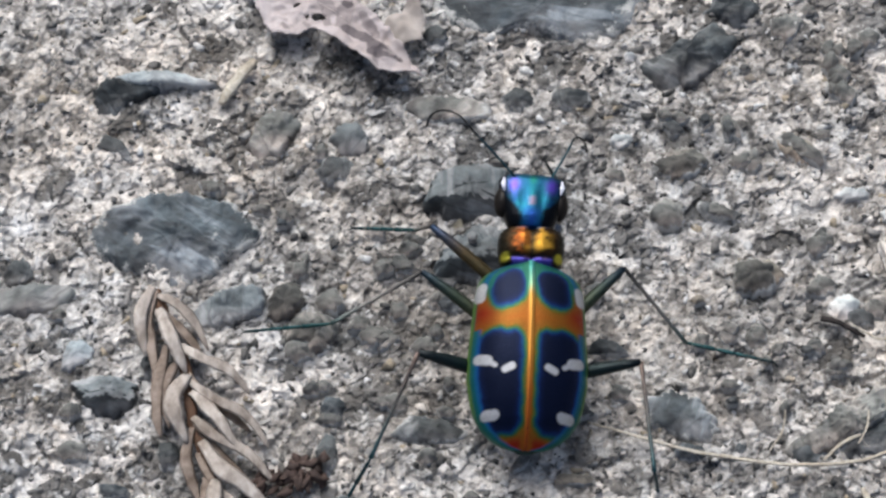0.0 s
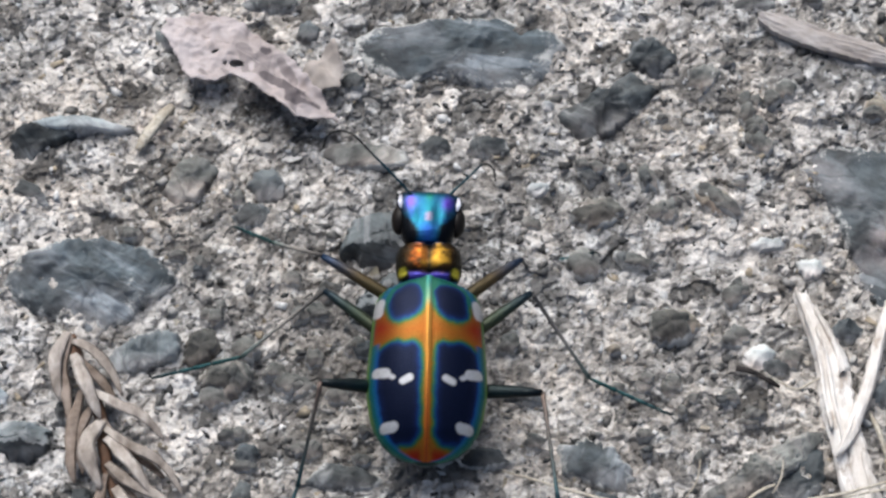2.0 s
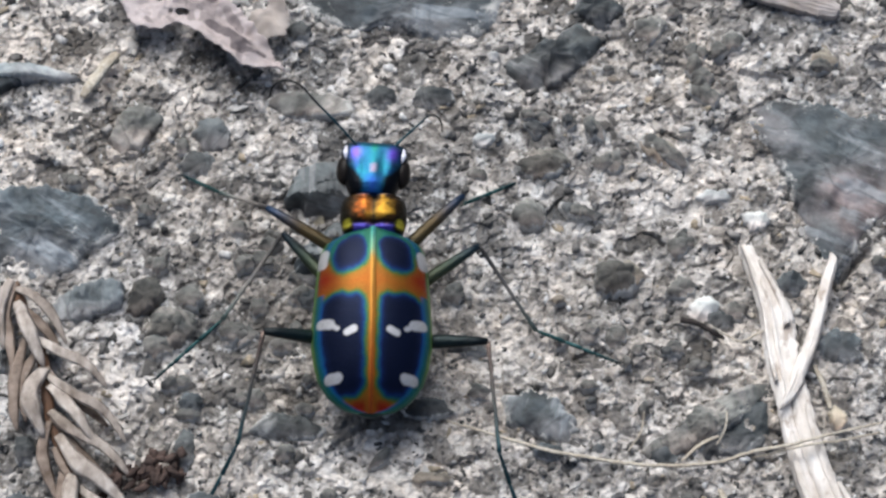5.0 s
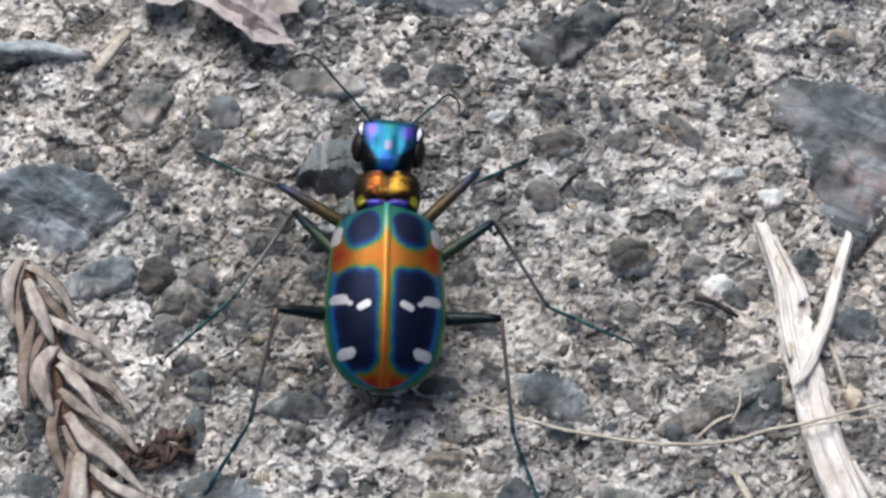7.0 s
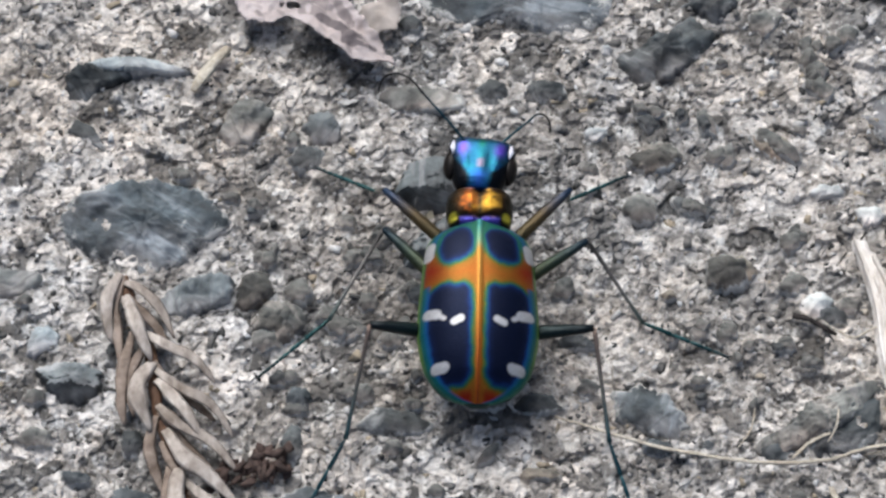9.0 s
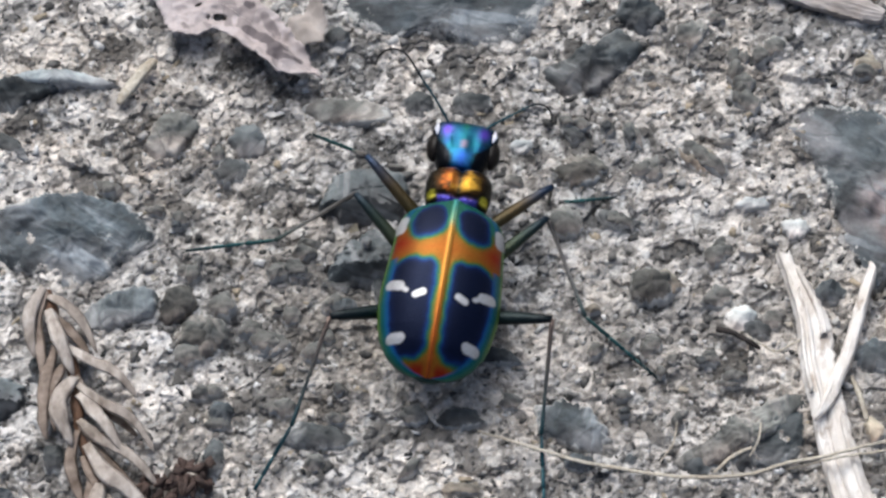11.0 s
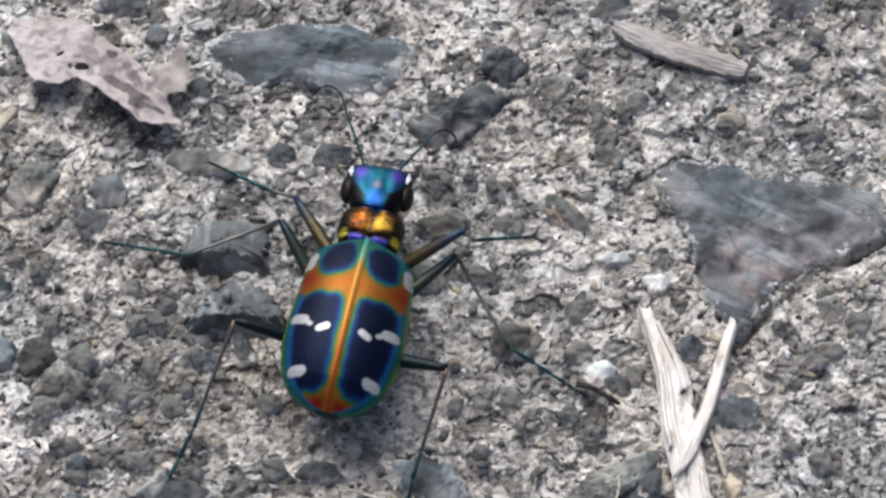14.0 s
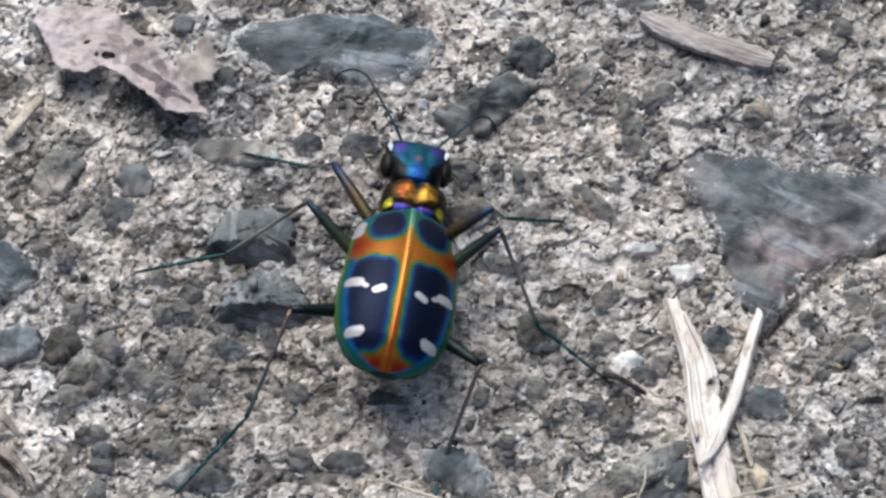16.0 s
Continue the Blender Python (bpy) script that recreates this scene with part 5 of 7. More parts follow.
straw("straw", [(5.4, -13.3), (7.6, -14.2), (9.8, -15.1), (12.4, -15.9), (15.4, -16.5), (18.3, -17.0), (21.3, -17.1), (23.6, -16.9), (25.8, -16.3), (28.1, -16.0), (31.1, -15.1), (34.5, -14.0)], (0.4, 0.7, 0.9, 0.9, 1.0, 1.1, 1.2, 1.4, 1.8, 2.1, 2.0, 1.4), 0.15, "long pale tan dry straw lying across concrete", 80)
straw("straw", [(25.6, -16.6), (28.8, -16.1), (31.1, -15.6), (32.6, -15.1), (34.4, -14.5)], (1.3, 2.1, 1.8, 1.4, 1.0), 0.11, "thin second straw beside the long one", 34)
straw("grass_fibre", [(23.5, -6.5), (24.3, -7.0), (25.4, -7.6), (27.0, -6.8)], (0.9, 0.9, 0.9, 1.0), 0.1, "short curved dry grass fibre", 24)
straw("grass_fibre", [(17.4, -15.9), (18.3, -14.6), (18.6, -13.1)], (0.8, 1.2, 1.3), 0.07, "thin dry fibre curling off the straw", 20)
straw("grass_fibre", [(23.3, -15.6), (23.9, -14.6), (24.1, -13.3)], (1.2, 1.5, 1.5), 0.08, "thin dry fibre curling over a grey stone", 24)
straw("grass_fibre", [(20.9, -16.8), (22.2, -15.6), (23.5, -14.9)], (1.1, 1.2, 1.2), 0.13, "flat dry blade lying against the straw", 20, 0.4)
straw("dry_chip", [(-19.8, 12.0), (-18.9, 13.6), (-17.5, 15.7)], (0.5, 0.8, 0.6), 0.45, "small tan dry plant chip", 18, 0.5)
straw("wood_chip", [(23.4, -18.6), (24.2, -20.6), (25.3, -23.2)], (0.6, 0.9, 0.6), 0.28, "thin pale wood chip lying on concrete", 20, 0.5)
straw("wood_chip", [(30.3, -9.3), (30.8, -11.0), (31.2, -12.6)], (0.5, 0.8, 0.7), 0.2, "thin tan sliver beside the white splinter", 16, 0.6)
stone("orange_chip", [(30.9, -12.7), (31.5, -12.0), (32.1, -12.5), (32.4, -13.1), (32.2, -13.8), (31.6, -14.4), (31.2, -13.5)], 1.3, M_CHIP_ORANGE, "small orange-tan chip beside the splinter", 50)


# A dark rod in place of the shaded cleft under the white pebble.
def dark_cleft():
    p = lay(spline([(21.4, -5.75), (22.6, -6.1), (23.6, -6.7), (24.3, -7.15)], 18), 0.5)
    v, f = tube(p, [0.24 - 0.006 * k for k in range(18)], 7, 0.8, 0.3, 3)
    return tagged(new("stick", mesh_of("stick", v, f, M_CLEFT)), "short blackish rod standing for the shaded cleft under a white pebble", "stick", "dry plant bits on the concrete")


dark_cleft()


def conifer_twig():
    """A dry twig set with awl-shaped needles: two rows lie along it and one row splays away."""
    root = new("conifer_twig")
    base = (-21.5, -12.0)
    root.location = (base[0] * MM, base[1] * MM, 0)
    inv = Matrix.Translation((-base[0] * MM, -base[1] * MM, 0))
    path = spline([(-23.9, -3.2), (-22.8, -6.4), (-21.6, -9.4), (-21.1, -12.8), (-20.2, -15.8), (-19.4, -18.3), (-18.1, -20.7), (-16.7, -23.6), (-15.2, -27.0)], 70)
    v, f = tube([(x, y, 0.9) for x, y in path], [0.42] * 70, 8, 0.9, 0.3, 4)
    part("stem", mesh_of("stem", v, f, M_RUST), root, "rusty brown stem", inv)
    up = Vector((0, 0, 1))
    rnd = random.Random(11)

    def needle(points, half, top, tip=0.5, skin=M_SCALE, start=1.0):
        """points: its plan line from the stem out; half: half width; top, tip, start: heights of its arch."""
        n = 18
        line = spline(points, n)
        wave = rnd.uniform(0.05, 0.13) * rnd.choice((-1, 1))
        line = [(x + wave * math.sin(6.0 * k / n), y + 0.5 * wave * math.sin(7.0 * k / n)) for k, (x, y) in enumerate(line)]
        v, f = [], []
        for k, (x, y) in enumerate(line):
            q = k / (n - 1)
            a, b2 = line[max(k - 1, 0)], line[min(k + 1, n - 1)]
            d = Vector((b2[0] - a[0], b2[1] - a[1], 0)).normalized()
            side = Vector((-d.y, d.x, 0))
            z = start * (1 - q) ** 2 + top * 2.6 * q * (1 - q) * (1 - 0.15 * q) + tip * q ** 1.5 + 0.35
            r = 1.04 * half * (0.55 + 0.45 * min(1.0, q * 3.5)) * (1.0 - 0.9 * max(0.0, (q - 0.5) / 0.5) ** 2.0) * (1 + 0.3 * noise.noise(Vector((k * 0.33, half * 31, top)))) + 0.03
            c = Vector((x, y, z))
            lean = 0.16 * noise.noise(Vector((x, y, 2)))
            for e, h in ((-1.0, 0.12), (-0.6, 0.3), (-0.1 + lean, 0.22), (0.5, 0.42), (1.0, -0.05), (0.4, -0.35), (-0.5, -0.3)):
                p = c + side * (e * r) + up * (h * r * (1 + 0.25 * noise.noise(Vector((k * 0.5, e * 2, half * 9)))))
                v.append((p.x, p.y, max(p.z, 0.05)))
        for k in range(n - 1):
            for j in range(7):
                a, b2 = k * 7 + j, k * 7 + (j + 1) % 7
                f.append((b2, a, a + 7, b2 + 7))
        f += [tuple(range(7)), tuple(reversed(range((n - 1) * 7, n * 7)))]
        part("needle", mesh_of("needle", v, f, skin), root, at=inv)

    needle([(-24.0, -3.1), (-24.8, -5.1), (-24.6, -6.8), (-24.2, -8.2)], 0.42, 1.2, 0.5)
    needle([(-23.8, -3.4), (-24.2, -5.6), (-23.9, -8.4), (-23.7, -10.2)], 0.34, 0.7, 0.3, M_NEEDLE_SHADE)
    needle([(-23.7, -3.8), (-22.4, -4.7), (-21.0, -6.1), (-20.1, -7.9)], 0.33, 1.6, 0.7)
    needle([(-23.2, -5.0), (-22.0, -6.2), (-21.2, -7.4), (-20.7, -8.5)], 0.3, 0.6, 0.3, M_NEEDLE_SHADE)
    needle([(-23.6, -4.8), (-22.9, -6.8), (-22.2, -8.3), (-21.5, -9.9)], 0.48, 2.0, 1.3)
    needle([(-22.2, -7.6), (-20.3, -8.9), (-18.7, -9.8), (-17.3, -11.3)], 0.38, 1.6, 0.7)
    needle([(-22.9, -7.6), (-23.5, -10.4), (-23.4, -12.6), (-23.1, -14.2)], 0.38, 0.9, 0.3, M_NEEDLE_SHADE)
    needle([(-22.0, -8.6), (-22.8, -10.6), (-23.0, -12.2), (-22.7, -13.6)], 0.34, 0.8, 0.3, M_NEEDLE_SHADE)
    needle([(-21.4, -9.9), (-22.2, -11.9), (-22.1, -13.6), (-21.4, -15.1)], 0.56, 2.0, 1.2)
    needle([(-21.4, -9.8), (-20.0, -11.6), (-18.4, -12.9), (-17.2, -13.9)], 0.3, 0.5, 0.2, M_NEEDLE_SHADE)
    needle([(-21.3, -10.4), (-19.4, -11.9), (-17.5, -13.2), (-16.0, -15.3)], 0.34, 1.5, 0.6)
    needle([(-21.2, -11.2), (-19.9, -13.0), (-18.8, -14.1), (-17.8, -15.6)], 0.42, 1.9, 1.3)
    needle([(-21.0, -13.1), (-19.3, -14.7), (-17.4, -15.9), (-15.7, -17.7)], 0.4, 1.5, 0.7)
    needle([(-20.9, -13.6), (-19.4, -15.6), (-18.0, -16.8), (-16.9, -17.8)], 0.3, 0.5, 0.2, M_NEEDLE_SHADE)
    needle([(-21.0, -13.9), (-21.3, -16.0), (-21.0, -17.8), (-20.5, -19.2)], 0.36, 0.8, 0.3, M_NEEDLE_SHADE)
    needle([(-20.4, -14.9), (-19.1, -17.2), (-17.3, -18.4), (-14.9, -20.7)], 0.5, 1.8, 0.7)
    needle([(-20.6, -15.8), (-19.9, -17.2), (-19.3, -18.4), (-18.9, -19.3)], 0.26, 1.0, 0.6, M_NEEDLE_SHADE)
    needle([(-20.0, -17.6), (-20.2, -19.8), (-20.5, -21.9), (-20.9, -23.3)], 0.34, 0.9, 0.3, M_NEEDLE_SHADE)
    needle([(-19.3, -17.7), (-19.5, -19.8), (-19.1, -21.9), (-18.3, -23.4)], 0.56, 1.9, 1.1)
    needle([(-19.0, -18.6), (-17.0, -20.4), (-14.8, -21.5), (-12.9, -22.6)], 0.38, 1.5, 0.6)
    needle([(-18.6, -19.4), (-16.8, -21.2), (-15.2, -22.2), (-13.8, -23.2)], 0.32, 0.7, 0.3, M_NEEDLE_SHADE)
    needle([(-18.2, -20.9), (-16.6, -22.6), (-14.9, -23.8), (-13.2, -25.6)], 0.44, 1.6, 0.7)
    needle([(-18.1, -20.6), (-18.6, -22.9), (-18.3, -25.2), (-17.6, -27.0)], 0.5, 1.5, 0.8)
    needle([(-17.0, -23.2), (-15.2, -24.8), (-13.4, -26.0), (-12.0, -27.8)], 0.4, 1.4, 0.6)
    return tagged(root, "dry grey-brown conifer twig with curved overlapping needles", "twig")


conifer_twig()


def humus_clump():
    root = new("humus_clump")
    root.location = (-14.0 * MM, -17.4 * MM, 0)
    rnd = random.Random(8)
    for k in range(52):
        a, r = rnd.uniform(0, 6.28), rnd.uniform(0, 1.9)
        c = Vector((r * 1.5 * math.cos(a) - 0.5, r * 0.75 * math.sin(a) + 0.5 * r * math.cos(a), rnd.uniform(0.2, 1.0)))
        d = Vector((rnd.uniform(-1, 1), rnd.uniform(-1, 1), rnd.uniform(-0.3, 0.3))).normalized()
        v, f = tube([c - d * 0.6, c - d * 0.25, c + d * 0.2, c + d * 0.6], [0.07, 0.25, 0.21, 0.05], 7, 0.75, 1.3, k)
        part("crumb", mesh_of("crumb", v, f, M_CRUMB), root)
    return tagged(root, "clump of dark brown crumbly humus", "humus")


humus_clump()

# ---- the beetle ----
WIDTH = [(-6.05, 0.3), (-6.0, 0.95), (-5.82, 1.6), (-5.45, 2.3), (-4.85, 2.95), (-4.0, 3.48), (-3.0, 3.78), (-1.5, 4.02), (0.0, 4.02), (1.5, 3.9), (3.0, 3.78), (4.4, 3.66), (5.2, 3.5), (5.75, 3.2), (6.1, 2.8), (6.4, 2.2), (6.65, 1.4), (6.8, 0.8)]
DOME = [(-6.05, 0.25), (-5.7, 0.75), (-5.0, 1.5), (-4.0, 1.95), (-2.0, 2.4), (0.0, 2.55), (3.0, 2.4), (5.0, 2.0), (6.2, 1.55), (6.8, 1.25)]


def along(table, s):
    return float(np.interp(s, [a for a, _ in table], [b2 for _, b2 in table]))


def blend(stops, v):
    if v <= stops[0][0]:
        return stops[0][1]
    for (p, c), (q, e) in zip(stops, stops[1:]):
        if v <= q:
            u = (v - p) / (q - p)
            return tuple(c[i] + (e[i] - c[i]) * u for i in range(3))
    return stops[-1][1]


FRINGE = [(-0.5, (0.004, 0.0075, 0.026)), (-0.2, (0.005, 0.01, 0.04)), (-0.03, (0.008, 0.026, 0.12)), (0.09, (0.012, 0.075, 0.12)), (0.2, (0.03, 0.11, 0.05)), (0.33, (0.11, 0.12, 0.018)), (0.46, (0.24, 0.1, 0.011)), (1.0, (0.29, 0.09, 0.009))]


def elytra_colour(x, s, z):
    ax = abs(x)
    w = along(WIDTH, s)
    wob = 0.11 * noise.noise(Vector((x * 1.2, s * 1.2, 0))) + 0.06 * noise.noise(Vector((x * 3.4, s * 3.4, 2))) + 0.03 * noise.noise(Vector((x * 9, s * 9, 4)))
    white = 0.0
    for a, b2, r in (((3.26, 4.8), (3.36, 4.1), 0.34), ((3.35, -0.3), (2.8, -0.42), 0.34), ((2.7, -0.5), (2.3, -0.76), 0.16), ((1.65, -1.08), (1.2, -0.84), 0.25), ((2.75, -4.02), (2.25, -4.0), 0.35)):
        white = max(white, min(1.0, max(0.0, 0.5 - (capsule(ax, s, a, b2, r) - 0.35 * wob) / 0.12)))
    front = (((abs(ax - 1.5) / 1.06) ** 2.6 + (abs(s - 4.74 + 0.3 * (ax - 1.46)) / 1.24) ** 2.6) ** (1 / 2.6) - 1) * 1.1
    qx, qy = abs(ax - 2.1) - 0.76, abs(s + 1.7) - 2.6
    rear = math.hypot(max(qx, 0), max(qy, 0)) + min(max(qx, qy), 0) - 0.75
    # its fore edge slopes off outwards, with a notch
    rear = max(rear, s - 1.62 + 0.32 * max(0.0, ax - 2.0) - 0.12 * math.sin(ax * 3.1))
    rear = max(rear, 0.66 - (w - ax))
    d = min(front, rear) + wob
    c = blend(FRINGE, d)
    if d > 0.25:
        # red blush near the flanks and at the tip
        k = max(0, min(1, (ax - 1.9) / 1.2)) * max(0, 1 - abs(s - 2.9) / 1.2)
        k = max(k, max(0, min(1, (-5.25 - s) / 0.4)) * max(0, min(1, (1.5 - ax) / 0.5)) * max(0, min(1, (ax - 0.25) / 0.3)))
        c = tuple(c[i] * (1 - k) + (0.26, 0.02, 0.006)[i] * k for i in range(3))
    base = max(0, min(1, (s - 5.3 + 0.85 * max(0, ax - 1.6)) / 0.5)) * max(0, min(1, (d - 0.0) / 0.12))
    c = tuple(c[i] * (1 - base) + (0.02, 0.125, 0.095)[i] * base for i in range(3))
    fore = max(0, min(1, (0.75 - ax) / 0.3)) * max(0, min(1, (s - 3.9) / 0.9)) * max(0, min(1, (d + 0.05) / 0.15))
    c = tuple(c[i] * (1 - fore) + (0.025, 0.125, 0.08)[i] * fore for i in range(3))
    rim = max(0, min(1, (0.75 - (w - ax)) / 0.3)) if s < 1.8 or s > 4.0 else max(0, min(1, (0.3 - (w - ax)) / 0.2))
    glow = max(0, min(1, (w - ax - 0.35) / 0.3))
    band = tuple((0.012, 0.12, 0.13)[i] * (1 - glow) + (0.016, 0.11, 0.44)[i] * glow for i in range(3))
    c = tuple(c[i] * (1 - rim) + band[i] * rim for i in range(3))
    edge = max(0, min(1, (0.24 - (w - ax)) / 0.14)) * max(0.25, min(1, (s + 5) / 2))
    c = tuple(c[i] * (1 - edge) + (0.12, 0.24, 0.045)[i] * edge for i in range(3))
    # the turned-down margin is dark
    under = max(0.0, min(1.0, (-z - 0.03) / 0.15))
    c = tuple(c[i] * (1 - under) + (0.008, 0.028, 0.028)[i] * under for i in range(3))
    seam = max(0, min(1, 1.6 - ax / 0.14))
    gold = blend([(-6.5, (0.3, 0.06, 0.01)), (-3.0, (0.45, 0.12, 0.02)), (0.0, (0.6, 0.25, 0.04)), (4.2, (0.65, 0.33, 0.06)), (5.0, (0.3, 0.5, 0.3)), (6.4, (0.1, 0.4, 0.35))], s)
    c = tuple(c[i] * (1 - seam) + gold[i] * seam for i in range(3))
    return tuple(c[i] * (1 - white) + (0.56, 0.55, 0.56)[i] * white for i in range(3))


def elytron(sign):
    nu, nv = 84, 190
    verts, faces = [], []
    for j in range(nv + 1):
        s = -6.05 + 12.85 * j / nv
        w = along(WIDTH, s)
        step = 0.3 * max(0.0, min(1.0, (s + 6.05) / 1.2, (6.8 - s) / 0.9))
        h = sum(along(DOME, s + step * q) for q in range(-3, 4)) / 7
        for i in range(nu + 4):
            if i <= nu:
                u = (i / nu)
                u = 1 - (1 - u) ** 1.5
                x = u * w
                z = h * max(0.0, 1 - u ** 2.4) ** 0.62
                z += 0.09 * math.exp(-(x / 0.14) ** 2)
            else:
                e = (i - nu) / 3
                x, z = w * (1 - 0.06 * e), -0.55 * e * min(1, h)
            verts.append((sign * (0.012 + x), s, z))
    m = nu + 4
    for j in range(nv):
        for i in range(m - 1):
            q = (j * m + i, j * m + i + 1, (j + 1) * m + i + 1, (j + 1) * m + i)
            faces.append(q if sign > 0 else tuple(reversed(q)))
    me = mesh_of("elytron", verts, faces, M_ELYTRA)
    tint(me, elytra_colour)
    return me


def barrel(sections, sides=40, flat_under=0.8, dent=None):
    """A lofted body along y: sections of (y, half width, z centre, half height)."""
    verts, faces = [], []
    for y, w, zc, h in sections:
        for j in range(sides):
            a = 2 * math.pi * j / sides
            c, s = math.cos(a), math.sin(a)
            x = w * math.copysign(abs(c) ** 0.8, c)
            z = zc + h * math.copysign(abs(s) ** 0.85, s) * (1.0 if s > 0 else flat_under)
            if dent and s > 0:
                z -= dent(x, y) * s
            verts.append((x, y, z))
    n = len(sections)
    for k in range(n - 1):
        for j in range(sides):
            a, b2 = k * sides + j, k * sides + (j + 1) % sides
            faces.append((b2, a, a + sides, b2 + sides))
    faces.append(tuple(range(sides)))
    faces.append(tuple(reversed(range((n - 1) * sides, n * sides))))
    return verts, faces


def pronotum_colour(x, y, z):
    ax = abs(x)
    n = 1.5 * noise.noise(Vector((x * 1.6, y * 1.6, 7))) + 0.9 * noise.noise(Vector((x * 4, y * 4, 3)))
    # red left, gold right: iridescent sheen from one viewpoint fixed into the colour
    side = max(0.0, min(1.0, 0.5 + x * 0.8 + 0.5 * n))
    lobe = math.exp(-(((ax - 0.66) / 0.72) ** 2) - (((y - 8.15) / 1.1) ** 2)) * (1 + 0.8 * n)
    hot = tuple((0.38, 0.1, 0.016)[i] * (1 - side) + (0.55, 0.3, 0.03)[i] * side for i in range(3))
    c = blend([(0.0, (0.02, 0.018, 0.01)), (0.35, (0.06, 0.028, 0.008)), (0.75, hot), (1.3, tuple(min(1, 1.3 * e) for e in hot))], max(0.0, lobe))
    k = math.exp(-((ax / 0.16) ** 2))
    c = tuple(c[i] * (1 - 0.7 * k) + (0.02, 0.03, 0.02)[i] * 0.7 * k for i in range(3))
    k = max(0, min(1, (7.15 - y) / 0.3)) * (1 if ax < 1.35 else 0)
    c = tuple(c[i] * (1 - k) + (0.07, 0.06, 0.36)[i] * k for i in range(3))
    # yellow highlights painted on the rear corners
    k = max(0, 1 - math.hypot((ax - 1.8) / 0.36, (y - 7.05) / 0.36))
    k = min(1, 2.5 * k)
    c = tuple(c[i] * (1 - k) + (0.7, 0.62, 0.06)[i] * k for i in range(3))
    k = max(0, min(1, (y - 9.05) / 0.15)) * max(0, 1 - ax / 1.2)
    return tuple(c[i] * (1 - k) + (0.05, 0.2, 0.5)[i] * k for i in range(3))


def head_colour(x, y, z):
    """In the head's own space: y runs forward from the neck."""
    ax = abs(x)
    n = noise.noise(Vector((x * 2.2, y * 2.2, 1)))
    c = blend([(0.0, (0.012, 0.13, 0.17)), (0.5, (0.008, 0.085, 0.17)), (0.85, (0.012, 0.14, 0.19)), (1.2, (0.01, 0.06, 0.18)), (1.6, (0.012, 0.075, 0.11)), (1.9, (0.008, 0.012, 0.025))], ax + 0.4 * n)
    # violet patch before each eye
    k = min(1.0, 1.2 * math.exp(-(((ax - 1.25) / 0.36) ** 2) - (((y - 2.85) / 0.5) ** 2)))
    c = tuple(c[i] * (1 - k) + (0.1, 0.055, 0.42)[i] * k for i in range(3))
    # green front and a small pinkish spot on the brow
    k = max(0, 1 - math.hypot(ax / 0.42, (y - 3.35) / 0.6))
    c = tuple(c[i] * (1 - k) + (0.015, 0.16, 0.1)[i] * k for i in range(3))
    k = 0.7 * max(0, min(1, 2 - 2 * math.hypot(x / 0.36, (y - 1.75) / 0.42)))
    c = tuple(c[i] * (1 - k) + (0.3, 0.17, 0.24)[i] * k for i in range(3))
    # blue wedge to the neck between black cheeks
    k = max(0, min(1, (1.5 - y) / 0.6)) * max(0, 1 - ax / 0.8)
    c = tuple(c[i] * (1 - k) + (0.02, 0.08, 0.36)[i] * k for i in range(3))
    wedge = 0.55 + 0.95 * max(0.0, y - 0.85) + 0.15 * n
    k = max(0, min(1, (ax - wedge) / 0.22)) * max(0, min(1, (2.75 - y) / 0.3))
    return tuple(c[i] * (1 - k) + (0.004, 0.005, 0.008)[i] * k for i in range(3))


def limb_colour(length, root, middle, end):
    def colour(x, y, z):
        return blend([(0.0, root), (0.55, middle), (1.0, end)], y / length)
    return colour


def limb(name, length, radii, colours, bend=0.0):
    """A leg piece along +y from its joint."""
    n = len(radii)
    k = [i / (n - 1) for i in range(n)]
    pts = [(0, length * u, bend * math.sin(math.pi * u)) for u in k]
    v, f = tube(pts, radii, 10, 0.9)
    me = mesh_of(name, v, f, M_LIMB)
    tint(me, limb_colour(length, *colours))
    return me


def tarsus_mesh(length, hues):
    v, f = [], []
    y = 0.0
    for k, share in enumerate((0.34, 0.22, 0.16, 0.1, 0.18)):
        e = y + share * length
        sv, sf = tube([(0, y, 0), (0, y + 0.15 * (e - y), 0), (0, e - 0.08, 0), (0, e, 0)], [0.08, 0.12, 0.17 - 0.015 * k, 0.08], 8)
        o = len(v)
        v += sv
        f += [tuple(o + q for q in face) for face in sf]
        y = e
    for side in (-1, 1):
        sv, sf = tube([(0, y - 0.05, 0), (0.14 * side, y + 0.25, 0.02), (0.22 * side, y + 0.45, -0.12)], [0.06, 0.045, 0.012], 5)
        o = len(v)
        v += sv
        f += [tuple(o + q for q in face) for face in sf]
    me = mesh_of("tarsus", v, f, M_LIMB)
    tint(me, limb_colour(length, *hues))
    return me


LEG = {'F': (6.76, 4.26, 4.73), 'M': (6.35, 7.15, 6.21), 'H': (6.0, 7.67, 6.8)}
HIP = {"F": (1.4, 5.2, -1.0), "M": (2.0, 2.6, -1.1), "H": (1.8, -0.6, -1.2)}
HEAD_AT = (-0.15, 9.2, 0.35)
beetle_legs = {}


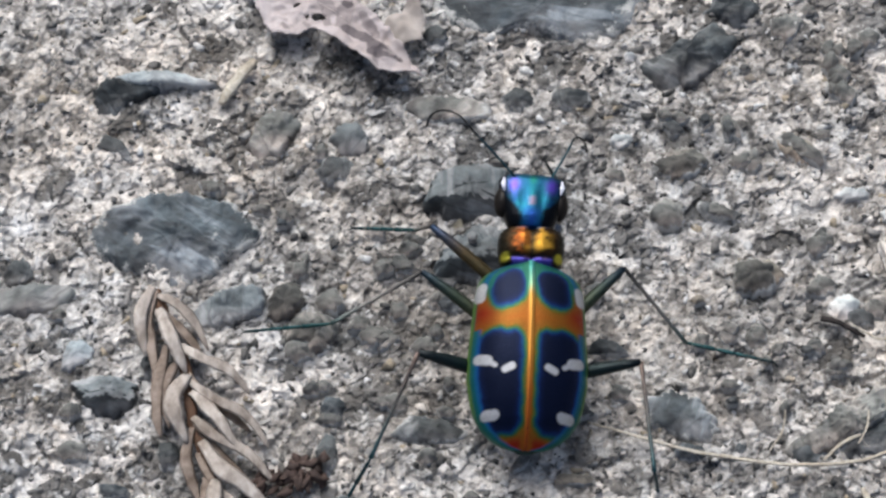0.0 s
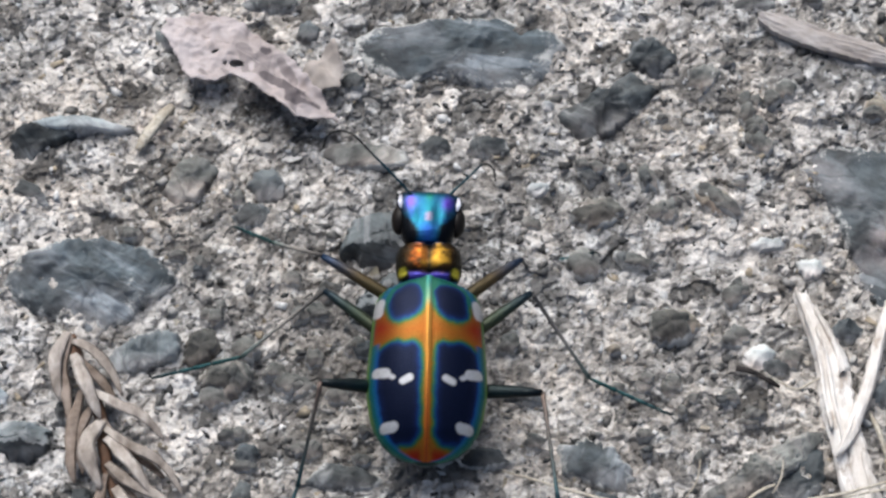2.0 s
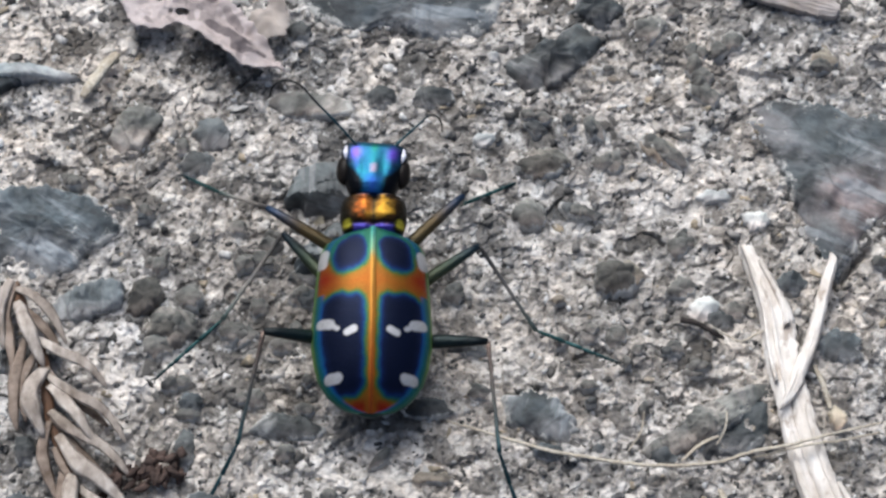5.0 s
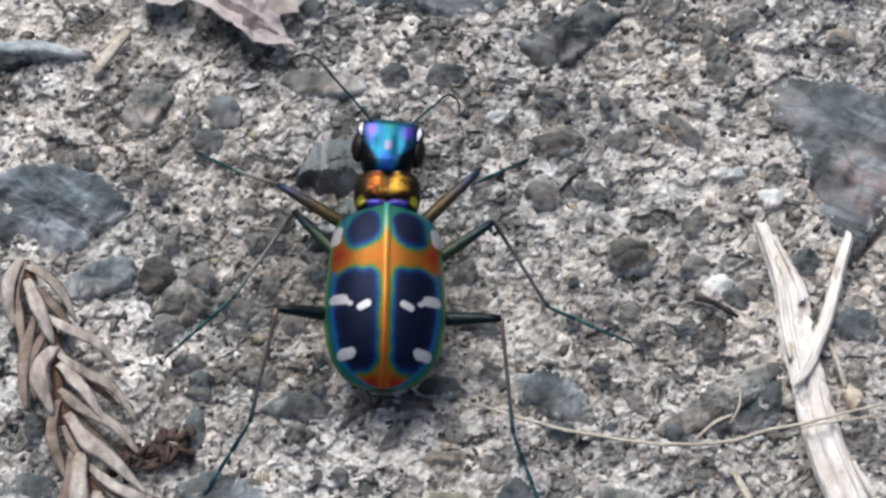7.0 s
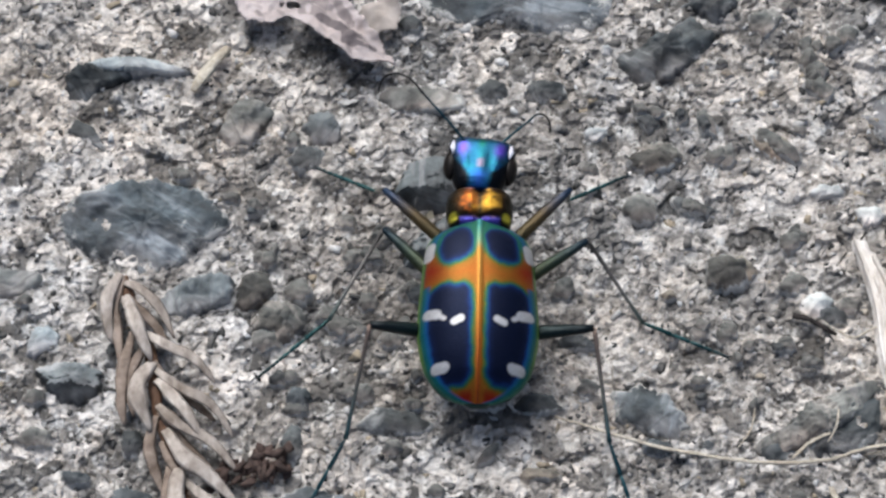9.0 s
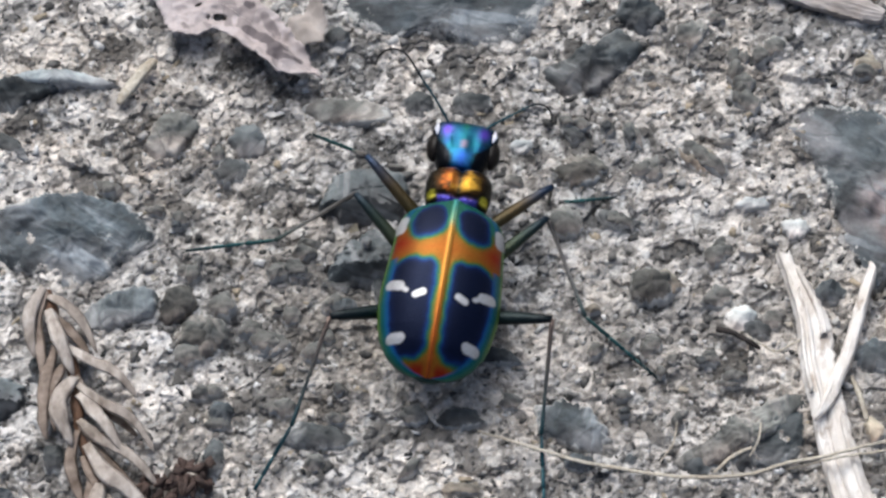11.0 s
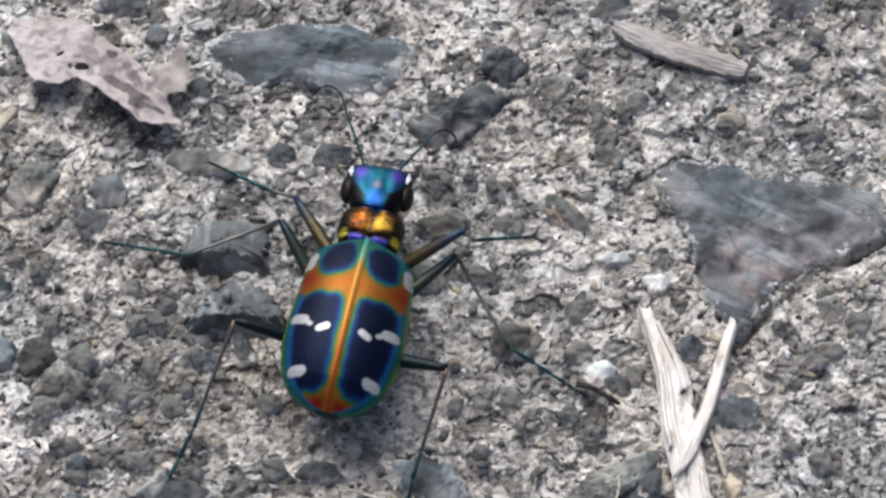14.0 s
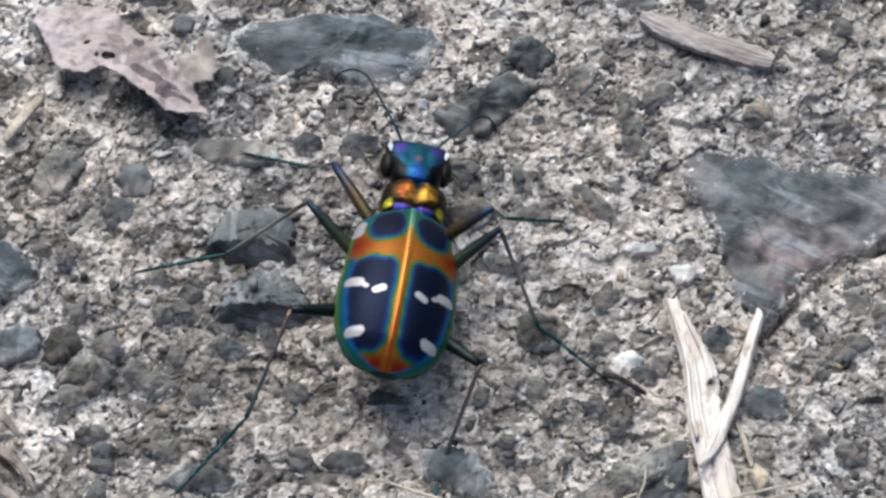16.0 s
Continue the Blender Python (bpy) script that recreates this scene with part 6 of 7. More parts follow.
def build_beetle():
    root = tagged(new("tiger_beetle"), "tiger beetle with iridescent blue, green and orange white-spotted wing cases", "beetle")
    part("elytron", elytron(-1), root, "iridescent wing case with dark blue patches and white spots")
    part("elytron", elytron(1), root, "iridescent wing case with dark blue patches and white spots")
    v, f = barrel([(-6.2, 0.5, -0.1, 0.3), (-5.5, 1.8, -0.3, 0.8), (-4, 3.1, -0.4, 1.3), (-1, 3.55, -0.5, 1.6), (2, 3.4, -0.5, 1.7), (4.5, 3.0, -0.4, 1.6), (5.9, 2.2, -0.2, 1.3), (6.7, 1.5, 0.0, 1.0)])
    part("abdomen", mesh_of("abdomen", v, f, M_UNDER), root, "dark metallic green underside")

    def furrow(x, y):
        return 0.42 * math.exp(-(x / 0.22) ** 2) + 0.18 * math.exp(-((y - 7.05) / 0.14) ** 2) + 0.12 * math.exp(-((y - 8.95) / 0.14) ** 2)

    secs = [(6.5 + 0.09 * k, float(np.interp(6.5 + 0.09 * k, [6.5, 6.7, 7.1, 7.6, 8.3, 8.8, 9.05, 9.3], [1.75, 2.02, 2.16, 2.26, 2.26, 2.16, 2.0, 1.6])), 0.05,
             float(np.interp(6.5 + 0.09 * k, [6.5, 6.9, 7.6, 8.4, 9.0, 9.3], [1.2, 1.4, 1.62, 1.62, 1.4, 1.15]))) for k in range(32)]
    v, f = barrel(secs, 56, 0.9, furrow)
    me = mesh_of("pronotum", v, f, M_THORAX)
    tint(me, pronotum_colour)
    part("pronotum", me, root, "coppery red and gold metallic thorax shield")
    # head, with its eyes, their sky glints as pale plates, jaws and feelers
    grid = [0.0, 0.3, 0.7, 1.3, 1.9, 2.5, 3.0, 3.35, 3.6, 3.8]
    half = [1.45, 1.65, 1.8, 1.95, 2.1, 2.22, 2.28, 2.25, 2.1, 1.7]
    high = [1.0, 1.12, 1.2, 1.2, 1.15, 1.05, 0.95, 0.85, 0.7, 0.45]
    ys = np.linspace(0, 3.8, 38)

    def brow(x, y):
        return 0.12 * math.exp(-((abs(x) - 0.6) / 0.3) ** 2) * math.exp(-((y - 1.9) / 0.9) ** 2)

    v, f = barrel([(y, float(np.interp(y, grid, half)), 0.0, float(np.interp(y, grid, high))) for y in ys], 56, 0.8, brow)
    me = mesh_of("head", v, f, M_HEAD)
    tint(me, head_colour)
    head = part("head", me, root, "metallic blue-green head with violet sides", Matrix.Translation([c * MM for c in HEAD_AT]))
    for side in (-1, 1):
        verts, faces = [], []
        for i in range(17):
            th = math.pi * i / 16
            for j in range(24):
                ph = 2 * math.pi * j / 24
                verts.append((side * 1.92 + 0.6 * math.sin(th) * math.cos(ph), 1.85 + 1.08 * math.cos(th), -0.12 + 0.82 * math.sin(th) * math.sin(ph)))
        for i in range(16):
            for j in range(24):
                a, b2 = i * 24 + j, i * 24 + (j + 1) % 24
                faces.append((a, b2, b2 + 24, a + 24))
        part("eye", mesh_of("eye", verts, faces, M_EYE), head, "large bulging glossy dark compound eye")
        v, f = tube([(side * 1.9, 2.4, 0.72), (side * 1.97, 2.9, 0.62), (side * 1.9, 3.4, 0.46)], [0.06, 0.2, 0.14], 10, 0.5)
        part("eye_glint", mesh_of("eye_glint", v, f, M_EYE_GLINT), head, "pale glossy plate standing for the sky's glint on the eye")
        v, f = tube([(side * 0.8, 2.9, -0.7), (side * 0.95, 3.4, -1.0), (side * 0.5, 3.8, -1.3), (side * -0.05, 4.0, -1.5)], [0.4, 0.34, 0.2, 0.04], 8)
        part("mandible", mesh_of("mandible", v, f, M_UNDER), head, "dark curved jaw")
    beetle_legs["head"] = head
    for side, name in ((-1, "AL"), (1, "AR")):
        size = 1.0 if side < 0 else 0.7
        p = spline([(0, 0, 0), (0, 1.6, 0.7), (0, 4.0, 1.3), (-0.1 * side, 5.6, 1.4), (0.25 * side, 6.7, 1.0), (0.9 * side, 7.2, 0.3), (1.5 * side, 7.0, -0.4)], 34)
        p = [(size * x, size * y, size * z) for x, y, z in p]
        r = [0.09 + 0.02 * (k % 4 == 0) - 0.0011 * k for k in range(34)]
        v, f = tube(p, r, 8)
        me = mesh_of("antenna", v, f, M_LIMB)
        tint(me, lambda x, y, z: blend([(0.0, (0.01, 0.06, 0.08)), (3.0, (0.01, 0.05, 0.07)), (4.2, (0.012, 0.012, 0.014)), (8.0, (0.012, 0.01, 0.01))], y))
        beetle_legs[name] = part("antenna", me, head, "thin dark segmented feeler with a curled tip")
    for key, (fl, tl, sl) in LEG.items():  # upper leg, shin and foot
        fat = {"F": 0.46, "M": 0.46, "H": 0.5}[key]
        hue = {"F": ((0.05, 0.046, 0.02), (0.085, 0.056, 0.018), (0.015, 0.042, 0.1)), "M": ((0.06, 0.058, 0.02), (0.03, 0.045, 0.026), (0.008, 0.022, 0.04)), "H": ((0.004, 0.016, 0.015), (0.004, 0.014, 0.015), (0.003, 0.007, 0.01))}[key]
        femur = limb("femur", fl, [fat * q for q in (0.7, 0.95, 1.02, 1.0, 0.94, 0.84, 0.7, 0.48)], hue, 0.1)
        thin = {"F": 1.0, "M": 1.0, "H": 1.0}[key]
        tibia = limb("tibia", tl, [thin * q for q in (0.16, 0.17, 0.14, 0.155, 0.13, 0.15, 0.125, 0.145, 0.12, 0.14, 0.12, 0.15, 0.14, 0.18)], ((0.2, 0.14, 0.115), (0.13, 0.13, 0.12), (0.035, 0.1, 0.115)) if key == "H" else ((0.05, 0.045, 0.042), (0.34, 0.31, 0.28), (0.1, 0.15, 0.14)))
        tarsus = tarsus_mesh(sl, ((0.015, 0.045, 0.06), (0.03, 0.1, 0.12), (0.025, 0.06, 0.08)) if key == "H" else ((0.016, 0.06, 0.058), (0.022, 0.09, 0.095), (0.01, 0.02, 0.024)))
        for s in "LR":
            beetle_legs[s + key] = (part("femur", femur, root, "stout metallic upper leg"), part("tibia", tibia, root, "slender spiny shin"), part("tarsus", tarsus, root, "thin jointed foot with claws"), s + key)
    return root


beetle = build_beetle()
TIMES = [k / 10 for k in range(161)]


# the beetle stands still and then darts: (from, to, start of the dart, its end)
DARTS = ((0.5, 1.0, 0.62, 0.8), (9.0, 9.5, 9.1, 9.22), (12.0, 12.5, 12.1, 12.38))


def eased(rows, t):
    """Row values at t, easing from row to row, with the darts hurried."""
    for begin, end, start, stop in DARTS:
        if begin < t < end:
            t = begin + (end - begin) * max(0.0, min(1.0, (t - start) / (stop - start)))
    for (a, *p), (b2, *q) in zip(rows, rows[1:]):
        if t <= b2 + 1e-6:
            u = max(0.0, min(1.0, (t - a) / (b2 - a)))
            u = u * u * (3 - 2 * u)
            return [np.array(e, float) * (1 - u) + np.array(g, float) * u for e, g in zip(p, q)]
    return [np.array(e, float) for e in rows[-1][1:]]


def stretch_pose(a, b2):
    """A pose at a whose y axis points to b2."""
    y = (b2 - a).normalized()
    x = y.cross(Vector((0, 0, 1)))
    x = x.normalized() if x.length > 1e-3 else Vector((1, 0, 0))
    z = x.cross(y)
    m = Matrix((x, y, z)).transposed().to_4x4()
    m.translation = a * MM
    return m


def body_at(rows, t):
    x, y, z, rx, ry, rz = [float(e) for e in eased(rows, t)]
    # it tips forward as it starts and stops
    rx -= 15 * math.exp(-((t - 0.85) / 0.075) ** 2) + 8 * math.exp(-((t - 9.1) / 0.05) ** 2)
    return pose(x * MM, y * MM, z * MM, rx, ry, rz)


# ---- gravel and grit of the concrete ----
def pebble_shape(seed):
    """An angular chip: the hull of a few scattered points."""
    rnd = random.Random(seed)
    bm = bmesh.new()
    for _ in range(9):
        v = Vector((rnd.gauss(0, 1), rnd.gauss(0, 1), rnd.gauss(0, 1))).normalized() * rnd.uniform(0.6, 1.25)
        bm.verts.new((v.x, v.y * 0.75, max(-0.4, min(0.38, v.z * 0.6))))
    bmesh.ops.convex_hull(bm, input=bm.verts)
    bmesh.ops.delete(bm, geom=[v for v in bm.verts if not v.link_faces], context="VERTS")
    bmesh.ops.triangulate(bm, faces=bm.faces)
    bm.verts.index_update()
    vs = np.array([tuple(v.co) for v in bm.verts])
    fs = np.array([[v.index for v in f.verts] for f in bm.faces])
    bm.free()
    return vs, fs


SHAPES = [pebble_shape(100 + k) for k in range(8)]


def scatter_grit():
    rs = np.random.RandomState(7)
    n = 9000
    x, y = rs.uniform(-38, 44, n), rs.uniform(-26, 30, n)
    r = np.clip(np.exp(rs.normal(-1.25, 0.38, n)), 0.13, 0.7)
    h = ground_height(x, y)
    co, tri, base = [], [], 0
    for k in range(n):
        vs, fs = SHAPES[k % 8]
        a = rs.uniform(0, 6.28)
        c, s = math.cos(a), math.sin(a)
        st = rs.uniform(0.7, 1.3)
        v = np.stack([(vs[:, 0] * c * st - vs[:, 1] * s) * r[k] + x[k], (vs[:, 0] * s * st + vs[:, 1] * c) * r[k] + y[k], vs[:, 2] * r[k] + h[k] + rs.uniform(-0.45, 0.05) * r[k]], 1)
        co.append(v)
        tri.append(fs + base)
        base += len(vs)
    co, tri = np.concatenate(co) * MM, np.concatenate(tri)
    me = bpy.data.meshes.new("grit")
    me.vertices.add(len(co))
    me.vertices.foreach_set("co", co.ravel())
    me.loops.add(tri.size)
    me.loops.foreach_set("vertex_index", tri.ravel())
    me.polygons.add(len(tri))
    me.polygons.foreach_set("loop_start", np.arange(0, tri.size, 3))
    me.materials.append(M_GRIT)
    me.update(calc_edges=True)
    ob = new("grit", me)
    ob.parent = ground
    return tagged(ob, "fine mixed grey, white and dark grit", kind="stuff")


scatter_grit()


def scatter_gravel():
    rs = np.random.RandomState(21)
    meshes = []
    for vs, fs in SHAPES:
        meshes.append(mesh_of("pebble", [tuple(v) for v in vs], [tuple(int(i) for i in f) for f in fs], M_PEBBLE, False))
    for k in range(300):
        x, y = rs.uniform(-34, 42), rs.uniform(-23, 27)
        r = float(np.clip(np.exp(rs.normal(-0.3, 0.3)), 0.45, 1.5))
        ob = new("pebble", meshes[k % 8])
        ob.parent = ground
        ob.matrix_basis = Matrix.LocRotScale((x * MM, y * MM, (float(ground_height(np.array(x), np.array(y))) - 0.34 * r) * MM), Euler((rs.uniform(-0.3, 0.3), rs.uniform(-0.3, 0.3), rs.uniform(0, 6.28))), (r, r * rs.uniform(0.6, 1.0), r * 0.8))


scatter_gravel()


# ---- what moves ----
def motions():
    body_rows = [
        (0, 1.40, -10.97, 4.34, 12.0, 5.0, -1.5),
        (0.5, 1.16, -10.57, 4.32, 8.7, 4.8, -2.0),
        (1, 0.48, -8.61, 4.27, 0.5, 4.2, -1.8),
        (1.5, 0.53, -8.39, 4.28, 5.7, 2.7, -2.1),
        (2, 0.38, -8.34, 4.30, 9.3, 1.7, -1.0),
        (2.5, 0.42, -8.36, 4.29, 9.3, 1.0, -1.0),
        (3, 0.40, -8.38, 4.29, 9.6, 0.8, -1.2),
        (3.5, 0.41, -8.37, 4.29, 9.4, 0.6, -1.1),
        (4, 0.36, -8.43, 4.29, 9.0, 0.4, -0.8),
        (4.5, 0.40, -8.45, 4.30, 9.0, 0.5, -0.6),
        (4.7, 0.39, -8.48, 4.31, 9.3, 0.5, -0.8),
        (6.8, 0.53, -8.30, 4.28, 7.1, 1.8, -0.7),
        (7, 0.53, -8.34, 4.28, 7.1, 1.8, -0.8),
        (7.5, 0.51, -8.35, 4.29, 7.0, 1.7, -0.6),
        (8, 0.30, -8.28, 4.30, 5.2, 1.5, -0.3),
        (8.5, 0.30, -8.26, 4.32, 5.0, 1.6, -0.3),
        (9, 0.27, -8.28, 4.32, 5.3, 2.3, -0.1),
        (9.5, 1.04, -7.17, 4.34, 6.3, 3.4, -5.7),
        (9.7, 1.37, -7.12, 4.30, -2.6, 4.5, -4.3),
        (11.8, 3.71, -4.72, 4.31, 5.2, 4.5, -9.5),
        (12, 3.74, -4.70, 4.32, 5.3, 4.6, -9.5),
        (12.5, 5.78, -4.21, 4.30, -3.9, 2.7, -11.4),
        (13, 6.10, -3.81, 4.31, -7.1, 3.6, -11.5),
        (13.5, 6.08, -3.89, 4.32, -5.6, 3.1, -11.3),
        (14, 5.97, -4.20, 4.32, 0.1, 1.9, -11.4),
        (14.5, 6.09, -3.59, 4.28, -6.0, 3.6, -12.1),
        (14.7, 7.8, -2.55, 4.24, -7.6, 9.4, -6.2),
        (15, 7.81, -2.54, 4.24, -7.8, 9.6, -5.7),
        (15.5, 7.65, -2.41, 4.24, -5.6, 9.7, -7.1),
        (16, 7.54, -2.35, 4.22, -6.5, 9.0, -8.4),
    ]
    walk(beetle, [(t, body_at(body_rows, t)) for t in TIMES])

    def legs_step(leg, rows):
        femur, tibia, tarsus, key = leg
        fl, tl, sl = LEG[key[1]]
        hx, hy, hz = HIP[key[1]]
        hip = Vector(((-hx if key[0] == "L" else hx) * MM, hy * MM, hz * MM))
        paths = ([], [], [])
        for t in TIMES:
            m = body_at(body_rows, t)
            inv = m.inverted()
            knee, ankle, toe = [Vector(e) for e in eased(rows, t)]
            a = (m @ hip) / MM
            b2 = a + (knee - a).normalized() * fl
            c = b2 + (ankle - b2).normalized() * tl
            for out, p, q in zip(paths, (a, b2, c), (b2, c, toe)):
                out.append((t, inv @ stretch_pose(p, q)))
        for ob, out in zip((femur, tibia, tarsus), paths):
            walk(ob, out)

    legs_step(beetle_legs['LF'], [
        (0, (-5.6, -1.0, 6.8), (-6.1, 0.3, 2.7), (-11.9, 1.7, 0.8)),
        (0.5, (-4.9, -0.5, 6.5), (-6.3, 0.8, 2.7), (-11.8, 1.5, 0.8)),
        (1, (-6.4, 0.6, 5.3), (-10.5, 2.8, 3.0), (-12.4, 5.5, 0.1)),
        (1.5, (-7.1, 0.7, 5.6), (-12.2, 3.6, 3.0), (-14.2, 6.5, 0.1)),
        (3.5, (-7.1, 0.3, 5.7), (-11.4, 3.2, 3.0), (-13.9, 6.2, 0.4)),
        (7, (-7.1, 0.4, 5.7), (-11.5, 3.5, 3.0), (-13.6, 6.5, 0.1)),
        (7.6, (-7.1, 0.4, 5.7), (-11.5, 3.5, 3.0), (-13.6, 6.5, 0.1)),
        (8, (-6.1, 1.2, 5.5), (-6.9, 3.0, 1.7), (-11.2, 5.6, 0.8)),
        (9, (-6.1, 1.4, 5.0), (-6.8, 3.4, 1.3), (-11.2, 5.7, 0.8)),
        (9.5, (-5.5, 2.2, 6.1), (-6.4, 3.8, 2.2), (-12.0, 5.8, 0.8)),
        (12, (-0.8, 6.1, 6.7), (-1.5, 8.6, 3.0), (-3.3, 11.8, 0.1)),
        (12.5, (1.4, 6.3, 4.7), (-0.0, 8.5, 1.3), (-4.6, 11.3, 0.8)),
        (13, (1.9, 6.9, 4.1), (1.0, 9.1, 0.6), (-5.2, 12.2, 0.8)),
        (14.5, (2.3, 7.5, 2.7), (0.8, 9.0, 0.5), (-4.1, 11.3, 0.8)),
        (15, (3.0, 8.3, 3.0), (1.5, 10.0, 0.5), (-5.3, 11.2, 0.8)),
        (16, (3.1, 8.6, 3.7), (1.6, 10.2, 0.5), (-5.6, 11.6, 0.8)),
    ])
    legs_step(beetle_legs['LM'], [
        (0, (-5.6, -4.5, 5.6), (-12.0, -7.2, 3.0), (-19.2, -6.5, 0.8)),
        (0.5, (-5.7, -4.0, 5.4), (-12.2, -7.0, 3.0), (-19.0, -6.6, 0.8)),
        (1, (-6.3, -1.9, 4.3), (-12.6, -5.8, 1.9), (-18.8, -6.5, 0.8)),
        (1.5, (-6.4, -1.7, 4.2), (-12.5, -5.6, 1.8), (-18.6, -6.5, 0.8)),
        (3.5, (-6.4, -1.5, 4.1), (-12.1, -5.6, 1.6), (-18.1, -6.0, 0.1)),
        (3.8, (-6.4, -1.5, 4.1), (-12.1, -5.6, 1.6), (-18.1, -6.0, 0.1)),
        (4, (-4.4, -2.9, 6.0), (-3.5, -9.0, 5.5), (-2.8, -13.6, 4.5)),
        (4.2, (-4.4, -2.9, 6.0), (-3.3, -8.2, 5.5), (-2.6, -12.7, 4.5)),
        (4.5, (-5.6, -0.8, 3.6), (-10.0, -6.4, 0.8), (-14.2, -10.5, 0.8)),
        (7, (-5.6, -0.8, 3.6), (-10.0, -6.4, 0.8), (-14.2, -10.5, 0.8)),
        (8, (-6.1, -1.1, 4.2), (-10.1, -7.0, 0.8), (-14.2, -10.4, 0.8)),
        (9, (-6.1, -1.0, 3.8), (-10.1, -6.9, 0.8), (-14.1, -10.4, 0.8)),
        (9.5, (-4.5, 1.3, 6.5), (-10.1, -0.9, 2.7), (-17.7, -0.4, 0.8)),
        (12, (-2.5, 2.5, 5.8), (-7.5, 1.3, 0.8), (-13.7, 0.4, 0.5)),
        (12.5, (1.0, 3.7, 5.7), (-4.9, 3.1, 1.7), (-11.2, 4.5, 0.8)),
        (13, (1.1, 4.1, 5.7), (-4.6, 3.8, 1.4), (-11.8, 4.7, 0.8)),
        (14.5, (1.4, 4.2, 5.6), (-5.1, 2.4, 3.0), (-12.4, 5.2, 0.8)),
        (14.6, (1.4, 4.2, 5.6), (-5.1, 2.4, 3.0), (-12.4, 5.2, 0.8)),
        (14.8, (4.2, 5.7, 6.0), (3.7, -1.3, 1.5), (3.1, -7.0, 4.0)),
        (15, (4.2, 5.7, 6.0), (3.7, -1.3, 1.5), (3.1, -7.0, 4.0)),
        (15.2, (4.2, 5.7, 6.0), (3.7, -1.3, 1.5), (3.1, -7.0, 4.0)),
        (15.4, (1.3, 4.8, 5.4), (-4.1, 2.8, 1.2), (-11.6, 1.4, 0.4)),
        (16, (1.3, 4.8, 5.4), (-4.1, 2.8, 1.2), (-11.6, 1.4, 0.4)),
    ])
    legs_step(beetle_legs['LH'], [
        (0, (-5.8, -10.9, 6.0), (-9.2, -17.2, 2.4), (-10.5, -18.3, 0.1)),
        (0.5, (-6.0, -10.6, 6.1), (-9.1, -16.7, 2.6), (-9.6, -16.7, 0.1)),
        (1, (-6.4, -10.2, 6.4), (-8.2, -13.9, 0.5), (-8.5, -15.2, 0.8)),
        (1.5, (-6.5, -9.6, 6.0), (-8.1, -13.6, 0.5), (-8.4, -15.0, 0.8)),
        (3.5, (-6.8, -9.4, 5.6), (-8.7, -16.3, 1.6), (-9.3, -17.3, 0.1)),
        (7, (-6.5, -9.5, 5.9), (-8.4, -16.2, 2.0), (-11.4, -20.4, 0.2)),
        (8, (-6.5, -9.6, 6.4), (-8.3, -16.5, 2.4), (-12.0, -20.8, 0.2)),
        (9, (-6.8, -9.5, 6.0), (-8.5, -16.4, 2.0), (-10.5, -19.3, 0.4)),
        (9.5, (-6.0, -9.4, 5.6), (-7.9, -15.2, 0.9), (-9.5, -18.3, 0.1)),
        (12, (-3.6, -6.5, 5.4), (-6.5, -13.2, 1.7), (-8.4, -15.8, 0.3)),
        (12.5, (-1.9, -3.5, 4.8), (-3.6, -6.0, 0.5), (-5.1, -12.2, 0.1)),
        (13, (-1.3, -4.0, 5.9), (-3.5, -6.6, 0.5), (-5.4, -12.9, 0.1)),
        (14.5, (-1.4, -3.9, 5.6), (-4.2, -10.5, 1.7), (-6.3, -14.3, 0.2)),
        (15, (0.9, -4.6, 6.6), (-2.2, -11.2, 2.8), (-5.0, -14.2, 0.8)),
        (16, (0.6, -4.4, 6.5), (-2.3, -10.7, 2.8), (-6.5, -14.7, 0.7)),
    ])
    legs_step(beetle_legs['RF'], [
        (0, (3.7, 0.7, 2.3), (4.2, 4.2, 0.5), (2.9, 4.1, 5.0)),
        (0.2, (7.3, -0.5, 3.1), (7.8, 0.9, 0.5), (11.1, 2.7, 0.1)),
        (0.5, (7.3, -0.5, 3.1), (7.8, 0.9, 0.5), (11.1, 2.7, 0.1)),
        (1, (6.2, 1.1, 2.2), (6.5, 1.6, 0.5), (10.9, 2.3, 0.1)),
        (1.5, (7.0, 1.4, 2.8), (7.4, 2.3, 0.5), (12.0, 3.3, 0.1)),
        (3.5, (6.7, 1.7, 4.7), (6.6, 3.2, 0.7), (9.3, 4.7, 0.1)),
        (7, (6.8, 1.7, 4.6), (6.6, 3.1, 0.6), (9.3, 4.8, 0.1)),
        (8, (6.5, 1.6, 4.8), (6.3, 3.1, 0.8), (9.6, 5.2, 0.1)),
        (9, (6.5, 1.7, 4.6), (6.3, 3.1, 0.6), (10.0, 5.2, 0.1)),
        (9.5, (8.4, 1.6, 5.6), (8.3, 3.2, 1.6), (11.8, 5.6, 0.1)),
        (12, (11.1, 4.4, 2.3), (11.3, 4.8, 0.5), (15.4, 3.7, 0.8)),
        (12.5, (13.8, 2.2, 6.2), (14.4, 4.0, 2.3), (18.8, 5.1, 0.8)),
        (13, (13.4, 2.0, 6.9), (14.4, 3.7, 3.0), (19.1, 5.3, 0.8)),
        (14.5, (13.5, 2.3, 6.9), (14.6, 3.9, 3.0), (19.5, 5.6, 0.8)),
        (15, (13.5, 2.8, 7.5), (14.4, 4.5, 3.0), (20.0, 5.5, 0.8)),
        (16, (13.8, 2.9, 7.5), (14.9, 4.7, 3.0), (19.8, 5.8, 0.8)),
    ])
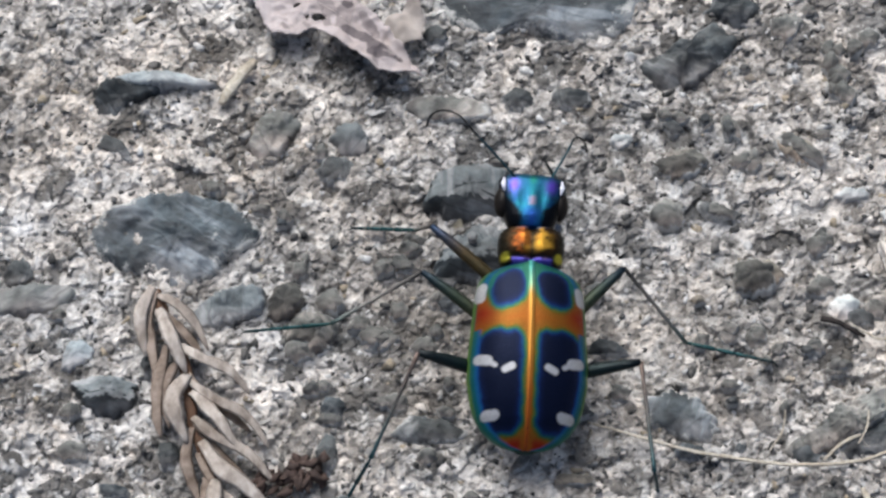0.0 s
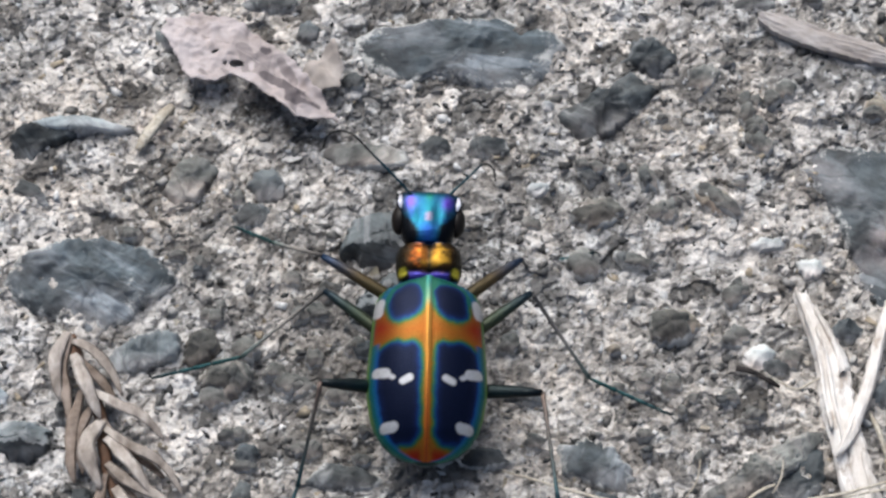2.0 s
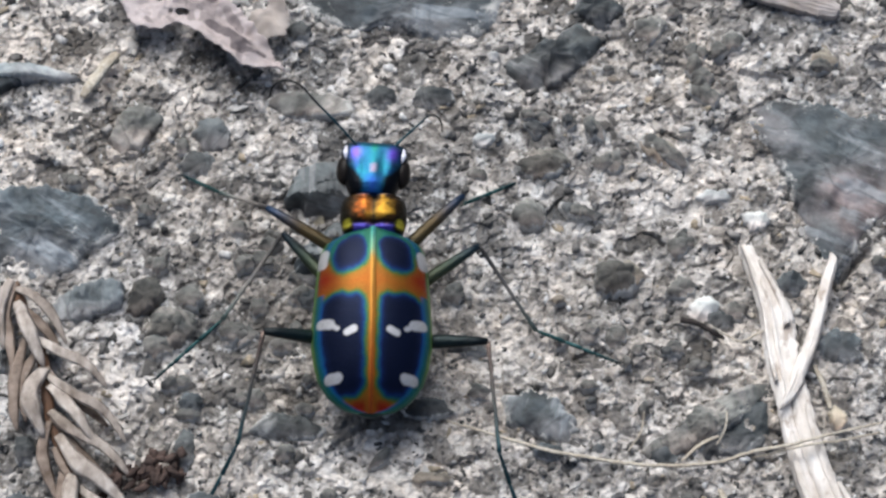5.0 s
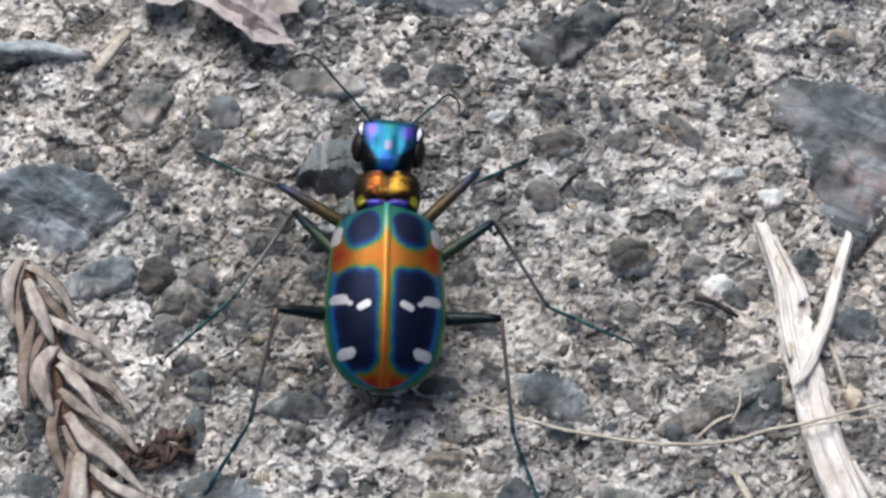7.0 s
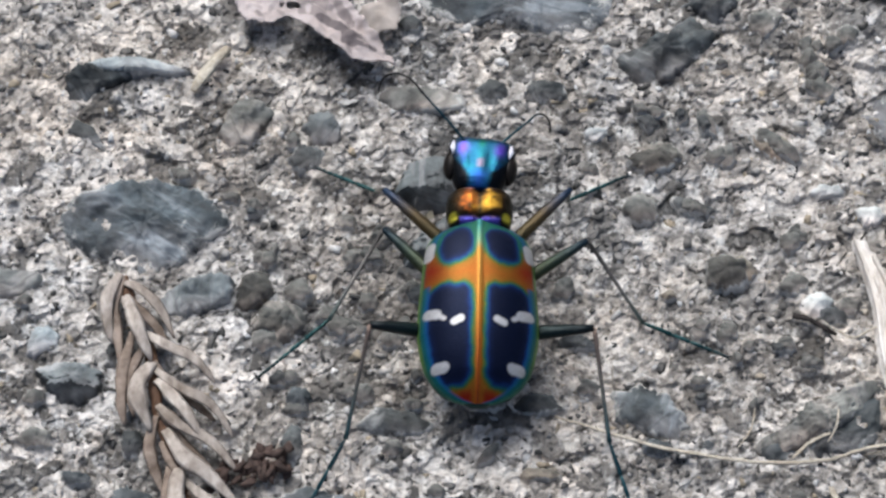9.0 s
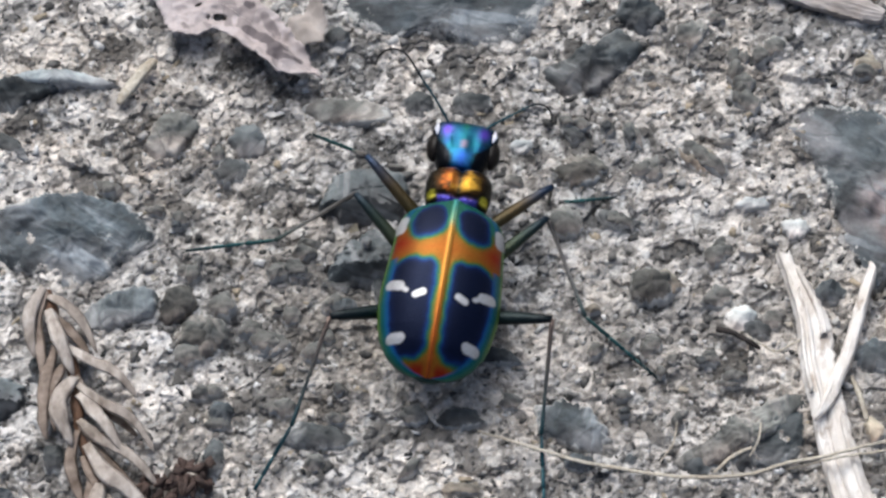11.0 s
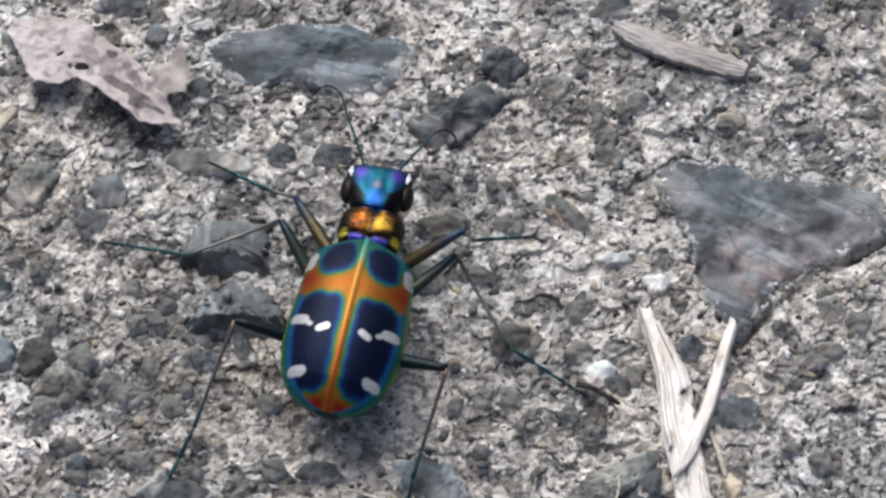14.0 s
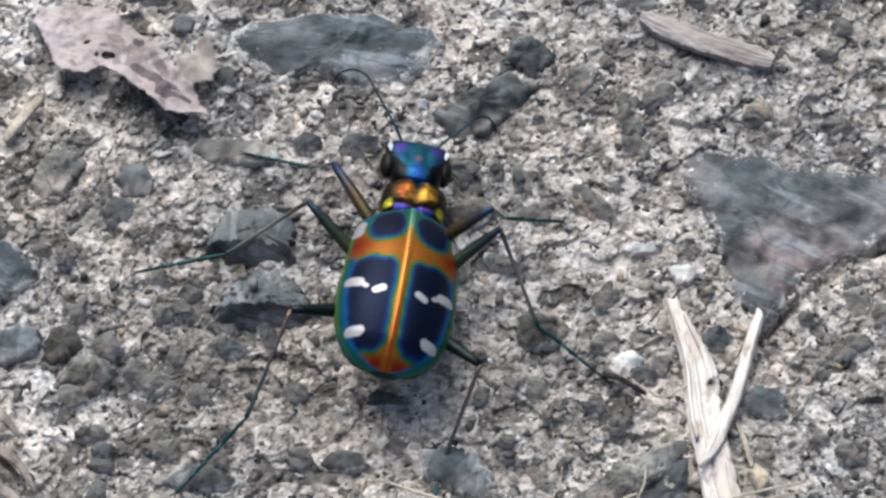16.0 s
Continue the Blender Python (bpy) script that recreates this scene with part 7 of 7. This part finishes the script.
    legs_step(beetle_legs['RM'], [
        (0, (8.0, -4.0, 4.7), (11.7, -6.8, 0.5), (17.1, -9.0, 0.8)),
        (0.5, (7.8, -3.9, 5.4), (11.3, -6.5, 0.5), (16.5, -9.2, 0.8)),
        (1, (7.0, -1.6, 3.6), (10.9, -7.5, 3.0), (15.9, -8.7, 0.1)),
        (1.5, (7.5, -1.8, 4.2), (11.2, -6.1, 0.5), (15.9, -9.1, 0.8)),
        (3.5, (7.6, -2.1, 4.2), (11.3, -6.2, 0.5), (16.7, -9.0, 0.8)),
        (7, (7.8, -2.4, 5.0), (11.4, -6.3, 0.5), (16.4, -9.1, 0.8)),
        (8, (7.6, -2.4, 5.0), (11.2, -6.1, 0.5), (15.7, -9.0, 0.8)),
        (9, (7.6, -2.5, 5.0), (11.0, -5.8, 0.5), (16.7, -8.6, 0.1)),
        (9.5, (8.7, -1.3, 5.0), (11.7, -5.5, 0.5), (17.1, -8.6, 0.1)),
        (12, (10.7, 1.9, 3.5), (12.9, -4.7, 1.8), (15.5, -7.7, 0.2)),
        (12.5, (13.0, 0.5, 6.1), (16.8, -4.4, 2.6), (21.6, -6.0, 0.1)),
        (13, (13.4, 1.6, 5.0), (16.7, -2.8, 0.5), (22.0, -6.3, 0.1)),
        (14.5, (13.4, 1.8, 5.0), (17.0, -3.8, 1.5), (22.0, -6.5, 0.2)),
        (15, (14.5, 2.2, 5.9), (17.4, -3.6, 2.3), (22.5, -7.2, 0.3)),
        (16, (14.4, 2.3, 5.9), (17.0, -2.4, 1.2), (22.7, -6.9, 0.1)),
    ])
    legs_step(beetle_legs['RH'], [
        (0, (9.3, -10.7, 4.0), (9.5, -16.9, 3.0), (9.9, -18.4, 0.4)),
        (0.5, (9.0, -10.7, 3.8), (9.3, -16.7, 3.0), (9.5, -16.9, 0.1)),
        (1, (8.5, -9.5, 3.6), (8.6, -15.1, 3.0), (8.8, -14.9, 0.1)),
        (1.5, (8.5, -9.2, 3.6), (8.8, -15.0, 3.0), (9.1, -15.2, 0.1)),
        (3.5, (8.3, -9.1, 3.6), (8.7, -16.7, 2.8), (9.3, -17.6, 0.1)),
        (7, (8.4, -9.0, 3.6), (9.0, -16.1, 0.6), (10.5, -20.4, 0.1)),
        (8, (8.2, -8.6, 3.8), (8.9, -15.8, 1.1), (11.9, -22.1, 0.1)),
        (9, (8.3, -8.5, 3.8), (9.0, -15.8, 0.8), (10.1, -18.9, 0.1)),
        (9.5, (8.9, -8.3, 3.4), (9.1, -16.2, 0.5), (9.8, -18.8, 0.8)),
        (12, (11.0, -6.4, 4.8), (9.9, -12.5, 0.5), (9.7, -15.6, 0.1)),
        (12.5, (12.2, -7.4, 5.9), (11.2, -11.0, 0.5), (10.7, -13.6, 0.8)),
        (13, (12.7, -7.2, 5.4), (11.2, -10.3, 0.5), (10.1, -13.1, 0.1)),
        (14.5, (12.5, -7.2, 5.4), (10.4, -13.6, 1.6), (10.1, -15.6, 0.1)),
        (15, (13.2, -7.7, 4.7), (10.7, -12.8, 0.5), (10.3, -15.5, 0.8)),
        (16, (13.1, -7.3, 4.6), (11.0, -11.7, 0.5), (10.2, -14.8, 0.1)),
    ])

    walk(beetle_legs["head"], [(t, pose(HEAD_AT[0] * MM, HEAD_AT[1] * MM, HEAD_AT[2] * MM, pitch, 0, yaw)) for t, pitch, yaw in (
        (0, 0, -2), (4.7, 1, -3), (6.8, 3, -5), (9, 3, -5), (9.7, -2, -2), (11.8, -3, 0), (12.5, -4, 1), (13, -6, 3), (14.5, -6, 3), (15, -6, 1), (16, -6, 3))])
    # feelers: swing about their roots
    for key, side, rise, rows in (("AL", -1, 0, [(0, 50), (9, 50), (12, 36), (13, 30), (14.5, 28), (16, 36)]), ("AR", 1, -30, [(0, 24), (0.6, 38), (9, 38), (12, 58), (13, 44), (14.5, 34), (15, 36), (16, 44)])):
        walk(beetle_legs[key], [(t, pose(side * 1.1 * MM, 3.3 * MM, 0.55 * MM, rise if t < 10 else 0.0, 0, -side * float(a))) for t, a in rows])


motions()
